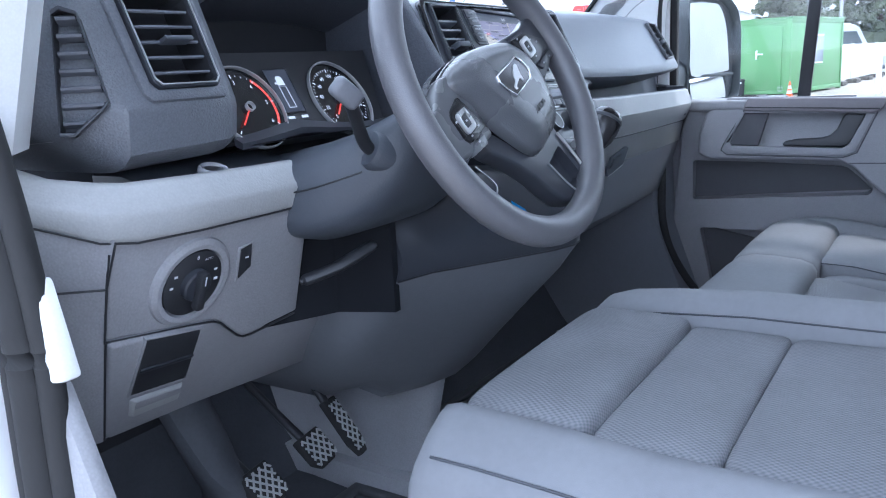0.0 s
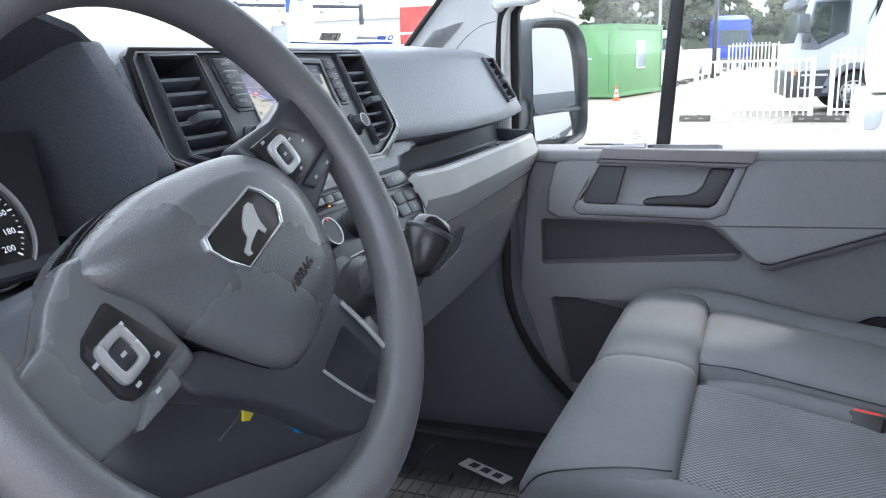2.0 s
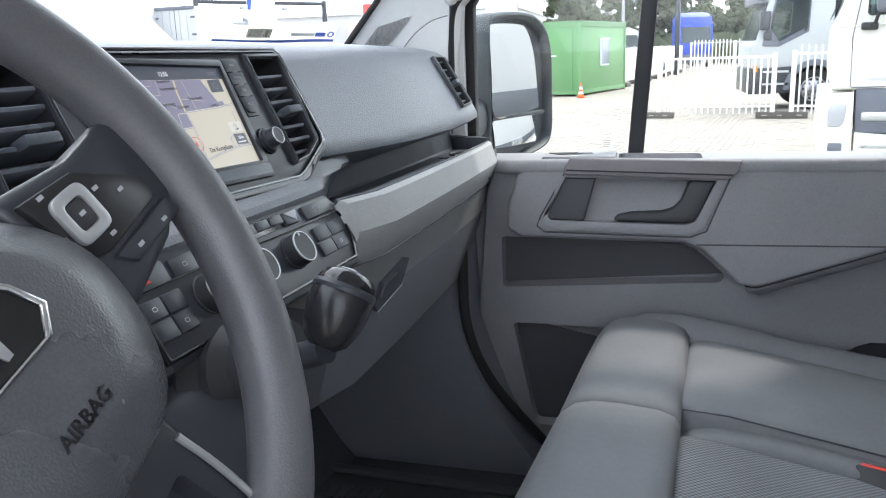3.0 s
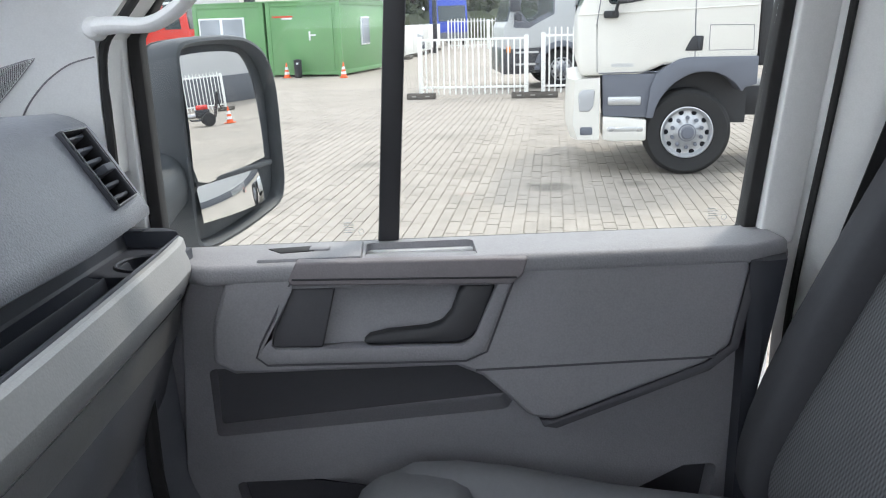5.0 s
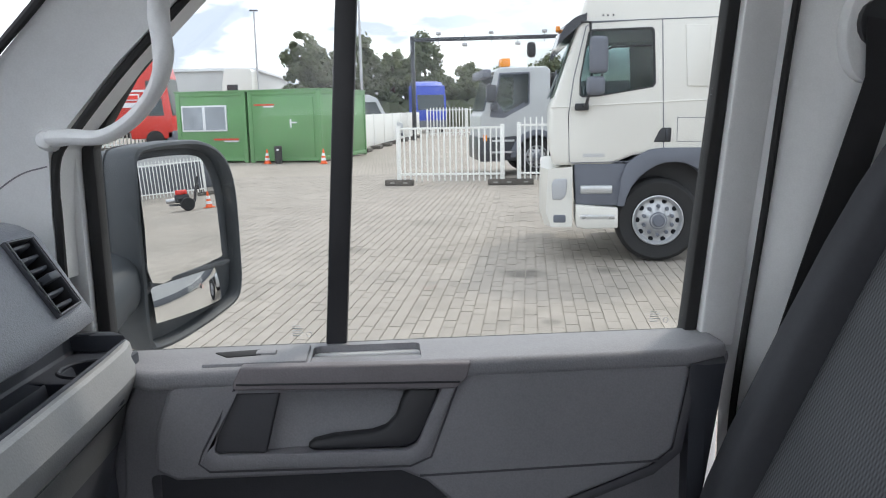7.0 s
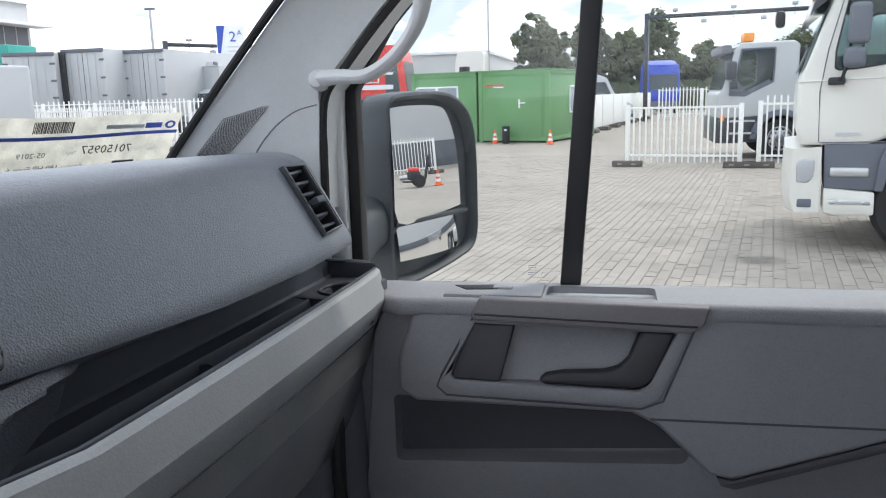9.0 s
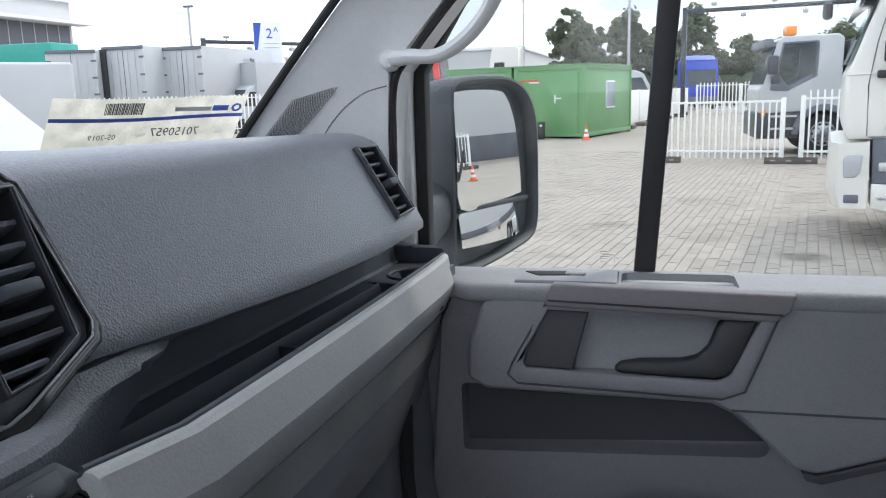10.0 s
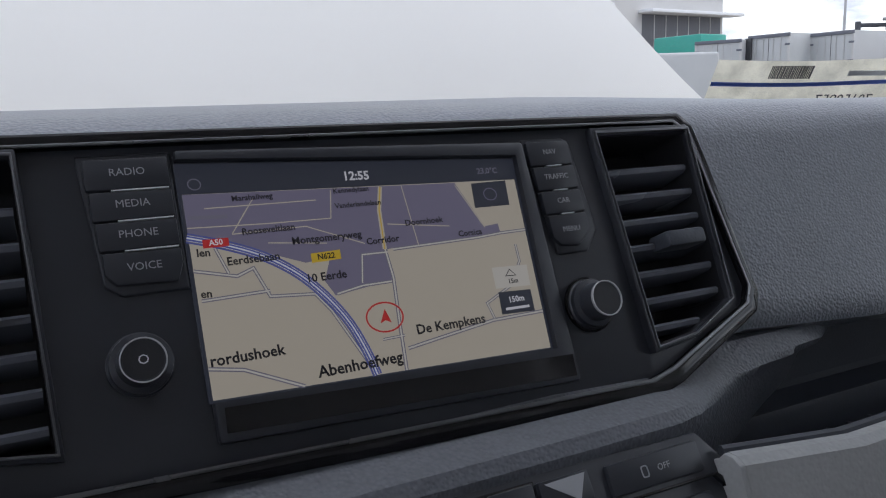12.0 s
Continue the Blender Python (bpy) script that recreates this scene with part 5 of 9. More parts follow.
def knob(name, u, w, r, h, parent, base=0.0035, body="satin", m0=FACE, cap=1.0):
    kb = part(name, lathe([(r * 1.06, 0), (r * 1.06, h * 0.15), (r, h * 0.2)] + ([(r * 0.98, h * 0.36), (r * (cap + 0.03), h * 0.42)] if cap < 1 else []) + [(r * 0.97 * cap, h * 0.85), (r * 0.93 * cap, h)], 36, m=m0 @ pose(u, w, base)), M[body], parent)
    r *= cap
    part("knob_ring", lathe([(r * 0.955, h - 0.0006), (r * 0.95, h + 0.0008), (r * 0.895, h + 0.0008), (r * 0.885, h)], 36, m=m0 @ pose(u, w, base), caps=False), M["ringbright"], kb)
    part("knob_cap", lathe([(r * 0.835, h - 0.001), (r * 0.82, h + 0.0002), (0.0005, h + 0.0002)], 36, m=m0 @ pose(u, w, base)), M["black"], kb)
    return kb
lk = knob("volume_knob", -0.0918, 0.0150, 0.0126, 0.014, iu, cap=0.76)
text("power_sign", "O", 0.0055, FACE @ pose(-0.0918, 0.0150, 0.0181), M["printwhite"], lk, 0.00005)
knob("menu_knob", 0.1345, 0.0075, 0.0130, 0.017, iu, cap=0.76)
part("knob_well", lathe([(0.0150, 0.0036), (0.0150, 0.0052), (0.0142, 0.0055), (0.0136, 0.0036)], 36, m=FACE @ pose(0.1345, 0.0075, 0), caps=False), M["gloss"], iu)

# climate panel under it
cp = thing("climate_panel", LOW @ Vector((0.0, -0.14, 0)), "dark climate control panel with three round knobs", "control panel")
out = [(-0.165, -0.060), (0.168, -0.066), (0.182, -0.085), (0.182, -0.122), (0.158, -0.150), (-0.165, -0.150)]
part("panel_plate", prism(out, -0.03, 0.006, "z", 0.003, m=LOW), M["satin"], cp)
part("panel_rim", ring_prism([(-0.168, -0.086), (0.170, -0.088), (0.180, -0.097), (0.1755, -0.122), (0.157, -0.144), (-0.168, -0.144)], [(-0.163, -0.0875), (0.168, -0.0895), (0.174, -0.098), (0.1695, -0.120), (0.154, -0.1405), (-0.163, -0.1405)], 0.004, 0.0085, "z", 0.001, m=LOW), M["gloss"], cp)
def key(x0, x1, y0, y1, label="", glyph=None, rot=0):
    k = part("key", box(x0, x1, y0, y1, 0.004, 0.009, 0.0012, m=LOW), M["satin"], cp)
    if label:
        text("lettering", label, 0.0046, LOW @ pose((x0 + x1) / 2 + 0.004, (y0 + y1) / 2, 0.0092), M["printgrey"], k, 0.00005)
        part("key_mark", ring_prism([((x0 + x1) / 2 - 0.008 + a, (y0 + y1) / 2 + b) for a, b in superquad(0.0022, 0.0030, 12, 4)], [((x0 + x1) / 2 - 0.008 + a, (y0 + y1) / 2 + b) for a, b in superquad(0.0016, 0.0024, 12, 4)], 0.0088, 0.0094, "z", m=LOW), M["printgrey"], k)
    elif glyph:
        part("key_mark", ring_prism([((x0 + x1) / 2 + a, (y0 + y1) / 2 + b) for a, b in superquad(0.0028, 0.0020, 12, 3)], [((x0 + x1) / 2 + a, (y0 + y1) / 2 + b) for a, b in superquad(0.0021, 0.0013, 12, 3)], 0.0088, 0.0093, "z", m=LOW), M["printgrey"], k)
    return k
key(0.105, 0.163, -0.0855, -0.0702, "OFF")
part("key_strip", prism([(-0.0750, -0.0665), (0.0660, -0.0675), (0.0645, -0.0830), (-0.0760, -0.0825)], 0.004, 0.0066, "z", 0.001, m=LOW), M["gloss"], cp, "gloss black strip behind the keys")
edges_k = (-0.0725, -0.0500, -0.0284, -0.0079, 0.0158, 0.0395, 0.0640)
for k in range(6):
    key(edges_k[k] + 0.0004, edges_k[k + 1] - 0.0004, -0.0782, -0.0686, glyph=k == 3)
hz = key(0.0662, 0.0945, -0.0830, -0.0690)
part("hazard_mark", prism([(0.0690, -0.0705), (0.0920, -0.0700), (0.0860, -0.0815)], 0.0085, 0.0095, "z", m=LOW), M["printgrey"], hz, "pale hazard triangle")
for i in range(2):
    for j in range(2):
        key(0.0975 + 0.0300 * i + 0.0050 * j, 0.1268 + 0.0300 * i + 0.0050 * j, -0.1275 + 0.0165 * j, -0.1118 + 0.0165 * j, glyph=i == 1 and j == 0)
rk = key(-0.162, -0.118, -0.0875, -0.0690)
part("warning_mark", prism([(-0.156, -0.083), (-0.140, -0.083), (-0.146, -0.073)], 0.0088, 0.0096, "z", m=LOW), M["redmark"], rk, "red warning triangle")
key(-0.112, -0.080, -0.0870, -0.0710, glyph=True)
for i in range(2):
    for j in range(2):
        key(-0.163 + 0.024 * i, -0.1405 + 0.024 * i, -0.128 + 0.0175 * j, -0.1120 + 0.0175 * j, glyph=(i + j) == 1)
for x in (-0.0867, -0.0168, 0.0531):
    kb = knob("dial", x, -0.1095, 0.0168, 0.0160, cp, base=0.005, body="black", m0=LOW)
    part("pointer", box(x - 0.0012, x + 0.0012, -0.0985, -0.0940, 0.0205, 0.0222, m=LOW), M["redmark"] if x < 0 else M["printgrey"], kb)
for x in (-0.0446, 0.0018):
    part("indicator_led", box(x, x + 0.004, -0.0812, -0.0798, 0.0055, 0.0068, m=LOW), M["led"], cp)

# lower centre stack, gear lever plinth and the console foot
def stack_ring(z, d, left):
    """Outline of the gear console at one height; d is how far its nose stands out."""
    return [(left, d + 0.150 - 0.02 * (z > 1.3), z), (left + 0.06, d + 0.115, z), (-0.24, d + 0.052, z), (-0.17, d + 0.014, z), (-0.125, d, z), (-0.095, d + 0.004, z), (-0.080, d + 0.018, z), (-0.075, d + 0.06, z), (-0.075, 0.45, z), (left, 0.45, z)]
CONSOLE = ((1.452, -0.045, -0.36), (1.440, -0.075, -0.38), (1.405, -0.105, -0.395), (1.350, -0.124, -0.40), (1.325, -0.120, -0.41), (1.278, -0.085, -0.415), (1.222, -0.032, -0.40), (1.155, 0.030, -0.37), (1.100, 0.080, -0.325), (1.075, 0.108, -0.295), (1.062, 0.132, -0.285))
# dark tone reaches down to 1.325 as painted shade under the wheel
part("console_top", loft([stack_ring(*q) for q in CONSOLE[:5]], m=DASH), M["satin"], dash, "dark gear console top, its tone also for shade under the wheel", angle=1.2)
part("gear_console", loft([stack_ring(*q) for q in CONSOLE[4:]], m=DASH), M["knee"], dash, angle=1.2)
# seam added where the two tones meet
part("console_seam", tube([DASH @ Vector((q[0], q[1] - 0.0005, q[2])) for q in stack_ring(*CONSOLE[4])[:8]], 0.0014, 6), M["black"], dash)
part("console_foot", loft([[(-0.205, 0.42, z1), (-0.165, 0.18, z1), (-0.148, 0.138, z1), (-0.128, 0.130, z1), (-0.100, 0.142, z1), (-0.095, 0.50, z1), (-0.205, 0.50, z1)] if z1 > 1 else
                           [(-0.150, 0.42, z1), (-0.160, 0.22, z1), (-0.158, 0.188, z1), (-0.140, 0.176, z1), (-0.110, 0.186, z1), (-0.105, 0.50, z1), (-0.150, 0.50, z1)] for z1 in (1.082, 1.068, 0.856, FLOOR)], m=DASH), M["mid"], dash, angle=0.9)
part("console_skirt", loft([[(-0.178, 0.42, z), (-0.186 - k, 0.20, z), (-0.176 - k, 0.160 - k, z), (-0.140, 0.148 - k, z), (-0.108, 0.162 - k, z), (-0.108, 0.50, z), (-0.178, 0.50, z)] for z, k in ((FLOOR + 0.052, -0.014), (FLOOR + 0.046, 0.0), (FLOOR, 0.012))], m=DASH), M["mid"], dash)

# ---- driver side of the dashboard ----
TOWER = ((-0.830, 0.075, 1.558), (-0.806, 0.046, 1.552), (-0.774, 0.012, 1.530), (-0.757, 0.000, 1.516), (-0.632, 0.0, 1.520), (-0.612, 0.010, 1.524), (-0.597, 0.035, 1.530))
tower = loft([[(x, 0.34, 1.720), (x, 0.16, 1.725), (x, 0.105 + q, 1.712), (x, 0.096 + q, 1.690), (x, 0.0525 + q, max(1.580, b + 0.034)), (x, 0.0515 + q, max(1.572, b + 0.026)), (x, 0.056 + q, b + 0.018), (x, 0.068 + q, b + 0.007), (x, 0.088 + q, b + 0.001), (x, 0.115 + q, b), (x, 0.34, b)] for x, q, b in TOWER], m=DASH)
LV = DASH @ Matrix(((1, 0, 0, -0.67), (0, 0.358, -0.934, 0.0735), (0, 0.934, 0.358, 1.640), (0, 0, 0, 1)))
V_DRIVER = [(-0.0555, 0.046), (-0.050, 0.052), (0.020, 0.052), (0.0255, 0.046), (0.0285, -0.040), (0.023, -0.046), (-0.044, -0.046), (-0.050, -0.040)]
part("vent_tower", cut(tower, [hole(V_DRIVER, LV)]), M["tower"], dash, "dark grain pad")
vent("air_vent", V_DRIVER, LV, 5, "wide dark air vent beside the instruments", 0.007, None, chrome_rim=True)
part("tower_frame", ring_prism([(-0.074, 0.064), (-0.066, 0.070), (0.030, 0.070), (0.036, 0.064), (0.042, -0.054), (0.034, -0.062), (-0.058, -0.062), (-0.066, -0.054)], [(-0.0605, 0.050), (-0.054, 0.056), (0.024, 0.056), (0.030, 0.050), (0.033, -0.043), (0.027, -0.050), (-0.048, -0.050), (-0.0545, -0.043)], -0.004, 0.0028, "z", 0.0025, m=LV), M["tower"], dash, "dark grain frame")
su = Vector((0.707, -0.707, 0))
sw_ = Vector((-0.1, 0.30, 0.95))
sw_ = (sw_ - su * su.dot(sw_)).normalized()
sn = su.cross(sw_)
LS = DASH @ Matrix(((su.x, sw_.x, sn.x, -0.787), (su.y, sw_.y, sn.y, 0.077), (su.z, sw_.z, sn.z, 1.61), (0, 0, 0, 1)))
V_SIDE = [(-0.0140, 0.054), (-0.0075, 0.058), (0.0060, 0.053), (0.0245, -0.0245), (0.0190, -0.031), (-0.0055, -0.052), (-0.0180, -0.051)]
vent("side_vent", V_SIDE, LS @ pose(0, 0, 0.003), 7, "narrow dark side window vent", 0, None, tab=False)

# open cubby with a light grey lip, lower towards the wheel
LIP = ((-0.515, 0.052, 1.503, 1.449, 0, -1), (-0.60, 0.046, 1.505, 1.450, 0, -1), (-0.70, 0.041, 1.508, 1.452, 0, -1), (-0.775, 0.040, 1.511, 1.455, -0.15, -0.98), (-0.806, 0.050, 1.515, 1.460, -0.55, -0.83),
       (-0.838, 0.072, 1.522, 1.476, -0.75, -0.66), (-0.866, 0.104, 1.538, 1.489, -0.90, -0.42), (-0.880, 0.140, 1.547, 1.494, -1, -0.1), (-0.886, 0.24, 1.550, 1.496, -1, 0))
def lip_ring(x, y, zt, zb, dx, dy):
    out = lambda d, z: (x + dx * d, y + dy * d, z)
    h = zt - zb
    return [out(-0.026, 1.466), out(-0.019, zt - 0.004), out(-0.016, zt - 0.001), out(-0.011, zt), out(-0.004, zt - 0.001), out(0.0, zt - 0.004), out(0.012, zt - h * 0.45), out(0.013, zt - h * 0.55), out(0.005, zb + 0.005), out(0.002, zb + 0.001), out(-0.004, zb), out(-0.026, zb)]
part("shelf", loft([lip_ring(*q) for q in LIP], m=DASH), M["grey"], dash, "light grey cubby lip", angle=0.9)
part("cubby_floor", prism([(x - dx * 0.018, y - dy * 0.018) for x, y, zt, zb, dx, dy in LIP] + [(-0.60, 0.32), (-0.515, 0.32)], 1.462, 1.472, "z", m=DASH), M["satin"], dash, "dark cubby floor")
part("cubby_liner", loft([[(x - dx * 0.0185, y - dy * 0.0185, zt - 0.0045), (x - dx * 0.028, y - dy * 0.028, 1.470)] for x, y, zt, zb, dx, dy in LIP], closed=False, m=DASH), M["satin"], dash, "dark cubby wall")
part("cubby_rim", loft([[(-0.882, 0.16, 1.549), (-0.80, 0.112, 1.5515), (-0.765, 0.105, 1.548)], [(-0.885, 0.22, 1.545), (-0.80, 0.16, 1.5475), (-0.76, 0.13, 1.543)]], closed=False, m=DASH), M["grey"], dash)
part("socket_ledge", loft([[(x, y, z), (x, 0.095, z + 0.004), (x, 0.150, z + 0.016), (x, 0.20, z + 0.016), (x, 0.20, 1.466), (x, y, 1.466)] for x, y, z in ((-0.705, 0.090, 1.488), (-0.690, 0.066, 1.496), (-0.645, 0.060, 1.5005), (-0.555, 0.062, 1.5015), (-0.517, 0.066, 1.5005))], m=DASH), M["column"], dash, "grey ledge with a power socket")
pw = part("power_socket", lathe([(0.015, -0.002), (0.0175, 0.003), (0.0175, 0.009), (0.015, 0.011), (0.0125, 0.009), (0.012, 0.002)], 28, m=DASH @ pose(-0.637, 0.083, 1.497, 18, 0, 0)), M["ringbright"], dash, "bright ringed socket")
part("socket_cap", lathe([(0.0125, 0.007), (0.0105, 0.0085), (0.0005, 0.0085)], 20, m=DASH @ pose(-0.637, 0.083, 1.497, 18, 0, 0)), M["steel"], pw)

# leaning switch fascia, knee panel with the fuse flap, end cover
FAS = DASH @ Matrix(((1, 0, 0, -0.70), (0, -0.387, -0.922, 0.071), (0, 0.922, -0.387, 1.40), (0, 0, 0, 1)))
KNEE = DASH @ Matrix(((1, 0, 0, -0.70), (0, -0.625, -0.781, 0.105), (0, 0.781, -0.625, 1.32), (0, 0, 0, 1)))
part("switch_fascia", prism([(-0.0975, 0.062), (-0.0955, 0.020), (-0.0895, -0.0495), (0.040, -0.0705), (0.053, -0.0735), (0.066, -0.0805), (0.098, -0.109), (0.108, -0.1145), (0.122, -0.1165), (0.2035, -0.110), (0.177, 0.060)], -0.10, 0.0, "z", 0.004, 3, m=FAS), M["mid"], dash)
part("knee_panel", prism([(-0.0885, 0.0345), (0.042, 0.0150), (0.056, 0.0115), (0.068, 0.0045), (0.098, -0.0190), (0.112, -0.0255), (0.130, -0.028), (0.214, -0.040), (0.2230, -0.0340), (0.2385, -0.0043), (0.250, 0.0), (0.390, 0.0015), (0.455, 0.004), (0.455, -0.19), (0.3326, -0.2006), (0.24, -0.1891), (0.095, -0.168), (-0.030, -0.157), (-0.039, -0.150)], -0.030, -0.0015, "z", 0.004, 3, m=KNEE), M["mid"], dash, angle=1.2)
part("knee_edge", loft([[KNEE @ Vector((u, w, -0.003)), KNEE @ Vector((u + 0.01, w - 0.016, -0.030)), KNEE @ Vector((u + 0.02, w + 0.03, -0.09))] for u, w in ((-0.038, -0.154), (0.095, -0.165), (0.24, -0.186), (0.33, -0.198))], closed=False), M["mid"], dash)
part("fascia_seam", tube([FAS @ Vector((u, w, 0.0)) for u, w in ((-0.0985, 0.052), (-0.0970, 0.020), (-0.0910, -0.0510), (0.040, -0.0722), (0.053, -0.0752), (0.066, -0.0822), (0.098, -0.1107), (0.108, -0.1162), (0.122, -0.1182), (0.2045, -0.1115))], 0.0015, 6), M["black"], dash)
part("lip_seam", tube([DASH @ Vector((x + dx * 0.001, y + dy * 0.001, zb)) for x, y, zt, zb, dx, dy in LIP[:7]], 0.0016, 6), M["black"], dash)
part("end_cover", loft([[(-0.797, 0.042, 1.462), (-0.842, 0.078, 1.480), (-0.875, 0.115, 1.492), (-0.90, 0.16, 1.494), (-0.90, 0.30, 1.49), (-0.79, 0.30, 1.46)],
                        [(-0.7965, 0.055, 1.432), (-0.838, 0.090, 1.438), (-0.872, 0.125, 1.442), (-0.895, 0.165, 1.444), (-0.895, 0.30, 1.444), (-0.79, 0.30, 1.432)],
                        [(-0.7925, 0.0665, 1.414), (-0.832, 0.100, 1.414), (-0.866, 0.135, 1.414), (-0.890, 0.17, 1.414), (-0.89, 0.30, 1.414), (-0.785, 0.30, 1.414)],
                        [(-0.7900, 0.094, 1.352), (-0.824, 0.120, 1.352), (-0.856, 0.150, 1.352), (-0.875, 0.18, 1.352), (-0.875, 0.30, 1.352), (-0.78, 0.30, 1.352)],
                        [(-0.7390, 0.203, 1.199), (-0.775, 0.215, 1.199), (-0.805, 0.235, 1.199), (-0.825, 0.255, 1.199), (-0.825, 0.32, 1.199), (-0.74, 0.32, 1.199)]], m=DASH), M["mid"], dash)
part("cover_seam", tube([DASH @ Vector(p) for p in ((-0.7985, 0.040, 1.458), (-0.7975, 0.0645, 1.412), (-0.834, 0.0965, 1.414), (-0.868, 0.131, 1.416))], 0.0013, 6), M["black"], dash)
part("cover_seam", tube([DASH @ Vector(p) for p in ((-0.7885, 0.0925, 1.353), (-0.7385, 0.2005, 1.202))], 0.0013, 6), M["black"], dash)
fb = part("fuse_cover", prism([(-0.0456, 0.032), (0.0337, 0.0144), (0.051, -0.082), (-0.0316, -0.069)], -0.006, 0.0005, "z", 0.001, m=KNEE @ pose(0, -0.004, 0)), M["black"], dash, "dark flap")
part("flap_lip", prism([(-0.036, -0.020), (0.0410, -0.0315), (0.0420, -0.0375), (-0.0352, -0.0260)], -0.001, 0.0030, "z", 0.001, m=KNEE @ pose(0, -0.004, 0)), M["satin"], fb)
part("flap_frame", ring_prism([(-0.0485, 0.0350), (0.0360, 0.0165), (0.0545, -0.0845), (-0.0342, -0.0720)], [(-0.0452, 0.0316), (0.0333, 0.0140), (0.0506, -0.0816), (-0.0313, -0.0687)], -0.004, 0.0010, "z", 0.0008, m=KNEE @ pose(0, -0.004, 0)), M["mid"], fb)
part("flap_grip", prism([(-0.0295, -0.0790), (0.0535, -0.0920), (0.0600, -0.1260), (-0.0175, -0.1190)], -0.003, 0.0030, "z", 0.0024, 3, m=KNEE @ pose(0, -0.004, 0), scale_end=0.86), M["grey"], fb)
part("grip_hollow", prism([(-0.020, -0.0850), (0.048, -0.0955), (0.052, -0.1080), (-0.0165, -0.1000)], 0.0024, 0.0034, "z", 0.0004, m=KNEE @ pose(0, -0.004, 0)), M["mid"], fb)

# light switch and level switch
LSW = FAS @ pose(0.0075, -0.008, 0.001)
ls = thing("light_switch", LSW.translation, "round black light switch with white symbols", "light switch")
part("switch_ring", lathe([(0.0540, -0.003), (0.0520, 0.0025), (0.0470, 0.0055), (0.0415, 0.0050), (0.0385, -0.003)], 40, m=LSW, caps=False), M["mid"], ls, "grey ring")
part("switch_plate", lathe([(0.0392, -0.002), (0.0385, 0.0036), (0.0375, 0.0042), (0.0005, 0.0045)], 40, m=LSW), M["black"], ls)
part("switch_knob", lathe([(0.0185, 0.004), (0.0180, 0.011), (0.016, 0.0125), (0.0005, 0.0125)], 32, m=LSW), M["satin"], ls)
part("knob_grip", box(-0.0055, 0.0055, -0.026, 0.0210, 0.010, 0.021, 0.003, m=LSW), M["black"], ls)
part("grip_mark", box(-0.0008, 0.0008, 0.006, 0.017, 0.0208, 0.0214, m=LSW), M["printwhite"], ls)
text("lettering", "0", 0.0065, LSW @ pose(0.000, 0.0315, 0.005), M["printwhite"], ls, 0.00005)
text("lettering", "AUTO", 0.004, LSW @ pose(0.0155, 0.0275, 0.005), M["printwhite"], ls, 0.00005)
for a, s in ((22, 0.005), (-2, 0.006), (150, 0.005), (176, 0.005), (-55, 0.006)):
    part("symbol", box(-s * 0.4, s * 0.4, -s * 0.25, s * 0.25, 0.0044, 0.0050, m=LSW @ pose(0.030 * math.cos(radians(a)), 0.030 * math.sin(radians(a)), 0)), M["printwhite"], ls)
lv = thing("level_switch", LSW @ Vector((0.078, -0.02, 0)), "small black rocker switch", "switch")
part("switch_frame", ring_prism([(0.0665, -0.0195), (0.0880, -0.0035), (0.0825, 0.0310), (0.0625, 0.0260)], [(0.0690, -0.0155), (0.0860, -0.0030), (0.0805, 0.0285), (0.0650, 0.0240)], -0.001, 0.0016, "z", 0.001, m=LSW), M["mid"], lv)
part("rocker", prism([(0.0690, -0.0155), (0.0860, -0.0030), (0.0805, 0.0285), (0.0650, 0.0240)], -0.001, 0.0022, "z", 0.001, m=LSW), M["black"], lv)
part("rocker_mark", box(0.0735, 0.0785, 0.011, 0.013, 0.0021, 0.0026, m=LSW), M["printwhite"], lv)

# instrument cluster and its hood
CL = DASH @ Matrix(((1, 0, 0, -0.467), (0, 0.514, -0.857, 0.112), (0, 0.857, 0.514, 1.577), (0, 0, 0, 1)))
cl = thing("instrument_cluster", CL @ Vector((0, -0.05, 0)), "round dials with a small lit display in a dark binnacle", "instrument cluster")
part("dial_plate", prism([(-0.140, 0.062), (-0.140, -0.055), (0.0, -0.048), (0.15, -0.055), (0.190, 0.062)], -0.010, 0.0, "z", m=CL), M["black"], cl)
part("lower_trim", loft([[(x, -0.040 - 0.016 * abs(math.sin(x * 11 + 0.3)) - 0.006, 0.0), (x, -0.036 - 0.016 * abs(math.sin(x * 11 + 0.3)), 0.004), (x, -0.052 - 0.012 * abs(math.sin(x * 11 + 0.3)), 0.012), (x, -0.058 - 0.012 * abs(math.sin(x * 11 + 0.3)), 0.008)] for x in [-0.135 + 0.0150 * i for i in range(21)]], m=CL), M["satin"], cl)
CD = CL @ pose(0, -0.014, 0)
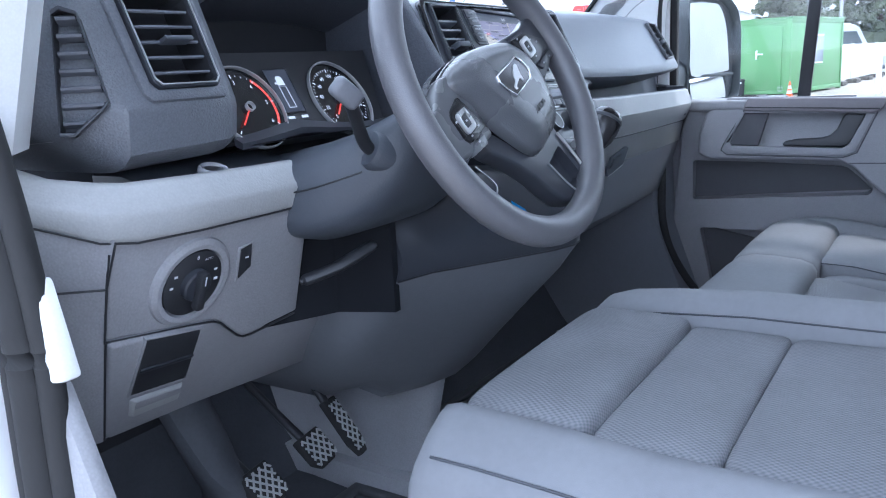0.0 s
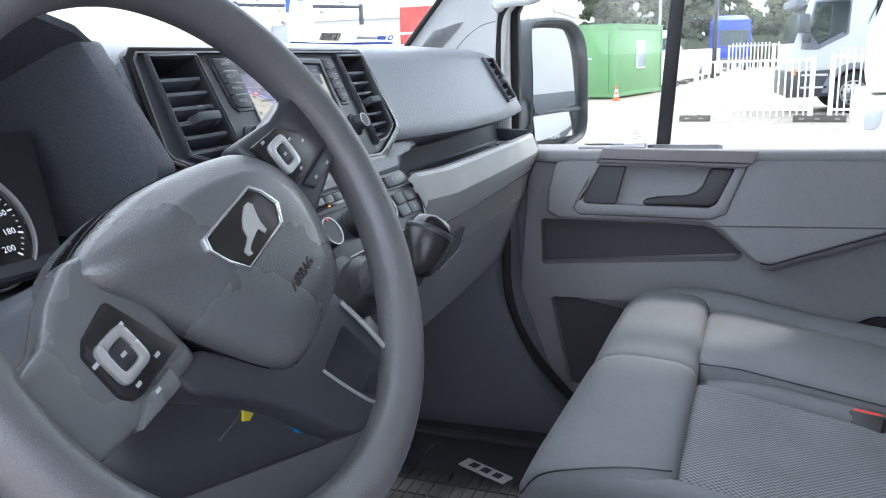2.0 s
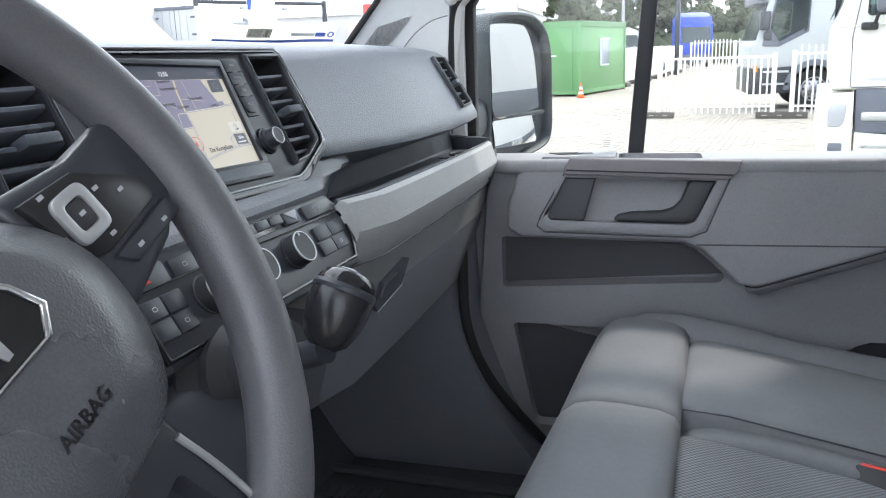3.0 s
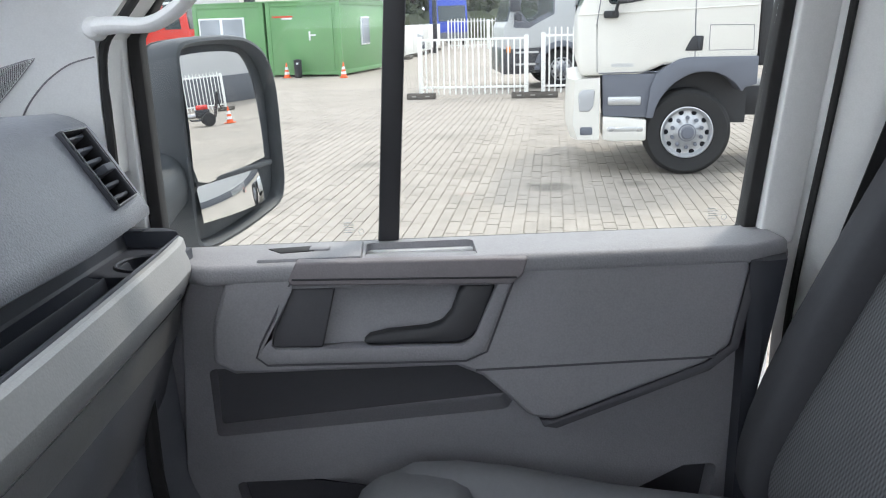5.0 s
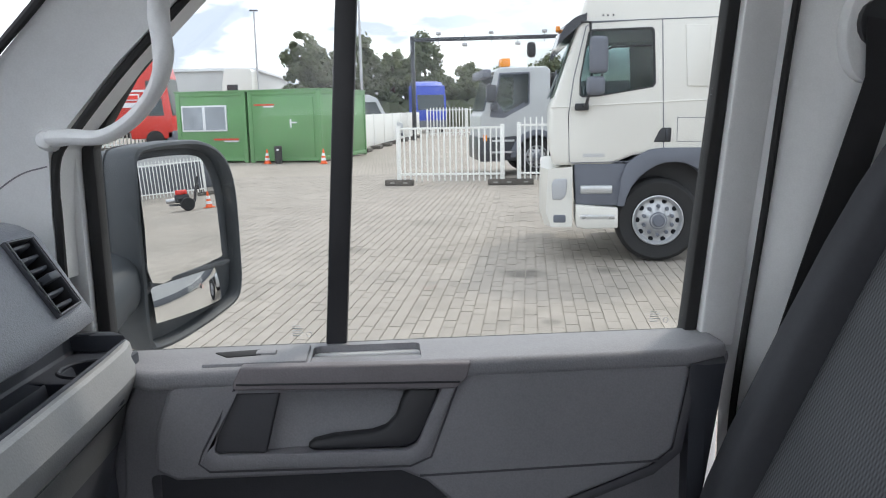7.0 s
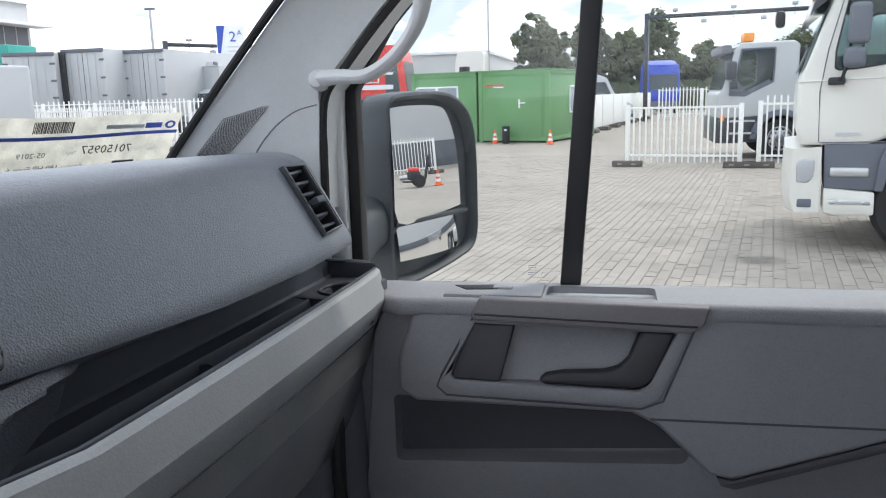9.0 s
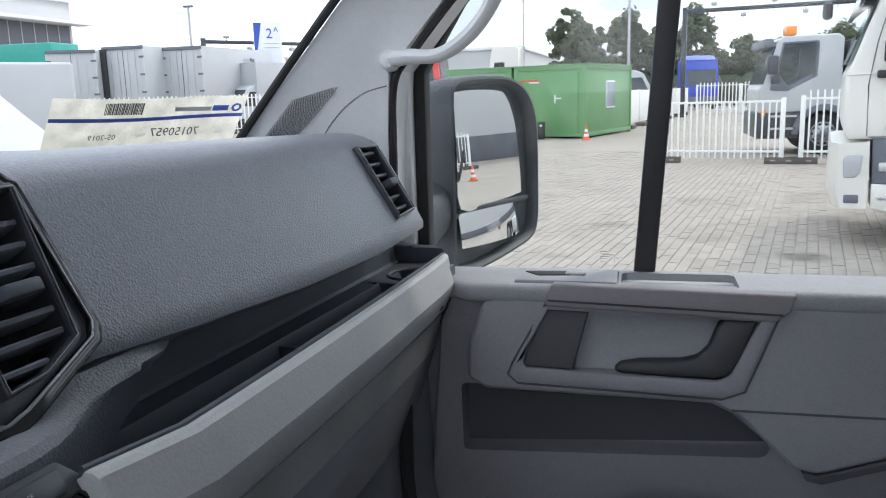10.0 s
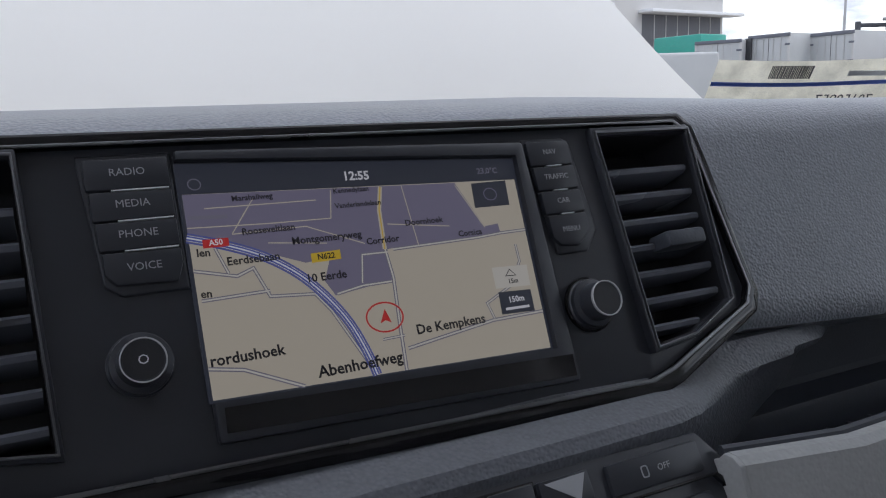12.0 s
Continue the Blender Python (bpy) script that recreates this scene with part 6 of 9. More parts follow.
def dial(cx, r, a0, a1, labels, red=None):
    d = part("dial_ring", ring_prism([(cx + r * math.cos(a), r * math.sin(a) * 1.05) for a in [2 * math.pi * i / 48 for i in range(48)]], [(cx + r * 0.965 * math.cos(a), r * 1.05 * 0.965 * math.sin(a)) for a in [2 * math.pi * i / 48 for i in range(48)]], 0.0, 0.006, "z", 0.001, m=CD), M["silver"], cl)
    part("dial_face", prism([(cx + r * 0.965 * math.cos(a), r * 1.05 * 0.965 * math.sin(a)) for a in [2 * math.pi * i / 48 for i in range(48)]], 0.0003, 0.001, "z", m=CD), M["gloss"], d)
    n = len(labels)
    for k, nm in enumerate(labels):
        a = radians(a0 + (a1 - a0) * k / (n - 1))
        if nm:
            text("lettering", nm, 0.0078, CD @ pose(cx + r * 0.63 * math.cos(a), r * 0.65 * math.sin(a), 0.0014), M["dialwhite"], d, 0.00005)
        part("tick", box(r * 0.77, r * 0.85, -0.0006, 0.0006, 0.001, 0.0016, m=CD @ pose(cx, 0, 0, 0, 0, math.degrees(a))), M["dialwhite"], d)
    small = bmesh.new()
    for k in range((n - 1) * 4):
        a = a0 + (a1 - a0) * k / ((n - 1) * 4)
        box(r * 0.80, r * 0.84, -0.0003, 0.0003, 0.001, 0.0014, m=CD @ pose(cx, 0, 0, 0, 0, a), bm=small)
    part("tick_scale", small, M["dialwhite"], d, smooth=False)
    if red:
        arc = [radians(red[0] + (red[1] - red[0]) * i / 20) for i in range(21)]
        part("red_band", loft([[(cx + r * 0.76 * math.cos(a), r * 0.79 * math.sin(a), 0.0013), (cx + r * 0.83 * math.cos(a), r * 0.865 * math.sin(a), 0.0013)] for a in arc], closed=False, m=CD), M["dialred"], d)
    part("needle_hub", ring_prism([(cx + 0.0060 * math.cos(a), 0.0060 * math.sin(a)) for a in [math.pi * i / 10 for i in range(20)]], [(cx + 0.0054 * math.cos(a), 0.0054 * math.sin(a)) for a in [math.pi * i / 10 for i in range(20)]], 0.002, 0.007, "z", m=CD), M["printgrey"], d)
    part("needle", box(0.008, r * 0.62, -0.0008, 0.0008, 0.004, 0.0055, m=CD @ pose(cx, 0, 0, 0, 0, a0)), M["dialred"], d)
dial(-0.087, 0.053, 225, -35, ("", "1", "2", "3", "4", "5", "6"), (55, -35))
dial(0.082, 0.0545, 225, -45, ("0", "20", "40", "60", "80", "100", "120", "140", "160", "180", "200"))
cd = part("trip_display", ring_prism([(-0.0325, -0.026), (0.0055, -0.026), (0.0075, 0.036), (-0.0345, 0.036)], [(-0.0317, -0.0252), (0.0047, -0.0252), (0.0067, 0.0352), (-0.0337, 0.0352)], 0.0, 0.0022, "z", m=CL), M["satin"], cl)
part("display_glass", prism([(-0.0317, -0.0252), (0.0047, -0.0252), (0.0067, 0.0352), (-0.0337, 0.0352)], 0.0004, 0.0012, "z", m=CL), M["screen"], cd)
VS = CL @ pose(-0.0135, -0.004, 0) @ Matrix.Diagonal((0.8, 0.85, 1, 1))
part("van_sign", ring_prism([(-0.008, -0.018), (0.008, -0.018), (0.008, 0.018), (-0.008, 0.018)], [(-0.007, -0.017), (0.007, -0.017), (0.007, 0.018), (-0.007, 0.018)], 0.0012, 0.0016, "z", m=VS), M["dialwhite"], cd)
part("van_sign", prism([(-0.008, 0.020), (0.008, 0.020), (0.007, 0.032), (0.004, 0.035), (-0.004, 0.035), (-0.007, 0.032)], 0.0012, 0.0016, "z", m=VS), M["dialwhite"], cd)
part("van_sign", box(-0.013, -0.008, 0.022, 0.025, 0.0012, 0.0016, m=VS), M["dialwhite"], cd)
part("readout_bar", box(-0.022, -0.008, -0.036, -0.032, 0.0008, 0.0014, m=VS), M["dialwhite"], cd)
part("readout_bar", box(0.008, 0.022, -0.036, -0.032, 0.0008, 0.0014, m=VS), M["dialwhite"], cd)
hood_rings = []
for x, top, back in ((-0.598, 0.000, 0.0), (-0.575, 0.020, 0.0), (-0.52, 0.038, 0.0), (-0.425, 0.045, 0.0), (-0.33, 0.038, 0.0), (-0.265, 0.018, 0.0), (-0.242, 0.0, 0.0)):
    zt = 1.706 + top
    hood_rings.append([(x, 0.50, 1.66), (x, 0.22, zt + 0.006), (x, 0.105, zt), (x, 0.088, zt - 0.006), (x, 0.088, zt - 0.013), (x, 0.100, zt - 0.018), (x, 0.215, 1.655 + top * 0.5), (x, 0.50, 1.60)])
part("hood", loft(hood_rings, m=DASH), M["hood"], cl, "dark grain hood")
for x0, x1, y0_ in ((-0.622, -0.606, 0.050), (-0.262, -0.236, 0.0)):
    part("hood_cheek", prism([(0.088 + y0_, 1.706), (0.020 + y0_, 1.595), (0.030 + y0_, 1.552), (0.10 + y0_, 1.530), (0.30, 1.53), (0.30, 1.70)], x0, x1, "x", 0.005, m=DASH), M["hood"], cl, "dark grain cheek")
part("hood_inner", prism([(-0.585, 1.53), (-0.26, 1.53), (-0.26, 1.72), (-0.585, 1.72)], 0.225, 0.235, "y", m=DASH), M["black"], cl)
part("hood_floor", loft([[(-0.59, 0.115, 1.515), (-0.255, 0.115, 1.515)], [(-0.59, 0.06, 1.528), (-0.255, 0.06, 1.528)]], closed=False, m=DASH), M["black"], cl)

# ---- steering wheel ----
wn_ = Vector((-0.133, -0.896, 0.4225)).normalized()
wx_ = Vector((0, 0, 1)).cross(wn_).normalized()
wy_ = wn_.cross(wx_)
WHEEL = Matrix(((wx_.x, wy_.x, wn_.x, -0.4375), (wx_.y, wy_.y, wn_.y, -0.1225), (wx_.z, wy_.z, wn_.z, 1.576), (0, 0, 0, 1))) @ pose(0, 0, 0, 0, 0, 22)
sw = thing("steering_wheel", WHEEL.translation, "dark grey grained steering wheel turned a little", "steering wheel")
rim = []
for i in range(96):
    a = 2 * math.pi * i / 96
    rim.append((0.1745 * math.cos(a), 0.1745 * math.sin(a), 0))
part("rim", tube(rim, 0.0172, 16, True, squash=1.0, m=WHEEL, up=(0, 0, 1)), M["leather"], sw)
pad_o = [(-0.097, 0.055), (-0.072, 0.062), (-0.028, 0.062), (0.031, 0.049), (0.068, 0.034), (0.093, 0.004), (0.096, -0.030), (0.082, -0.066), (0.060, -0.083), (0.018, -0.088), (-0.024, -0.084), (-0.058, -0.036), (-0.084, 0.016), (-0.099, 0.042)]
pad_o = [(0.95 * a + 0.002, 0.95 * b - 0.003) for a, b in pad_o]
pad_o = [(p.x, p.y) for p in spline([(a, b, 0) for a, b in pad_o], 4, True)]
def scaled(s, dy=0.0):
    return [(p[0] * s, p[1] * s + dy) for p in pad_o]
pd = part("hub_pad", loft([[(*p, z) for p in scaled(s)] for s, z in ((1.01, -0.035), (1.01, -0.012), (1.0, -0.004), (0.975, 0.003), (0.93, 0.0075), (0.80, 0.0135), (0.71, 0.0172), (0.67, 0.0186), (0.62, 0.0194), (0.45, 0.0200), (0.15, 0.020))], m=WHEEL), M["hubgrain"], sw)
part("pad_shadow_gap", ring_prism(scaled(1.024), scaled(1.008), -0.020, -0.006, "z", 0.001, m=WHEEL), M["gloss"], sw, "gloss black edge strip")
em_o = [(-0.032, 0.0175), (0.027, 0.018), (0.0345, 0.010), (0.041, -0.004), (0.032, -0.0147), (-0.019, -0.016), (-0.029, -0.003), (-0.035, 0.010)]
eb = part("emblem", ring_prism(em_o, [(a * 0.92, b * 0.87) for a, b in em_o], 0.0170, 0.0225, "z", 0.0008, m=WHEEL), M["chrome"], pd, "chrome rimmed emblem plate")
part("emblem_plate", prism([(a * 0.92, b * 0.87) for a, b in em_o], 0.0170, 0.0212, "z", m=WHEEL), M["gloss"], eb)
part("emblem_shape", prism([(0.0119, 0.0112), (0.0170, 0.0110), (0.0191, 0.0078), (0.0164, 0.0021), (0.0148, -0.0022), (0.0148, -0.0088), (0.0115, -0.0093), (0.0093, -0.0042), (0.0054, -0.0046), (-0.0041, -0.0066), (-0.0083, -0.0084), (-0.0082, -0.0112), (-0.0124, -0.0101), (-0.0129, -0.0063), (-0.0071, -0.0044), (-0.0026, -0.0024), (-0.0009, 0.0029), (0.0031, 0.0066)], 0.021, 0.0222, "z", m=WHEEL), M["silver"], eb, "plain silver shape")
text("lettering", "AIRBAG", 0.0092, WHEEL @ pose(0.018, -0.0455, 0.0196), M["buttonblack"], pd, 0.0006, "CENTER", 0.02)
for s in (-1, 1):
    arm = [(0.070, 0.036), (0.120, 0.030), (0.166, 0.034), (0.168, -0.012), (0.140, -0.030), (0.075, -0.044)] if s > 0 else [(-0.070, 0.050), (-0.092, 0.055), (-0.114, 0.046), (-0.132, 0.034), (-0.166, 0.030), (-0.168, -0.020), (-0.130, -0.026), (-0.088, -0.0290), (-0.070, -0.030)]
    part("spoke", prism(arm, -0.020, 0.002, "z", 0.006, 3, m=WHEEL), M["spoke"] if s < 0 else M["satin"], sw)
    cx_, cy_ = (0.098, 0.0085) if s > 0 else (-0.110, 0.0055)
    mod = [(0.076, 0.028), (0.112, 0.025), (0.147, 0.002), (0.146, -0.010), (0.100, -0.013), (0.086, -0.010)] if s > 0 else [(-0.094, 0.0290), (-0.0785, -0.0150), (-0.1145, -0.0165), (-0.1205, -0.0150), (-0.1255, -0.0085), (-0.1245, 0.0185), (-0.1175, 0.0240)]
    bp = part("button_plate", prism(mod, -0.004, 0.0055, "z", 0.002, m=WHEEL), M["buttonblack"], sw)
    part("button_ring", ring_prism([(cx_ + a, cy_ + b) for a, b in superquad(0.0120, 0.0125, 24, 5)], [(cx_ + a, cy_ + b) for a, b in superquad(0.0066, 0.0070, 24, 5)], 0.005, 0.0085, "z", 0.001, m=WHEEL), M["silver"], bp, "silver button ring")
    part("button", prism([(cx_ + a, cy_ + b) for a, b in superquad(0.0064, 0.0068, 24, 5)], 0.004, 0.0078, "z", 0.0008, m=WHEEL), M["black"], bp)
    for dx, dy in ((-0.010, 0.016), (0.018, 0.004), (0.030, -0.004), (-0.016, -0.004), (0.008, -0.016), (0.0, 0.0)) if s > 0 else ((-0.014, 0.006), (0.012, 0.010), (0.016, -0.014), (-0.004, -0.016), (0.0, 0.0)):
        part("symbol", box(cx_ + dx - 0.0018, cx_ + dx + 0.0018, cy_ + dy - 0.0010, cy_ + dy + 0.0010, 0.0054 if dx or dy else 0.0076, 0.0060 if dx or dy else 0.0082, m=WHEEL), M["printgrey"], bp)
    tw = part("toggle", prism([(0.150, -0.013), (0.153, -0.024), (0.108, -0.026), (0.098, -0.016)] if s > 0 else [(-0.116, -0.018), (-0.092, -0.018), (-0.094, -0.030), (-0.130, -0.027)], -0.006, 0.005, "z", 0.002, m=WHEEL), M["satin"] if s > 0 else M["spoke"], sw)
    for q in ((0.115, 0.138) if s > 0 else (-0.108,)):
        part("symbol", box(q - 0.002, q + 0.002, -0.0215, -0.0195, 0.0048, 0.0054, m=WHEEL), M["printgrey"], tw)
web = [(-0.086, -0.026), (-0.084, -0.043), (-0.068, -0.061), (-0.053, -0.079), (-0.037, -0.104), (-0.0255, -0.131), (-0.014, -0.151), (0.006, -0.165), (0.030, -0.172), (0.067, -0.170), (0.068, -0.140), (0.066, -0.098), (0.062, -0.070), (-0.030, -0.070), (-0.060, -0.030)]
well = [(0.006, -0.108), (0.048, -0.105), (0.054, -0.140), (0.054, -0.154), (0.026, -0.156), (0.016, -0.140)]
lg = part("lower_spoke", cut(prism(web, -0.030, -0.006, "z", 0.004, 3, m=WHEEL), [prism(well, -0.020, 0.05, "z", 0.003, m=WHEEL)]), M["satin"], sw)
part("spoke_line", tube([WHEEL @ Vector(p) for p in spline([(0.060, -0.094, -0.005), (0.064, -0.120, -0.004), (0.066, -0.150, -0.004), (0.062, -0.166, -0.004), (0.040, -0.168, -0.004)], 4)], 0.0020, 8), M["silver"], lg)
part("spoke_line", tube([WHEEL @ Vector(p) for p in spline([(0.002, -0.108, -0.005), (0.012, -0.138, -0.005), (0.022, -0.158, -0.005), (0.036, -0.160, -0.005)], 4)], 0.0012, 8), M["silver"], lg)

# ---- steering column with stalks ----
col = thing("steering_column", DASH @ Vector((-0.41, 0.0, 1.45)), "blue-grey plastic steering column cover", "steering column")
ax = (DASH.inverted() @ WHEEL).to_3x3() @ Vector((0, 0, 1))
c0 = DASH.inverted() @ WHEEL.translation
def col_ring(y, x0, x1, z0, z1):
    return [((x0 + x1) / 2 + a, y, (z0 + z1) / 2 + b) for a, b in superquad((x1 - x0) / 2, (z1 - z0) / 2, 40, 3.6)]
part("upper_cover", loft([col_ring(-0.088, -0.475, -0.375, 1.520, 1.572), col_ring(-0.080, -0.492, -0.350, 1.490, 1.568), col_ring(-0.062, -0.504, -0.325, 1.462, 1.560), col_ring(-0.035, -0.518, -0.302, 1.432, 1.548), col_ring(0.0, -0.538, -0.287, 1.410, 1.532), col_ring(0.04, -0.558, -0.280, 1.398, 1.520), col_ring(0.12, -0.560, -0.278, 1.398, 1.505)], m=DASH), M["column"], col)
part("cover_seam", tube([DASH @ Vector(p) for p in spline([(-0.541, -0.048, 1.492), (-0.5545, -0.010, 1.480), (-0.5600, 0.03, 1.470), (-0.562, 0.10, 1.46)], 4)], 0.0012, 6), M["black"], col)
# solid near-black block in place of the shaded gap
part("lever_slot", prism([(-0.575, 0.150), (-0.445, 0.085), (-0.416, 0.012), (-0.404, 0.012), (-0.404, 0.20), (-0.575, 0.20)], 1.285, 1.430, "z", m=DASH), M["shadefill"], col, "near-black block for the shade round the release lever")
stalk = thing("wiper_stalk", DASH @ Vector((-0.511, -0.037, 1.505)), "dark plastic stalk with a flat head", "stalk")
part("stalk_boot", lathe([(0.024, -0.02), (0.024, 0.002), (0.020, 0.009), (0.012, 0.011)], 24, m=DASH @ pose(-0.506, -0.040, 1.512, 0, -66, -18)), M["column"], stalk)
pth = spline([(-0.504, -0.040, 1.510), (-0.528, -0.046, 1.520), (-0.548, -0.054, 1.540), (-0.566, -0.063, 1.560), (-0.580, -0.069, 1.574)], 4)
part("stalk_arm", tube([DASH @ p for p in pth], 0.0075, 12), M["black"], stalk)
part("stalk_head", box(-0.018, 0.018, -0.0085, 0.0085, -0.0115, 0.0115, 0.0065, 4, m=DASH @ pose(-0.586, -0.071, 1.580, 20, 38, -15)), M["knee"], stalk)
rl = thing("release_lever", DASH @ Vector((-0.53, 0.02, 1.37)), "grey plastic bonnet release lever", "lever")
part("lever_arm", tube([DASH @ Vector(p) for p in spline([(-0.556, 0.046, 1.360), (-0.540, 0.034, 1.364), (-0.515, 0.018, 1.372), (-0.482, 0.006, 1.384), (-0.462, 0.006, 1.388)], 5)], [0.006] * 2 + [0.0095] * 8 + [0.010] * 4 + [0.0095] * 5 + [0.007] * 2, 12, squash=0.75), M["black"], rl)

# key with paper tags
kt = thing("key_tags", DASH @ Vector((-0.34, -0.10, 1.36)), "blue and yellow plastic key tags hanging under the wheel", "key tag")
part("blue_tag", prism([(-0.321, 1.426), (-0.284, 1.409), (-0.267, 1.395), (-0.250, 1.372), (-0.265, 1.370), (-0.295, 1.385)], -0.118, -0.1165, "y", 0.0003, m=DASH), M["tagblue"], kt, "blue tag with handwriting")
for k in range(3):
    part("handwriting_bar", box(-0.305 + 0.010 * k, -0.289 + 0.010 * k, -0.1186, -0.1179, 1.405 - 0.009 * k, 1.4072 - 0.009 * k, m=DASH), M["ink"], kt)
part("yellow_tag", prism([(-0.351, 1.437), (-0.334, 1.432), (-0.336, 1.424), (-0.346, 1.418), (-0.354, 1.421)], -0.112, -0.110, "y", 0.0004, m=DASH), M["tagyellow"], kt, "yellow tag")
part("tag_wire", tube([DASH @ Vector(p) for p in spline([(-0.385, -0.112, 1.420), (-0.365, -0.116, 1.432), (-0.350, -0.113, 1.446), (-0.340, -0.10, 1.455), (-0.33, -0.07, 1.47)], 5)], 0.0010, 6), M["steel"], kt)

# ---- gear lever ----
gv = thing("gear_lever", DASH @ Vector((-0.10, -0.04, 1.44)), "black gear lever with a rounded knob and gaiter", "gear lever")
GK = DASH @ pose(-0.100, -0.158, 1.503, 12, 32, 0)
part("knob", lathe([(0.010, -0.034), (0.0165, -0.029), (0.0215, -0.018), (0.0240, -0.004), (0.0242, 0.005), (0.0225, 0.015), (0.0190, 0.0215), (0.013, 0.0248), (0.0005, 0.0260)], 32, m=GK), M["knob"], gv)
part("knob_plate", lathe([(0.0232, 0.0140), (0.0222, 0.0175), (0.0185, 0.0232), (0.012, 0.0262), (0.0005, 0.0275)], 32, m=GK), M["gloss"], gv)
part("shift_pattern", box(-0.006, 0.006, -0.0006, 0.0006, 0.0268, 0.0279, m=GK), M["printwhite"], gv)
for x in (-0.006, 0.0, 0.006):
    part("shift_pattern", box(x - 0.0006, x + 0.0006, -0.006, 0.006, 0.0262, 0.0278, m=GK), M["printwhite"], gv)
part("collar_ring", lathe([(0.0243, 0.008), (0.0250, 0.011), (0.0238, 0.014)], 32, m=GK, caps=False), M["satin"], gv)
part("shaft", tube([DASH @ Vector(p) for p in ((-0.118, -0.154, 1.474), (-0.112, -0.125, 1.462), (-0.105, -0.08, 1.445))], 0.011, 12), M["satin"], gv)
part("shaft_clip", box(-0.006, 0.006, -0.004, 0.004, -0.012, 0.012, 0.003, m=DASH @ pose(-0.088, -0.140, 1.462, 30, 20, 0)), M["printwhite"], gv, "pale plastic clip")
g0, g1 = Vector((-0.088, -0.110, 1.466)), Vector((-0.105, -0.045, 1.430))
rings_g = []
for k in range(9):
    t = k / 8
    c = g0.lerp(g1, t)
    r = (0.016 + 0.030 * t) * (1.0 + (0.10 if k % 2 else -0.06))
    rings_g.append([(c.x + r * 1.25 * math.cos(a), c.y + 0.3 * r * math.sin(a), c.z + r * math.sin(a)) for a in [2 * math.pi * i / 24 for i in range(24)]])
part("gaiter", loft(rings_g, m=DASH), M["black"], gv)
part("plinth", loft([[(-0.165, -0.045, 1.470), (-0.040, -0.055, 1.465), (-0.030, -0.050, 1.40), (-0.150, -0.030, 1.385), (-0.180, -0.035, 1.41)], [(-0.185, 0.02, 1.49), (-0.02, 0.01, 1.49), (-0.01, 0.01, 1.37), (-0.15, 0.03, 1.36), (-0.20, 0.03, 1.40)]], m=DASH), M["satin"], gv)

# ---- pedals and floor ----
def pedal(x, y, z, w, h, top, label, tilt):
    p = thing("pedal", DASH @ Vector((x, y, z - h)), label, "pedal", "foot pedals")
    m = DASH @ pose(x, y, z, tilt, 0, 12)
    part("pad", prism([(-w, h), (w * 0.9, h * 0.95), (w, -h * 0.5), (w * 0.5, -h), (-w * 0.5, -h), (-w, -h * 0.5)], 0, 0.012, "z", 0.003, m=m), M["rubber"], p)
    for k in range(-3, 4):
        for s in (-1, 1):
            q = 0.016 * k
            a, b = Vector((q - s * h, -h, 0.0125)), Vector((q + s * h, h, 0.0125))
            pts = [a.lerp(b, i / 20) for i in range(21)]
            pts = [v for v in pts if abs(v.x) < w * 0.88 and abs(v.y) < h * 0.86]
            if len(pts) > 1:
                part("tread_bar", tube([m @ pts[0], m @ pts[-1]], 0.0019, 6), M["grey"], p)
    part("arm", tube([m @ Vector((0, 0, 0.0))] + [DASH @ Vector(q) for q in top], 0.010, 10, squash=0.7), M["black"], p)
pedal(-0.278, 0.245, 1.010, 0.020, 0.056, [(-0.300, 0.29, 1.10), (-0.330, 0.34, 1.16), (-0.42, 0.36, 1.20)], "black accelerator pedal with worn bright tread", 56)
pedal(-0.350, 0.245, 1.000, 0.034, 0.031, [(-0.375, 0.29, 1.06), (-0.430, 0.33, 1.16), (-0.47, 0.34, 1.30)], "black brake pedal with worn bright tread", 48)
pedal(-0.480, 0.235, 1.000, 0.036, 0.033, [(-0.505, 0.28, 1.06), (-0.56, 0.33, 1.16), (-0.60, 0.34, 1.30)], "black clutch pedal with worn bright tread", 48)
ft = thing("footwell_lining", DASH @ Vector((-0.6, 0.40, FLOOR)), "dark moulded footwell lining with a bulge and duct", "footwell lining")
part("wheel_arch", loft([[(x, 0.62, FLOOR), (x, 0.30 + q, FLOOR), (x, 0.30 + q, FLOOR + 0.20), (x, 0.38 + q, FLOOR + 0.33), (x, 0.62, FLOOR + 0.36)] for x, q in ((-0.88, -0.10), (-0.74, -0.08), (-0.68, 0.0), (-0.66, 0.10))], m=DASH), M["carpet"], ft)
part("duct", tube([DASH @ Vector(p) for p in spline([(-0.57, 0.36, 1.30), (-0.53, 0.30, 1.10), (-0.50, 0.28, 0.98), (-0.46, 0.30, 0.86)], 6)], 0.055, 16, squash=0.6), M["carpet"], ft)
part("bracket", box(-0.72, -0.56, 0.33, 0.36, 1.12, 1.24, 0.004, m=DASH), M["black"], ft)
part("screw_head", lathe([(0.008, 0), (0.007, 0.005), (0.0005, 0.006)], 16, m=DASH @ pose(-0.665, 0.325, 1.175, 90, 0, 0)), M["steel"], ft)

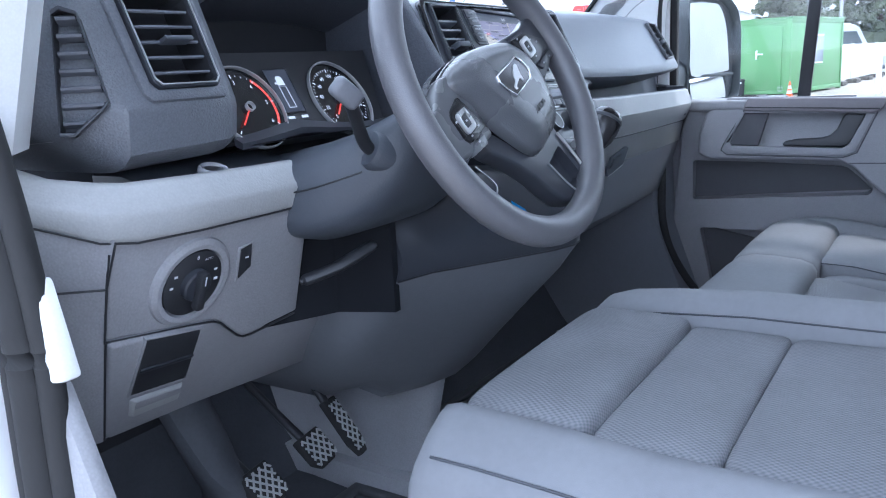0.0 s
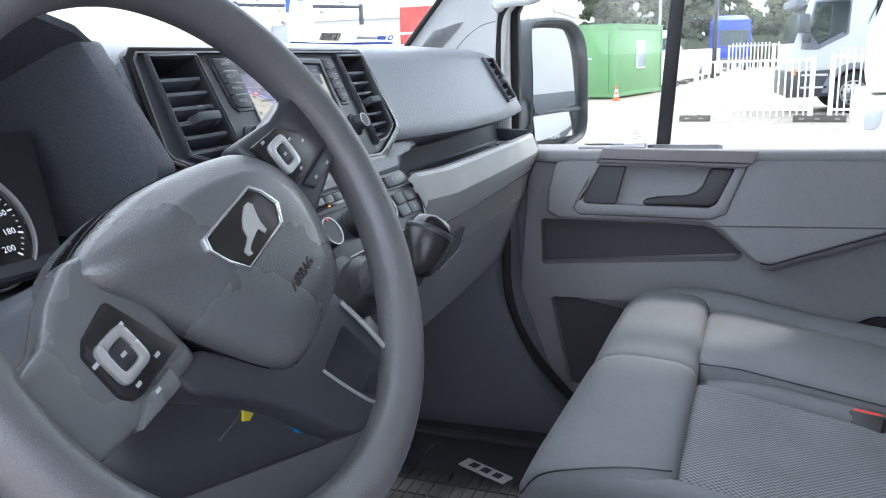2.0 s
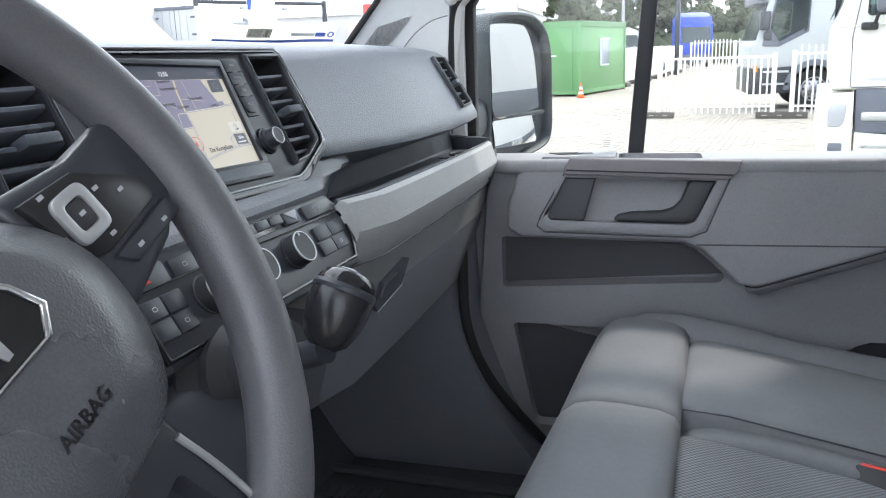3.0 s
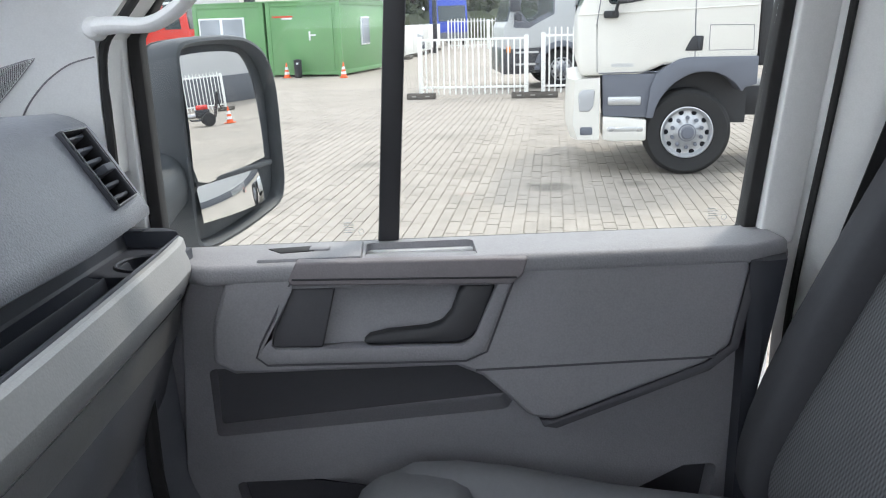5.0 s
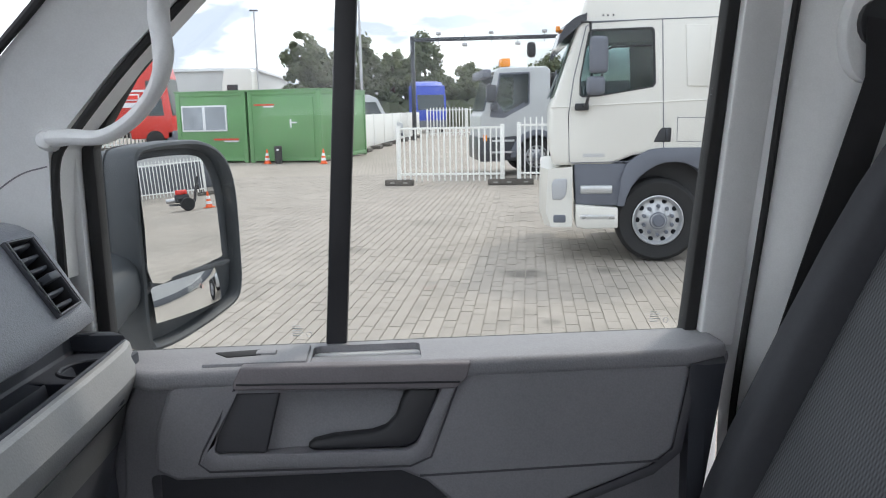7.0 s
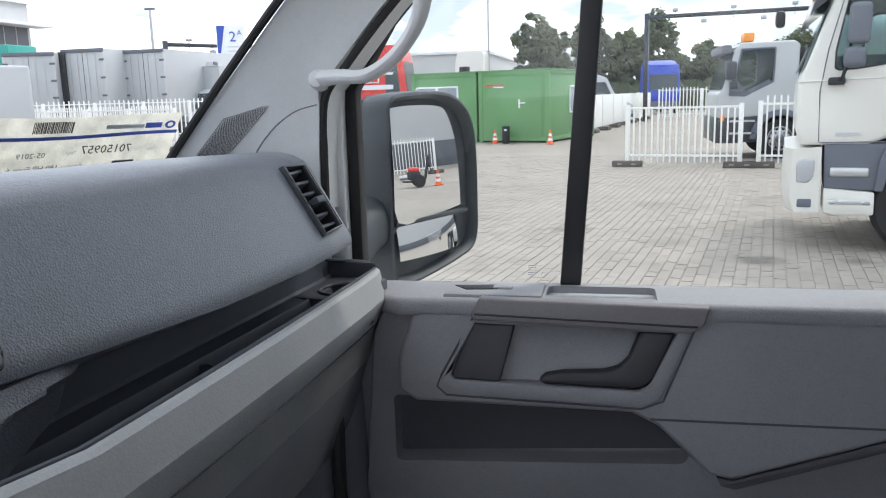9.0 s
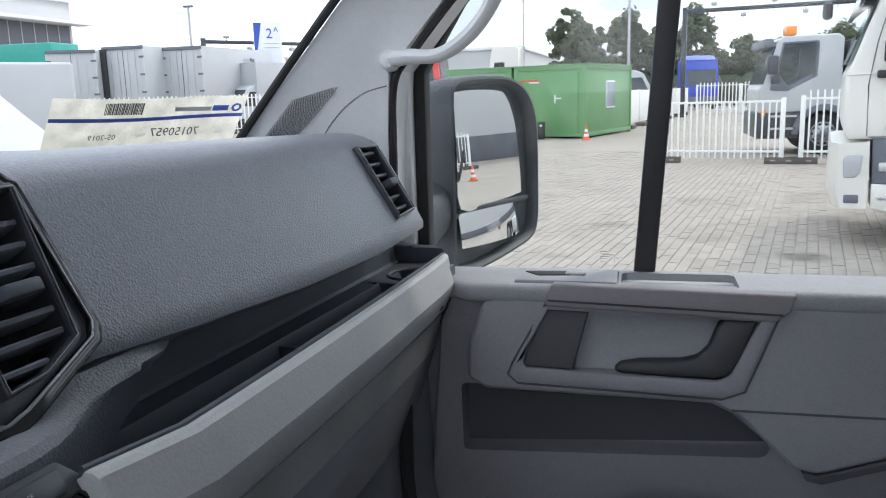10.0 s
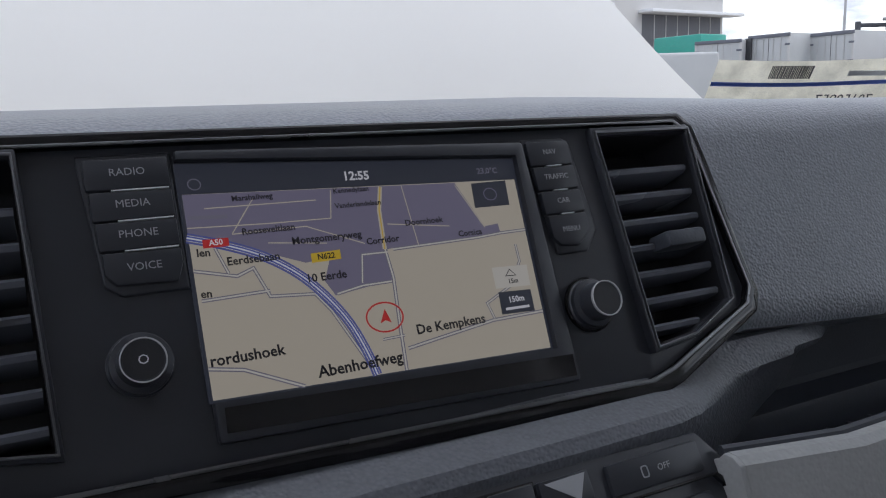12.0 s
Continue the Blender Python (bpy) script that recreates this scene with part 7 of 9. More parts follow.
def floor_mat(x0, x1, y0, y1, z, label, blank=None):
    mt = thing("floor_mat", DASH @ Vector(((x0 + x1) / 2, (y0 + y1) / 2, z)), label, "floor mat", "floor mats")
    part("mat_sheet", box(x0, x1, y0, y1, z, z + 0.010, 0.004, m=DASH), M["mat"], mt)
    part("mat_edge", ring_prism([(x0, y0), (x1, y0), (x1, y1), (x0, y1)], [(x0 + 0.02, y0 + 0.02), (x1 - 0.02, y0 + 0.02), (x1 - 0.02, y1 - 0.02), (x0 + 0.02, y1 - 0.02)], z + 0.008, z + 0.022, "z", 0.004, m=DASH), M["mat"], mt)
    nx, ny = int((x1 - x0 - 0.06) / 0.052), int((y1 - y0 - 0.06) / 0.022)
    blk = bmesh.new()
    for i in range(nx):
        for j in range(ny):
            bx, by = x0 + 0.03 + 0.052 * i, y0 + 0.03 + 0.022 * j
            if blank and blank[0] < bx < blank[1] and blank[2] < by < blank[3]:
                continue
            box(bx, bx + 0.0475, by, by + 0.0180, z + 0.009, z + 0.0145, m=DASH, bm=blk)
    ob = part("mat_tread", blk, M["mat"], mt, smooth=False)
    tagged(ob, kind="stuff")
    return mt
floor_mat(-0.70, -0.19, -0.10, 0.30, FLOOR, "black ribbed rubber floor mat at the driver feet")
pm = floor_mat(-0.06, 0.76, -0.16, 0.34, FLOOR, "black ribbed rubber floor mat with a white plate", (0.55, 0.72, -0.06, 0.16))
plate = DASH @ pose(0.615, 0.030, FLOOR + 0.012, 0, 0, 66)
lp = part("badge_plate", box(-0.062, 0.062, -0.017, 0.017, 0, 0.004, 0.003, m=plate), M["printwhite"], pm, "white plate with dark marks")
for k in range(3):
    part("badge_mark", box(-0.044 + 0.032 * k, -0.024 + 0.032 * k, -0.009, 0.009, 0.0038, 0.0046, m=plate), M["ink"], lp)
# passenger foot space: sloping toe panel, side cover, sill seal
tp = thing("toe_panel", DASH @ Vector((0.4, 0.45, FLOOR)), "dark sloping panel at the end of the passenger footwell", "footwell panel")
part("toe_slope", loft([[(-0.12, 0.34, FLOOR), (0.84, 0.30, FLOOR), (0.84, 0.62, FLOOR), (-0.12, 0.62, FLOOR)], [(-0.12, 0.52, FLOOR + 0.32), (0.84, 0.48, FLOOR + 0.32), (0.84, 0.62, FLOOR + 0.32), (-0.12, 0.62, FLOOR + 0.32)]], m=DASH), M["carpet"], tp)
part("side_cover", loft([[(0.80, 0.05, 1.46), (0.82, 0.30, 1.46), (0.90, 0.30, 1.46), (0.90, 0.04, 1.46)], [(0.775, 0.05, 1.20), (0.80, 0.40, 1.20), (0.90, 0.40, 1.20), (0.90, 0.03, 1.20)], [(0.79, -0.02, 1.00), (0.80, 0.45, 1.00), (0.90, 0.45, 1.00), (0.90, -0.04, 1.00)], [(0.85, -0.12, FLOOR), (0.82, 0.45, FLOOR), (0.92, 0.45, FLOOR), (0.92, -0.14, FLOOR)]], m=DASH), M["doorlow"], tp)
part("side_seal", tube([DASH @ Vector(p) for p in spline([(0.815, 0.035, 1.44), (0.806, 0.035, 1.30), (0.795, 0.025, 1.16), (0.815, -0.02, 1.04), (0.87, -0.11, 0.90), (0.90, -0.16, 0.83)], 6)], 0.010, 10), M["rubber"], tp)

# ---- seats ----
ds = thing("driver_seat", DASH @ Vector((-0.42, -0.50, FLOOR)), "dark grey woven cloth driver seat with plain side bolsters", "seat", "cab seats")
TILT_S = DASH @ pose(-0.42, -0.20, 1.28, -0.5, 0, 0) @ pose(0.42, 0.20, -1.28)
part("front_cushion", pillow(-0.600, -0.226, -0.336, -0.190, 1.13, 1.272, 8.5, m=TILT_S, crown=0.010), M["seat"], ds)
part("middle_cushion", pillow(-0.600, -0.226, -0.455, -0.330, 1.13, 1.259, 12.0, m=TILT_S, crown=0.004), M["seat"], ds)
part("rear_cushion", pillow(-0.600, -0.226, -0.80, -0.450, 1.13, 1.258, 14.0, m=TILT_S, crown=0.005), M["seat"], ds)
for s_ in (-1, 1):
    if s_ < 0:
        sect = [(-0.560, 1.12), (-0.590, 1.236), (-0.594, 1.262), (-0.601, 1.2695), (-0.616, 1.2660), (-0.640, 1.2530), (-0.660, 1.2370), (-0.671, 1.2200), (-0.678, 1.190), (-0.680, 1.150), (-0.672, 1.10), (-0.60, 1.09)]
        steps = [(-0.172, 0.70, -0.030), (-0.176, 0.90, -0.014), (-0.184, 0.985, -0.003), (-0.200, 1.0, 0.001), (-0.25, 1.0, 0.0), (-0.32, 1.0, -0.004), (-0.40, 1.0, -0.010), (-0.50, 1.0, -0.012), (-0.65, 1.0, -0.010), (-0.80, 1.0, -0.008)]
    else:
        sect = [(-0.262, 1.12), (-0.236, 1.236), (-0.232, 1.262), (-0.222, 1.276), (-0.205, 1.284), (-0.184, 1.283), (-0.164, 1.272), (-0.151, 1.250), (-0.147, 1.21), (-0.150, 1.15), (-0.160, 1.10), (-0.23, 1.09)]
        steps = [(-0.178, 0.60, -0.030), (-0.186, 0.85, -0.018), (-0.205, 0.97, -0.008), (-0.24, 1.0, 0.0), (-0.30, 1.0, 0.006), (-0.40, 1.0, 0.012), (-0.55, 1.0, 0.012), (-0.72, 1.0, 0.010), (-0.80, 0.95, 0.004)]
    cx_ = sum(q[0] for q in sect) / len(sect)
    part("bolster", loft([[(cx_ + (a - cx_) * k, y, 1.10 + (z - 1.10) * (0.6 + 0.4 * k) + dz * (z - 1.10) / 0.17) for a, z in sect] for y, k, dz in steps], m=TILT_S), M["seatplain"], ds, "plain grey side bolster", angle=1.4)
    seam = [(sect[6][0] - 0.001, y, sect[6][1] + dz * 0.8 + 0.0005) for y, k, dz in steps[3:]] if s_ < 0 else [(sect[2][0], y, sect[2][1] + dz) for y, k, dz in steps[3:]]
    part("piping", tube([TILT_S @ Vector(q) for q in seam], 0.0014, 6), M["satin"], ds)
part("seat_pan", box(-0.67, -0.18, -0.80, -0.235, 1.00, 1.16, 0.03, 3, m=DASH), M["black"], ds)
part("seat_base", box(-0.64, -0.21, -0.78, -0.26, FLOOR, 1.02, 0.015, m=DASH), M["satin"], ds)
part("side_shield", prism([(-0.22, 1.00), (-0.20, 1.10), (-0.30, 1.16), (-0.78, 1.16), (-0.80, 1.00)], -0.712, -0.690, "x", 0.006, m=DASH), M["satin"], ds)
part("backrest", pillow(-0.68, -0.17, -0.98, -0.82, 1.20, 1.86, 4, m=DASH @ pose(0, -0.90, 1.2, 12, 0, 0) @ pose(0, 0.90, -1.2)), M["seatplain"], ds)

pb = thing("passenger_bench", DASH @ Vector((0.5, -0.55, FLOOR)), "dark grey cloth double passenger seat with plain front edge", "bench seat", "cab seats")
TB = DASH @ pose(0.5, -0.22, 1.17, -4, 0, 0) @ pose(-0.5, 0.22, -1.17)
def edge_ring(x, top, back, k):
    """One section of the bench's front edge: top height, setback of the nose, k below 1 closes an end."""
    sect = [(-0.388, -0.024), (-0.380, -0.011), (-0.355, -0.003), (-0.30, 0.001), (-0.255, 0.001), (-0.225, -0.006), (-0.203, -0.022), (-0.192, -0.045), (-0.188, -0.075), (-0.196, -0.13), (-0.215, -0.21), (-0.388, -0.21)]
    return [(x, -0.29 + (y + 0.29) * k - back * max(0, (y + 0.38) / 0.19), top + z * (0.7 + 0.3 * k)) for y, z in sect]
part("front_edge", loft([edge_ring(*q) for q in ((0.070, 1.128, 0.010, 0.55), (0.074, 1.152, 0.004, 0.80), (0.084, 1.170, 0.001, 0.93), (0.102, 1.180, 0.0, 0.99), (0.15, 1.184, 0.003, 1), (0.30, 1.187, 0.010, 1), (0.44, 1.190, 0.017, 1), (0.462, 1.1885, 0.019, 1), (0.4685, 1.183, 0.022, 0.98))], m=DASH), M["seatplain"], pb, "plain grey front edge", angle=1.2)
part("front_edge", loft([edge_ring(*q) for q in ((0.4690, 1.183, 0.022, 0.98), (0.476, 1.190, 0.020, 1), (0.50, 1.193, 0.020, 1), (0.62, 1.199, 0.024, 1), (0.76, 1.202, 0.030, 1), (0.82, 1.198, 0.034, 0.99), (0.855, 1.184, 0.040, 0.95), (0.875, 1.160, 0.046, 0.85), (0.885, 1.125, 0.050, 0.6))], m=DASH), M["seatplain"], pb, "plain grey front edge", angle=1.2)
part("piping", tube([DASH @ Vector(q) for q in spline([(0.078, -0.200, 1.135), (0.083, -0.225, 1.163), (0.088, -0.270, 1.176), (0.100, -0.330, 1.182), (0.118, -0.383, 1.176)], 5)], 0.0013, 6), M["satin"], pb)
TC = DASH @ pose(0.5, -0.385, 1.165, 10, 0, 0) @ pose(-0.5, 0.385, -1.165)      # the cushions fall towards the back
part("cushion", pillow(0.122, 0.470, -0.86, -0.372, 0.98, 1.160, 12.0, m=TC, crown=0.004), M["seatbench"], pb)
part("cushion", pillow(0.492, 0.800, -0.86, -0.380, 0.98, 1.188, 10.0, m=TC, crown=0.004), M["seatplain"], pb, "smooth grey cloth cushion")
part("cushion_step", pillow(0.455, 0.535, -0.86, -0.380, 0.98, 1.170, 4.0, m=TC), M["seatplain"], pb)
part("piping", tube([TC @ Vector(q) for q in ((0.502, -0.388, 1.172), (0.499, -0.45, 1.181), (0.498, -0.60, 1.182), (0.498, -0.80, 1.182))], 0.0014, 6), M["satin"], pb)
part("side_bolster", loft([[(0.838 + a * k, y, 1.09 + b * q) for a, b in superquad(0.052, 0.105, 24, 2.8)] for y, k, q in ((-0.27, 0.6, 0.70), (-0.30, 0.95, 0.90), (-0.36, 1.0, 1.02), (-0.43, 1.0, 1.06), (-0.58, 1.0, 1.02), (-0.78, 1.0, 1.1), (-0.90, 0.9, 1.2))], m=TC), M["seatplain"], pb)
part("side_bolster", loft([[(0.100 + a * k, y, 1.07 + b * q) for a, b in superquad(0.034, 0.100, 24, 2.8)] for y, k, q in ((-0.28, 0.6, 0.7), (-0.33, 0.95, 0.95), (-0.40, 1.0, 1.02), (-0.84, 1.0, 1.0))], m=TC), M["seatplain"], pb)
part("seat_base", box(0.11, 0.86, -0.88, -0.26, FLOOR, 1.02, 0.02, m=DASH), M["satin"], pb)
for x0, x1, b_ in ((0.09, 0.46, 0), (0.47, 0.89, 1)):
    MB = DASH @ pose(0, -0.76, 1.15, 24, 0, 0) @ pose(0, 0.86, -1.15)
    part("backrest", pillow(x0 + 0.055, x1 - 0.055, -0.95, -0.835, 1.16, 1.84, 5, m=MB), M["seatback"], pb)
    for xa, xb in ((x0, x0 + 0.085), (x1 - 0.085, x1)):
        part("back_bolster", pillow(xa, xb, -0.97, -0.800, 1.14, 1.90, 3.0, m=MB), M["seatshaded"], pb, "plain side bolster, toned down for shade")
    part("headrest", pillow((x0 + x1) / 2 - 0.13, (x0 + x1) / 2 + 0.13, -0.96, -0.86, 1.90, 2.08, 3.2, m=MB), M["seatshaded"], pb)
def buckle(at, turn):
    b = thing("seat_buckle", DASH @ Vector(at), "black seat belt buckle with a red button", "seat buckle", "seat buckles")
    m = DASH @ pose(*at, 35, 0, turn)
    part("buckle_body", box(-0.026, 0.026, -0.011, 0.011, -0.075, 0.0, 0.005, 3, m=m), M["black"], b)
    part("release_button", box(-0.021, 0.021, -0.008, 0.009, -0.012, 0.003, 0.003, m=m), M["redmark"], b, "red button")
buckle((-0.135, -0.575, 1.300), 70)
buckle((0.472, -0.640, 1.128), 70)

# ---- card behind the windscreen ----
card = thing("price_card", (0.80, 0.30, 1.68), "cream printed card leaning on the windscreen", "printed card")
ctl, ctr = Vector((0.656, 0.350, 1.747)), Vector((0.932, 0.228, 1.742))
cu_ = (ctr - ctl).normalized()
cn_ = cu_.cross(Vector((0.12, 0.55, -0.80))).normalized()
cv_ = cn_.cross(cu_).normalized()
if cv_.z < 0:
    cv_ = -cv_
CARD = Matrix(((cu_.x, cv_.x, cu_.cross(cv_).x, ctl.x), (cu_.y, cv_.y, cu_.cross(cv_).y, ctl.y), (cu_.z, cv_.z, cu_.cross(cv_).z, ctl.z), (0, 0, 0, 1)))
part("card_sheet", grid_solid(12, 6, lambda i, j: (0.302 * i, -0.20 * j, 0.004 * math.sin(i * 5) * (1 - j) - 0.003 * j), m=CARD), M["paper"], card)
cb = lambda x0, x1, y0, y1: box(x0, x1, y0, y1, 0.0045, 0.0052, m=CARD)
part("blue_line", loft([[(0.302 * i / 11, -0.036, 0.0012 + 0.004 * math.sin(i / 11 * 5) * 0.82), (0.302 * i / 11, -0.030, 0.0012 + 0.004 * math.sin(i / 11 * 5) * 0.85)] for i in range(12)], closed=False, m=CARD), M["inkblue"], card)
def mirrored(words, x, y, size, ink="ink"):
    text("lettering", words, size, CARD @ pose(x, y, 0.0052) @ Matrix.Diagonal((-1, 1, 1, 1)), M[ink], card, 0.0001)
mirrored("70150957", 0.185, -0.055, 0.020)
mirrored("05-2019", 0.075, -0.060, 0.012)
mirrored("180 HP Euro 6", 0.082, -0.082, 0.012)
mirrored("Year", 0.132, -0.058, 0.008, "printgrey")
mirrored("Code", 0.262, -0.058, 0.008, "printgrey")
mirrored("Engine", 0.142, -0.080, 0.008, "printgrey")
mirrored("Manual (6)", 0.085, -0.102, 0.011)
mirrored("101.688", 0.215, -0.102, 0.011)
random.seed(4)
bars = bmesh.new()
x = 0.070
while x < 0.125:
    w = random.choice((0.0008, 0.0012, 0.002))
    box(x, x + w, -0.024, -0.006, 0.0045, 0.0054, m=CARD, bm=bars)
    x += w + random.choice((0.0010, 0.0014))
part("barcode", bars, M["ink"], card, smooth=False)
for x0, x1, y0, y1, mt in ((0.175, 0.235, -0.020, -0.013, "printgrey"), (0.238, 0.265, -0.020, -0.011, "inkblue"), (0.20, 0.235, -0.084, -0.077, "ink"), (0.20, 0.24, -0.125, -0.117, "ink"), (0.150, 0.172, -0.103, -0.098, "printgrey")):
    part("print_bar", box(x0, x1, y0, y1, 0.0045, 0.0052, m=CARD), M[mt], card)
part("print_ring", ring_prism([(0.280 + 0.009 * math.cos(a), -0.015 + 0.007 * math.sin(a)) for a in [math.pi * i / 8 for i in range(16)]], [(0.280 + 0.005 * math.cos(a), -0.015 + 0.004 * math.sin(a)) for a in [math.pi * i / 8 for i in range(16)]], 0.0045, 0.0052, "z", m=CARD), M["inkblue"], card)

# ---- own bonnet, raised ----
bn = thing("bonnet", DASH @ Vector((0, 0.62, 1.50)), "raised white painted van bonnet", "bonnet")
def bon(u, v):
    half = 0.83 - 0.30 * v ** 0.8 - 0.10 * v
    x = (2 * u - 1) * half
    return (x, 0.66 - 0.09 * (x / 0.83) ** 2 + 0.16 * v, 1.63 + 0.03 * abs(2 * u - 1) ** 3 + 0.62 * v - 0.10 * abs(2 * u - 1) ** 4 * v)
part("bonnet_skin", grid_solid(31, 17, bon, m=DASH), M["white"], bn)
part("bonnet_edge", tube([DASH @ Vector(bon(u, 0)) for u in [i / 24 for i in range(25)]], 0.010, 8), M["white"], bn)
solid("cowl_panel", loft([[(x, 0.50 - 0.25 * (x / 0.9) ** 2, 1.640), (x, 0.62 - 0.20 * (x / 0.9) ** 2, 1.615), (x, 0.66 - 0.2 * (x / 0.9) ** 2, 1.55), (x, 0.50 - 0.25 * (x / 0.9) ** 2, 1.55)] for x in [-0.9 + 0.1 * i for i in range(19)]], m=DASH), M["black"], "black plastic scuttle panel below the windscreen", "scuttle panel")
solid("front_body", loft([[(-0.93, 0.62, z), (0.93, 0.62, z), (0.95, 0.70, z), (0.72, 1.25, z), (-0.72, 1.25, z), (-0.95, 0.70, z)] for z in (0.45, 1.35)], m=DASH), M["white"], "white van front body under the raised bonnet", "van body")
solid("door_skin", box(0.990, 1.01, -0.95, 0.60, 0.45, 1.465, 0.004), M["white"], "white painted outer skin of the van door", "van body")
solid("wall_cargo", box(0.99, 1.03, -4.2, -1.30, 0.45, 2.4, 0.01), M["white"], "white van side behind the cab", "van body", kind="structure")
solid("under_body", box(-0.95, 0.95, -4.2, 0.6, 0.40, 0.77, 0.01), M["black"], "black underside of the van", "van body")
for y in (0.75, -2.9):
    for x in (0.86, -0.86):
        solid("van_wheel", lathe([(0.20, -0.10), (0.33, -0.11), (0.345, -0.08), (0.345, 0.08), (0.33, 0.11), (0.20, 0.10)], 32, m=pose(x, y, 0.345, 0, 90, 0)), M["tyre"], "black van tyre on the yard", "wheel", "van wheels")

# ---- yard ----
def brick_floor():
    m = mat("yard_paving", (0.325, 0.290, 0.252), 0.9, vary=0.14, vscale=0.35, bump=0.3, bscale=30, dirt=0.28)
    n, l = m.node_tree.nodes, m.node_tree.links
    tc = n.new("ShaderNodeTexCoord")
    bt = n.new("ShaderNodeTexBrick")
    bt.inputs["Scale"].default_value, bt.inputs["Brick Width"].default_value, bt.inputs["Row Height"].default_value, bt.inputs["Mortar Size"].default_value = 1.0, 0.21, 0.105, 0.004
    bt.inputs["Color1"].default_value, bt.inputs["Color2"].default_value, bt.inputs["Mortar"].default_value = (1.1, 1.1, 1.1, 1), (0.86, 0.85, 0.84, 1), (0.45, 0.43, 0.40, 1)
    l.new(tc.outputs["Object"], bt.inputs["Vector"])
    b = n["Principled BSDF"]
    old = b.inputs["Base Color"].links[0].from_socket
    mx = n.new("ShaderNodeVectorMath")
    mx.operation = "MULTIPLY"
    l.new(old, mx.inputs[0])
    l.new(bt.outputs["Color"], mx.inputs[1])
    l.new(mx.outputs["Vector"], b.inputs["Base Color"])
    return m
ground = solid("ground", box(-400, 500, -500, 500, -0.30, -0.008), brick_floor(), "grey brick paved yard reaching the horizon", "ground", kind="structure", smooth=False)

# ---- green site containers ----
CONT = pose(29.0, 1.70, 0, 0, 0, -18)
def container(k):
    m = CONT @ pose(0, 2.93 * k, 0) @ Matrix.Diagonal((0.80, 1.163, 0.965, 1))
    c = thing("site_container", m @ Vector((0, 1.22, 0)), "green steel site office container with a door" if k == 0 else "green steel site office container with a double window", "container", "site containers")
    part("body", box(0.03, 6.03, 0.03, 2.41, 0.12, 2.62, 0.01, m=m), M["green"], c)
    for y in (0.0, 2.30):
        for x in (0.0, 5.92):
            part("corner_post", box(x, x + 0.14, y, y + 0.14, 0.0, 2.68, 0.015, m=m), M["green"], c)
    for z in (0.06, 2.52):
        part("frame_rail", box(0.0, 0.10, 0.14, 2.30, z, z + 0.15, 0.01, m=m), M["green"], c)
        part("frame_rail", box(0.14, 5.92, 0.0, 0.10, z, z + 0.15, 0.01, m=m), M["green"], c)
    part("roof", box(-0.03, 6.09, -0.03, 2.47, 2.66, 2.72, 0.01, m=m), M["green"], c)
    def window(pts_box, wide):
        x0, x1, y0, y1, z0, z1 = pts_box
        w = part("window", box(x0, x1, y0, y1, z0, z1, 0.008, m=m), M["printwhite"], c, "white framed window")
        n = 2 if wide else 1
        for i in range(n):
            if x1 - x0 < 0.2:
                a, b = y0 + (y1 - y0) * i / n + 0.05, y0 + (y1 - y0) * (i + 1) / n - 0.05
                part("pane", box(x0 - 0.012, x0 + 0.01, a, b, z0 + 0.06, z1 - 0.06, m=m), M["officeglass"], w)
            else:
                part("pane", box(x0 + 0.05, x1 - 0.05, y0 - 0.012, y0 + 0.01, z0 + 0.06, z1 - 0.06, m=m), M["officeglass"], w)
    if k == 0:
        part("door", box(-0.02, 0.05, 0.25, 2.08, 0.20, 2.42, 0.015, m=m), M["green"], c)
        part("door_handle", box(-0.06, -0.01, 0.98, 1.03, 1.30, 1.62, 0.01, m=m), M["printwhite"], c, "white handle")
        part("door_handle", box(-0.07, -0.02, 0.80, 1.02, 1.46, 1.51, 0.01, m=m), M["printwhite"], c, "white handle")
        window((2.55, 3.60, -0.02, 0.05, 1.05, 2.10), False)
        part("notice_bar", box(-0.03, 0.0, 1.53, 2.22, 2.13, 2.18, m=m), M["redmark"], c, "red and white notice")
        part("notice_bar", box(-0.03, 0.0, 1.55, 1.90, 2.06, 2.11, m=m), M["printwhite"], c)
    else:
        window((-0.03, 0.05, 0.66, 2.24, 1.20, 2.18), True)
        part("notice_bar", box(-0.03, 0.0, 0.28, 1.16, 0.86, 0.92, m=m), M["redmark"], c, "red and white notice")
        part("notice_bar", box(-0.03, 0.0, 0.30, 0.80, 0.80, 0.84, m=m), M["printwhite"], c)
    return c
container(0)
container(1)

# ---- traffic cones, bin ----
def cone(x, y, k=0.70):
    c = thing("traffic_cone", (x, y, 0), "orange traffic cone with white bands on the paving", "traffic cone", "traffic cones")
    part("base", box(x - 0.19 * k, x + 0.19 * k, y - 0.19 * k, y + 0.19 * k, 0, 0.04 * k, 0.012 * k), M["orange"], c)
    prof = [(q * k, w * k) for q, w in ((0.155, 0.04), (0.125, 0.17), (0.105, 0.30), (0.085, 0.40), (0.062, 0.54), (0.030, 0.72), (0.022, 0.74))]
    part("cone", lathe(prof, 20, m=pose(x, y, 0)), M["orange"], c)
    for (r0, z0), (r1, z1) in ((prof[1], prof[2]), (prof[3], prof[4])):
        part("band", lathe([(r0 + 0.003, z0), (r1 + 0.003, z1)], 20, m=pose(x, y, 0), caps=False), M["printwhite"], c, "white reflective band")
cone(29.05, 3.68)
cone(28.2, 1.62)
cone(15.75, -20.3)
wb = thing("waste_bin", (28.98, 3.27, 0), "dark grey round waste bin", "waste bin")
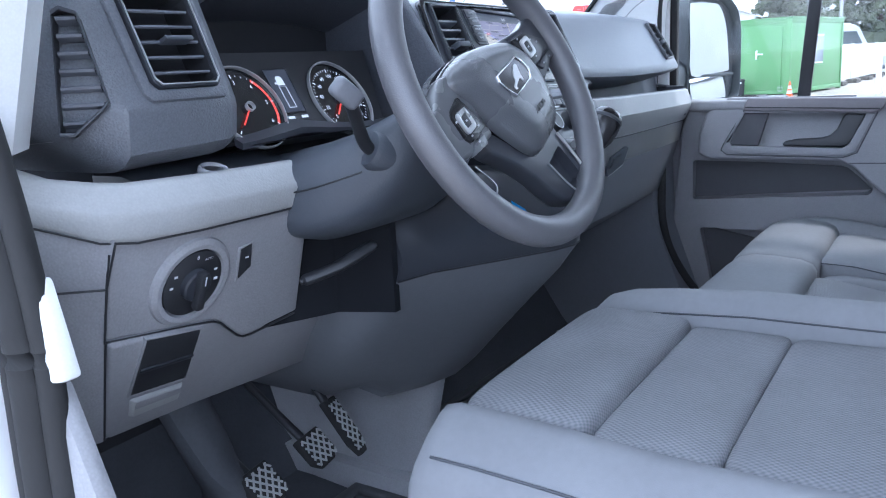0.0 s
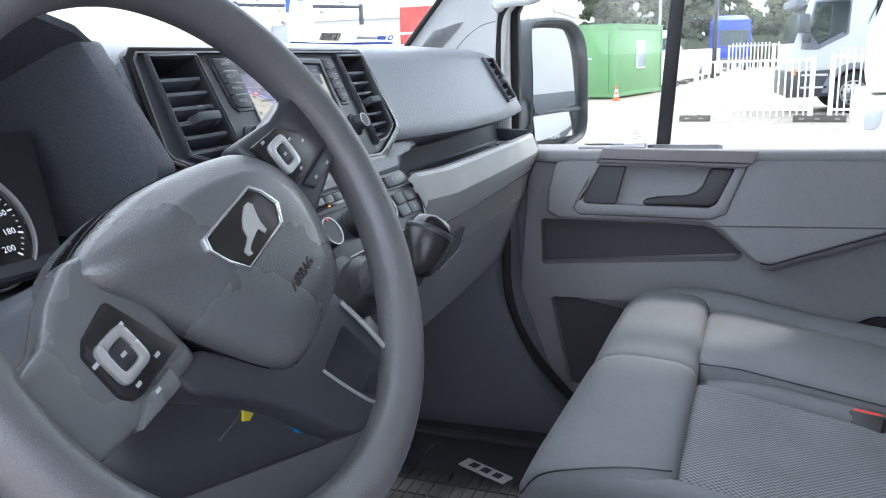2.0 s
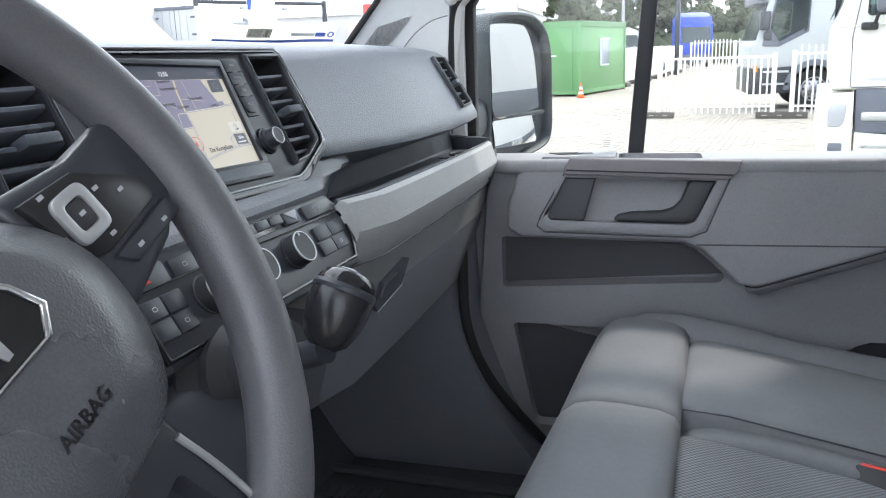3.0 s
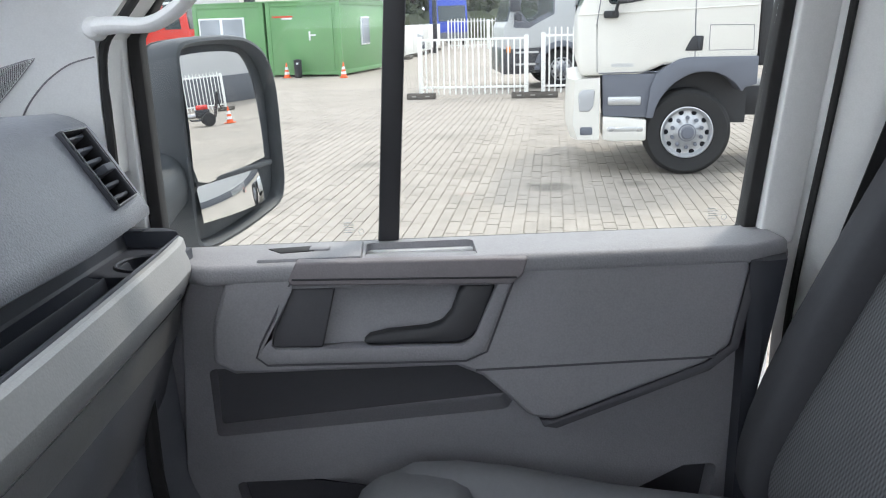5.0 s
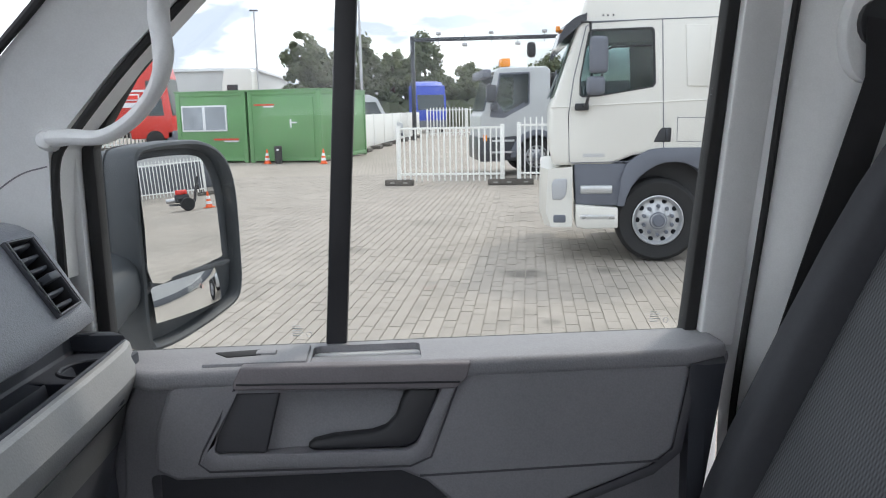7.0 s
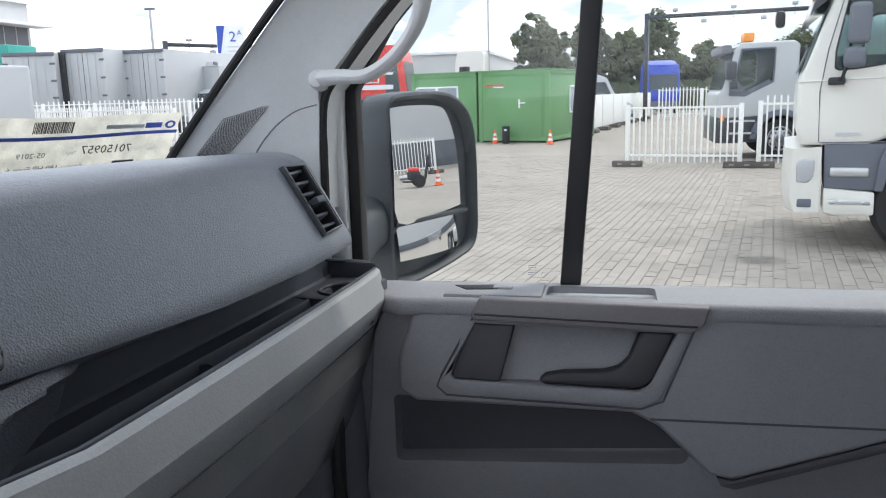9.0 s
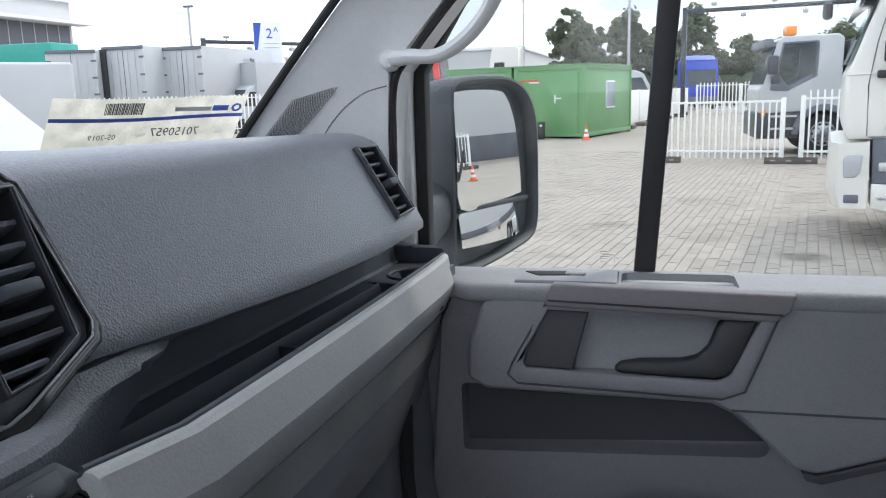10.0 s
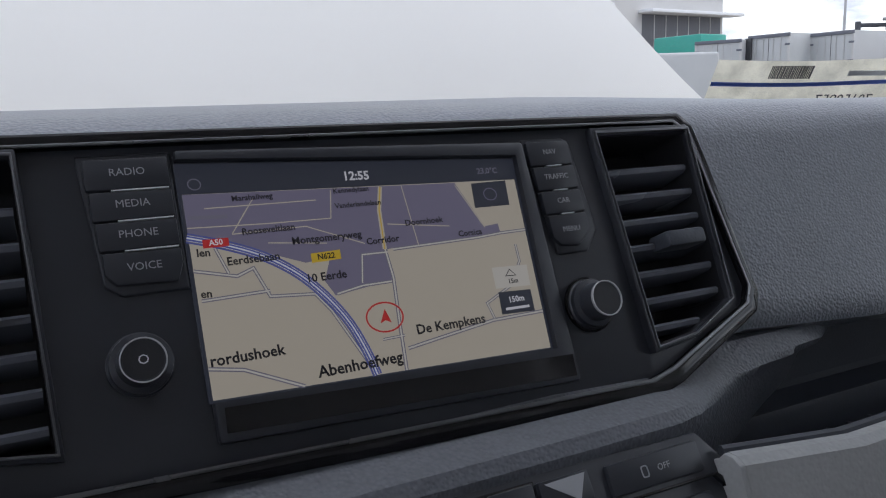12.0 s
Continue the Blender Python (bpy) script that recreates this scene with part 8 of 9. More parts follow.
part("bin_body", lathe([(0.14, 0), (0.15, 0.05), (0.155, 0.60), (0.15, 0.64)], 20, m=pose(28.98, 3.27, 0) @ Matrix.Diagonal((0.9, 0.9, 0.88, 1))), M["black"], wb)
part("bin_lid", lathe([(0.165, 0.63), (0.16, 0.69), (0.06, 0.72)], 20, m=pose(28.98, 3.27, 0) @ Matrix.Diagonal((0.9, 0.9, 0.88, 1))), M["black"], wb)
part("bin_notice", box(28.825, 28.845, 3.23, 3.31, 0.46, 0.52), M["printwhite"], wb)

# ---- bar fences ----
def bar_fence(a, b, top, spike=0.12, posts=(0, 1), feet=True, step=0.135, group="yard fence panels", thick=0.018):
    a, b = Vector((*a, 0)), Vector((*b, 0))
    length = (b - a).length
    ang = math.degrees(math.atan2((b - a).y, (b - a).x))
    m = pose(a.x, a.y, 0, 0, 0, ang)
    f = thing("bar_fence", a.lerp(b, 0.5), "white steel bar fence panel on dark blocks", "fence", group)
    for z in (0.24, top - 0.05):
        part("rail", box(0, length, -0.02, 0.02, z, z + 0.05, 0.004, m=m), M["fence"], f)
    for t in posts:
        part("post", box(t * length - 0.05, t * length + 0.05, -0.05, 0.05, 0.0, top + 0.05, 0.008, m=m), M["fence"], f)
    n = int(length / step)
    bar = None
    for k in range(1, n):
        x = length * k / n
        if bar is None:
            bar = part("bar", box(-thick, thick, -thick, thick, 0.10, top + spike, 0.003, m=m @ pose(0, 0, 0)), M["fence"], f)
            first = x
            bar.matrix_parent_inverse = f.matrix_basis.inverted() @ Matrix.Translation((m.to_3x3() @ Vector((x, 0, 0))))
        else:
            o = bpy.data.objects.new("bar", bar.data)
            scene.collection.objects.link(o)
            o.parent = f
            o.matrix_parent_inverse = f.matrix_basis.inverted() @ Matrix.Translation((m.to_3x3() @ Vector((x, 0, 0))))
    if feet:
        for t in posts:
            fb = part("foot_block", box(t * length - 0.34, t * length + 0.34, -0.12, 0.12, 0, 0.14, 0.015, m=m), M["darkconc"], f, "dark concrete foot")
            for q in (-0.16, 0.16):
                for w_ in (-1, 1):
                    part("lifting_slot", box(t * length + q - 0.055, t * length + q + 0.055, w_ * 0.1225 - 0.003, w_ * 0.1225 + 0.003, 0.055, 0.085, m=m), M["concrete"], fb, "pale lifting slot")
    return f
bar_fence((19.25, -0.83), (18.75, -3.27), 1.38, 0.0)
bar_fence((18.70, -3.66), (18.35, -6.1), 1.42, 0.16)
for k in range(4):
    bar_fence((27.6 + 1.0 * k, 15.6 + 2.6 * k), (28.5 + 1.0 * k, 18.0 + 2.6 * k), 1.55, 0.14, feet=(k < 2))
for k in range(9):
    a = Vector((45.0, 12.4)).lerp(Vector((31.0, 26.6)), k / 9)
    b = Vector((45.0, 12.4)).lerp(Vector((31.0, 26.6)), (k + 0.97) / 9)
    bar_fence(a, b, 1.84, 0.14, group="far fence panels", step=0.20, thick=0.03)
for k in range(4):
    bar_fence((52 + 0.2 * k, -3.4 - 2.6 * k), (52.2 + 0.2 * k, -5.9 - 2.6 * k), 1.75, 0.14, group="far fence panels", feet=False, step=0.20, thick=0.03)
for k in range(7):
    a, b = Vector((35.6, 0.42)).lerp(Vector((54.5, -3.0)), k / 7), Vector((35.6, 0.42)).lerp(Vector((54.5, -3.0)), (k + 0.96) / 7)
    ang = math.degrees(math.atan2((b - a).y, (b - a).x))
    m = pose(a.x, a.y, 0, 0, 0, ang)
    L = (b - a).length
    sc = thing("screen_fence", (a.x, a.y, 0), "white solid screen fence panel on blocks", "fence", "screen fence panels")
    part("sheet", box(0.02, L - 0.02, -0.02, 0.02, 0.18, 1.62, 0.004, m=m), M["fence"], sc)
    part("post", box(-0.03, 0.05, -0.04, 0.04, 0, 1.66, 0.004, m=m), M["fence"], sc)
    part("foot_block", box(-0.45, 0.45, -0.35, 0.10, 0, 0.16, 0.02, m=m), M["darkconc"], sc)
bar_fence((17.6, -28.6), (20.4, -26.9), 1.45, 0.12)
bar_fence((14.6, -30.2), (17.2, -28.8), 1.45, 0.12)

# ---- lorries ----
def wheel(parent, x, y, z, r, w, rim_mat, side=-1):
    m = pose(x, y, z, 0, 90 * side, 0)
    t = part("wheel", lathe([(r * 0.58, -w), (r * 0.62, 0.0), (r * 0.90, 0.02), (r * 0.975, -0.01), (r, -0.05), (r, -w + 0.03), (r * 0.95, -w)], 48, m=m), M["tyre"], parent)
    rim = part("rim", lathe([(r * 0.60, 0.012), (r * 0.575, 0.020), (r * 0.545, 0.004), (r * 0.50, -0.03), (r * 0.44, -0.035), (r * 0.33, -0.012), (r * 0.30, 0.0), (r * 0.20, 0.03), (r * 0.17, 0.055), (r * 0.10, 0.06), (0.001, 0.06)], 48, m=m, caps=False), M[rim_mat], t)
    part("hub", lathe([(r * 0.205, 0.028), (r * 0.20, 0.045), (r * 0.13, 0.064), (r * 0.12, 0.075), (0.001, 0.078)], 24, m=m), M["truckgrey"], rim)
    for k in range(10):
        a = 2 * math.pi * k / 10
        part("nut", lathe([(0.022, -0.01), (0.022, 0.028), (0.016, 0.034), (0.001, 0.034)], 10, m=m @ pose(r * 0.345 * math.cos(a), r * 0.345 * math.sin(a), 0)), M["truckgrey"], rim)
        # flat near-black disc for the shade inside each hole
        part("hand_hole", lathe([(0.030, 0.0), (0.029, 0.010), (0.001, 0.010)], 14, m=m @ pose(r * 0.475 * math.cos(a + 0.3), r * 0.475 * math.sin(a + 0.3), -0.034)), M["shadefill"], rim)
    return t

wt = thing("white_truck", (10.2, -4.0, 0), "cream white lorry tractor parked on the paving", "truck")
X0, X1 = 9.0, 11.45
DOOR_WIN = [(-2.705, 1.945), (-2.74, 1.918), (-2.91, 1.925), (-3.495, 2.012), (-3.525, 2.05), (-3.500, 2.61), (-3.47, 2.645), (-2.84, 2.637), (-2.795, 2.61), (-2.705, 2.12)]
cab = prism([(-2.40, 1.14), (-2.36, 1.30), (-2.36, 1.80), (-2.44, 2.00), (-2.66, 2.66), (-2.74, 2.96), (-3.00, 3.24), (-3.50, 3.46), (-4.22, 3.55), (-4.31, 3.45), (-4.31, 1.30), (-3.30, 1.24), (-3.05, 1.14)], X0, X1, "x", 0.05, 3)
side_win = prism(DOOR_WIN, X0 - 0.1, X1 + 0.1, "x", 0.01)
scr_cut = loft([[(x, -2.30, 1.92), (x, -2.56, 2.68), (x, -2.74, 2.62), (x, -2.52, 1.92)] for x in (X0 + 0.12, X1 - 0.12)])
part("cab", cut(cab, [side_win, scr_cut, box(X0 + 0.1, X1 - 0.1, -4.2, -2.75, 1.88, 2.68)]), M["truckwhite"], wt)
part("side_glass", prism(DOOR_WIN, X0 + 0.02, X0 + 0.026, "x"), M["cabclear"], wt, "tinted side window")
part("side_glass", prism(DOOR_WIN, X1 - 0.026, X1 - 0.02, "x"), M["cabclear"], wt, "tinted side window")
part("windscreen", loft([[(x, -2.38 + 0.03, 1.92), (x, -2.635, 2.66), (x, -2.645, 2.66), (x, -2.40 + 0.03, 1.92)] for x in (X0 + 0.12, X1 - 0.12)]), M["cabclear"], wt)
wcx, wcy = sum(q[0] for q in DOOR_WIN) / 10, sum(q[1] for q in DOOR_WIN) / 10
part("window_rubber", ring_prism([(wcx + (a - wcx) * 1.035, wcy + (b - wcy) * 1.04) for a, b in DOOR_WIN], [(wcx + (a - wcx) * 0.985, wcy + (b - wcy) * 0.98) for a, b in DOOR_WIN], X0 - 0.006, X0 + 0.03, "x", 0.004), M["black"], wt)
part("quarter_bar", tube([Vector((X0 + 0.018, y, z)) for y, z in ((-2.905, 1.93), (-2.945, 2.15), (-2.972, 2.36), (-3.00, 2.43), (-3.06, 2.458), (-3.49, 2.462))], 0.016, 6), M["black"], wt)
for pts in ([(-2.584, 1.176), (-2.570, 1.70), (-2.629, 2.127), (-2.761, 2.683), (-2.83, 2.725), (-3.596, 2.743), (-3.646, 1.176)], [(-3.646, 1.32), (-3.646, 1.18), (-2.60, 1.165)]):
    part("door_gap", tube([Vector((X0 - 0.001, *q)) for q in pts], 0.006, 6), M["truckgrey"], wt)
part("roof_joint", tube([Vector((X0 - 0.001, -2.745, 2.735)), Vector((X0 - 0.001, -4.26, 2.745))], 0.006, 6), M["truckgrey"], wt)
part("side_bulge", prism([(-3.845, 2.66), (-3.86, 2.675), (-4.11, 2.665), (-4.12, 2.65), (-4.115, 2.01), (-4.10, 1.996), (-3.89, 2.003), (-3.88, 2.02)], X0 - 0.014, X0 + 0.01, "x", 0.008, 3), M["truckwhite"], wt)
part("side_flap", ring_prism([(-3.784, 1.664), (-4.249, 1.654), (-4.260, 1.390), (-3.784, 1.390)], [(-3.790, 1.658), (-4.243, 1.648), (-4.254, 1.396), (-3.790, 1.396)], X0 - 0.003, X0 + 0.004, "x"), M["truckgrey"], wt)
part("cab_line", tube([Vector((X0 - 0.002, -2.36, 1.80)), Vector((X0 - 0.002, -3.66, 1.84)), Vector((X0 - 0.002, -4.28, 1.86))], 0.010, 6), M["truckwhite"], wt)
part("door_handle", prism([(-3.530, 1.392), (-3.545, 1.43), (-3.595, 1.53), (-3.625, 1.552), (-3.715, 1.550), (-3.724, 1.54), (-3.718, 1.400), (-3.708, 1.39)], X0 - 0.012, X0 + 0.02, "x", 0.006), M["black"], wt)
part("handle_grip", box(X0 - 0.022, X0 - 0.006, -3.685, -3.655, 1.41, 1.535, 0.006), M["satin"], wt)
part("badge", box(X0 - 0.008, X0 + 0.004, -2.98, -2.74, 1.23, 1.27), M["silver"], wt)
part("sun_visor", loft([[(x, -2.39 - q, 2.46), (x, -2.43 - q, 2.60), (x, -2.50 - q, 2.71), (x, -2.64, 2.79), (x, -2.775, 2.835), (x, -2.765, 2.745), (x, -2.66, 2.68), (x, -2.57, 2.60), (x, -2.47, 2.52)] for x, q in ((X0 - 0.012, 0.04), (X0 + 0.25, 0.0), (X1 - 0.25, 0.0), (X1 + 0.012, 0.04))]), M["visor"], wt)
part("marker_lamp", box(X0 + 0.2, X0 + 0.4, -2.48, -2.43, 2.66, 2.72, 0.01), M["amber"], wt)
part("bumper", loft([[(x, -2.30 - q, 0.42), (x, -2.24 - q, 0.60), (x, -2.26 - q, 1.10), (x, -2.62, 1.12), (x, -2.62, 0.42)] for x, q in ((X0 - 0.02, 0.08), (X0 + 0.25, 0.0), (X1 - 0.25, 0.0), (X1 + 0.02, 0.08))]), M["truckwhite"], wt)
part("headlamp", prism([(-2.39, 0.745), (-2.50, 0.74), (-2.55, 0.80), (-2.565, 0.97), (-2.54, 0.99), (-2.42, 0.985), (-2.38, 0.93)], X0 - 0.035, X0 + 0.1, "x", 0.014, 3), M["lens"], wt, "clear headlamp")
part("fog_lamp", box(X0 - 0.03, X0 + 0.1, -2.55, -2.40, 0.47, 0.57, 0.02), M["truckgrey"], wt)
part("lower_step", prism([(-2.66, 0.42), (-2.655, 0.685), (-3.145, 0.645), (-3.148, 0.405), (-2.78, 0.395)], X0 - 0.02, X0 + 0.5, "x", 0.02), M["truckwhite"], wt)
part("step_recess", box(X0 - 0.024, X0 + 0.4, -3.12, -2.70, 0.50, 0.575, 0.02), M["silver"], wt)
part("entry_panel", prism([(-2.66, 0.68), (-2.64, 1.155), (-3.30, 1.155), (-3.24, 1.0), (-3.20, 0.66)], X0 + 0.01, X0 + 0.5, "x", 0.02), M["truckgrey"], wt)
part("entry_step", box(X0 - 0.010, X0 + 0.3, -3.08, -2.71, 0.805, 0.905, 0.02), M["silver"], wt)
arch = [(-3.135, 0.66), (-3.172, 0.993), (-3.231, 1.151), (-3.340, 1.232), (-3.474, 1.304), (-3.560, 1.320), (-3.642, 1.326), (-4.315, 1.322), (-4.315, 1.02), (-4.20, 0.99), (-4.159, 0.94), (-4.08, 1.04), (-3.98, 1.11), (-3.88, 1.15), (-3.784, 1.165), (-3.66, 1.158), (-3.571, 1.13), (-3.46, 1.065), (-3.374, 0.991), (-3.290, 0.88), (-3.240, 0.77), (-3.215, 0.66)]
part("wheel_arch", prism(arch, X0 - 0.025, X0 + 0.45, "x", 0.012), M["truckgrey"], wt)
part("arch_back", box(X0 + 0.40, X0 + 0.5, -4.3, -3.0, 0.55, 1.24), M["black"], wt)
part("rear_stack", box(X0 + 0.25, X0 + 0.55, -4.50, -4.36, 1.2, 2.62, 0.04), M["black"], wt)
for x, s in ((X0 + 0.05, -1), (X1 - 0.05, 1)):
    wheel(wt, x, -3.605, 0.487, 0.487, 0.30, "alloy", s)
    wheel(wt, x, -7.3, 0.505, 0.505, 0.30, "steel", s)
part("chassis", box(X0 + 0.7, X1 - 0.7, -8.2, -2.9, 0.6, 0.95, 0.02), M["black"], wt)
part("fuel_tank", box(X0 + 0.08, X0 + 0.7, -6.4, -5.0, 0.45, 1.05, 0.08, 3), M["silver"], wt)
part("mirror_arm", tube([Vector(p) for p in ((X0 + 0.02, -2.70, 2.74), (X0 - 0.16, -2.80, 2.72), (X0 - 0.20, -2.82, 2.05), (X0 - 0.16, -2.76, 1.82), (X0, -2.72, 1.80))], 0.018, 8), M["black"], wt)
part("mirror", box(X0 - 0.30, X0 - 0.12, -2.99, -2.79, 2.16, 2.56, 0.05, 3), M["truckgrey"], wt)
part("mirror", box(X0 - 0.30, X0 - 0.12, -2.96, -2.76, 1.93, 2.13, 0.05, 3), M["truckgrey"], wt)
part("mirror_foot", box(X0 - 0.10, X0 + 0.02, -2.80, -2.64, 1.76, 1.84, 0.02), M["black"], wt)
part("front_mirror", box(X0 + 0.1, X0 + 0.35, -2.20, -2.10, 2.38, 2.55, 0.04), M["black"], wt)
for y in (-2.95, -3.0, -3.06):
    part("roof_mark", lathe([(0.012, 0), (0.010, 0.01)], 8, m=pose(X0, y, 2.80, 0, -90, 0)), M["black"], wt)

wt.matrix_basis = Matrix.Translation((9.0, -2.36, 0)) @ Matrix.Rotation(radians(-11), 4, "Z") @ Matrix.Translation((-9.0, 2.36, 0)) @ wt.matrix_basis

ct = thing("construction_truck", (22.2, -4.0, 0), "white construction lorry with an orange beacon behind the fence", "truck")
cx0, cx1 = 21.0, 23.4
cab2 = prism([(-2.86, 1.00), (-2.84, 1.60), (-2.94, 1.72), (-3.22, 2.68), (-3.36, 2.84), (-4.60, 2.86), (-4.72, 2.76), (-4.72, 1.10)], cx0, cx1, "x", 0.05, 3)
w2 = [(-3.18, 1.60), (-3.52, 1.58), (-4.12, 1.92), (-4.14, 2.64), (-4.10, 2.68), (-3.40, 2.66)]
part("cab", cut(cab2, [prism(w2, cx0 - 0.1, cx1 + 0.1, "x", 0.01), box(cx0 + 0.1, cx1 - 0.1, -4.55, -3.2, 1.5, 2.75)]), M["offwhite"], ct)
part("side_glass", prism(w2, cx0 + 0.02, cx0 + 0.03, "x"), M["cabclear"], ct)
part("window_rubber", ring_prism([(p[0] * 1.0 + (-0.04 if p[0] < -3.8 else 0.04), p[1] + (0.04 if p[1] > 2.2 else -0.04)) for p in w2], w2, cx0 - 0.01, cx0 + 0.03, "x", 0.004), M["truckgrey"], ct)
part("lower_window", prism([(-3.10, 1.58), (-3.50, 1.54), (-4.05, 1.86), (-4.05, 1.96), (-3.50, 1.66), (-3.20, 2.10)], cx0 - 0.012, cx0 + 0.01, "x"), M["truckgrey"], ct)
part("windscreen", loft([[(x, -2.90, 1.72), (x, -3.17, 2.62), (x, -3.21, 2.62), (x, -2.96, 1.72)] for x in (cx0 + 0.02, cx1 - 0.02)]), M["cabglass"], ct)
part("visor", box(cx0 - 0.02, cx1 + 0.02, -3.15, -2.92, 2.58, 2.80, 0.05), M["truckgrey"], ct)
bc = part("beacon", box(cx0 + 0.10, cx0 + 0.55, -3.68, -3.42, 2.86, 3.08, 0.04), M["amber"], ct, "orange beacon")
part("mirror", box(cx0 - 0.20, cx0 - 0.05, -3.26, -3.00, 1.95, 2.40, 0.05), M["satin"], ct)
part("mirror", box(cx0 - 0.25, cx0 - 0.05, -3.30, -3.10, 1.72, 1.92, 0.04), M["satin"], ct)
part("bumper", box(cx0 - 0.02, cx1 + 0.02, -3.45, -2.80, 0.40, 1.05, 0.06), M["satin"], ct)
part("tail_lamp", box(cx0 - 0.03, cx0 + 0.05, -3.02, -2.92, 0.95, 1.10), M["amber"], ct)
for z in (0.62, 0.92):
    part("entry_step", box(cx0 - 0.03, cx0 + 0.2, -3.75, -3.15, z, z + 0.05), M["silver"], ct)
part("entry_panel", box(cx0 + 0.02, cx0 + 0.4, -3.80, -3.05, 0.42, 1.10, 0.02), M["satin"], ct)
arch2_o = [(-4.36 + 0.72 * math.cos(a), 0.50 + 0.72 * math.sin(a)) for a in [math.pi * i / 12 for i in range(13)]]
arch2_i = [(-4.36 + 0.57 * math.cos(a), 0.50 + 0.57 * math.sin(a)) for a in [math.pi * i / 12 for i in range(13)]]
part("wheel_arch", prism(arch2_o + arch2_i[::-1], cx0 - 0.03, cx0 + 0.4, "x", 0.01), M["truckgrey"], ct)
part("arch_back", box(cx0 + 0.38, cx0 + 0.5, -5.0, -3.8, 0.5, 1.15), M["black"], ct)
wheel(ct, cx0 + 0.05, -4.36, 0.50, 0.50, 0.30, "steel")
wheel(ct, cx1 - 0.05, -4.36, 0.50, 0.50, 0.30, "steel", 1)
wheel(ct, cx0 + 0.05, -8.2, 0.50, 0.50, 0.30, "steel")
wheel(ct, cx1 - 0.05, -8.2, 0.50, 0.50, 0.30, "steel", 1)
part("chassis", box(cx0 + 0.6, cx1 - 0.6, -9.0, -3.2, 0.55, 0.95), M["black"], ct)
part("engine_stack", box(cx0 + 0.05, cx1 - 0.05, -5.35, -4.80, 0.95, 2.70, 0.03), M["black"], ct)
part("grille_vent", box(cx0 + 0.0, cx0 + 0.06, -5.30, -4.85, 1.30, 2.74), M["truckgrey"], ct)
part("tipper_body", box(cx0 - 0.05, cx1 + 0.05, -9.2, -5.5, 1.15, 2.45, 0.03), M["truckgrey"], ct)

ct.matrix_basis = Matrix.Translation((0, -0.18, 0)) @ ct.matrix_basis

def far_truck(at, turn, body, label, high=3.7, length=5.5, name="parked_truck", rear=False, windows=True):
    """A parked lorry or van far away: cab, screen, body, wheels."""
    m = pose(*at, 0, 0, 0, turn)
    t = thing(name, (at[0], at[1], 0), label, "truck", "parked vehicles")
    part("cab", prism([(0.0, 0.55), (0.0, 1.5), (0.25, high * 0.84), (0.45, high), (2.1, high), (2.2, high * 0.95), (2.2, 0.55)], -1.22, 1.22, "x", 0.06, m=m), M[body], t)
    part("windscreen", loft([[(x, -0.03 + 0.02, 1.75), (x, 0.20, high * 0.80), (x, 0.26, high * 0.80), (x, 0.06, 1.75)] for x in (-1.05, 1.05)], m=m), M["cabglass"], t)
    for s in (-1, 1):
        part("side_glass", prism([(0.40, 1.75), (0.55, high * 0.78), (1.25, high * 0.78), (1.25, 1.75)], s * 1.215, s * 1.235, "x", m=m), M["cabglass"], t)
        for y in (0.95, length - 0.9):
            part("wheel", lathe([(0.25, -0.15), (0.48, -0.15), (0.5, -0.1), (0.5, 0.1), (0.48, 0.15), (0.25, 0.15)], 24, m=m @ pose(s * 1.08, y, 0.5, 0, 90, 0)), M["tyre"], t)
    part("bumper", box(-1.22, 1.22, -0.10, 0.3, 0.35, 0.95, 0.05, m=m), M["truckgrey"], t)
    part("chassis", box(-0.5, 0.5, 1.0, length, 0.6, 0.95, m=m), M["black"], t)
    return t, m
rt, rm = far_truck((45.0, 10.6), 0, "red", "bright red lorry cab with white stripes behind the fence", 4.6, 6.0, "red_truck")
part("cab_back", box(-1.2, 1.2, 1.2, 4.2, 0.9, 4.5, 0.05, m=rm), M["red"], rt)
part("stripe", box(-1.26, -1.21, 0.8, 4.2, 3.0, 3.12, m=rm), M["printwhite"], rt)
part("stripe", box(-1.26, -1.21, 0.8, 4.2, 2.2, 2.45, m=rm), M["printwhite"], rt)
part("sign_plate", box(-1.27, -1.21, 1.6, 3.0, 2.55, 2.90, 0.02, m=rm), M["printwhite"], rt)
part("sign_plate_inner", box(-1.28, -1.22, 1.68, 2.92, 2.62, 2.83, m=rm), M["redmark"], rt)
t3, m3 = far_truck((56.0, 10.2), 180, "truckwhite", "white lorry behind the green containers", 4.7, 6.0)
part("tail_light", box(-1.3, -1.2, -0.1, 0.35, 3.6, 4.5, 0.03, m=m3), M["redmark"], t3, "red side panel")
t4, m4 = far_truck((62.0, -4.3), -78, "blue", "blue lorry far behind the fence", 3.6, 6.0, "blue_truck")
part("roof_fairing", prism([(0.3, 3.55), (1.0, 3.85), (2.0, 3.95), (2.1, 3.5)], -1.1, 1.1, "x", 0.08, 3, m=m4), M["blue"], t4)
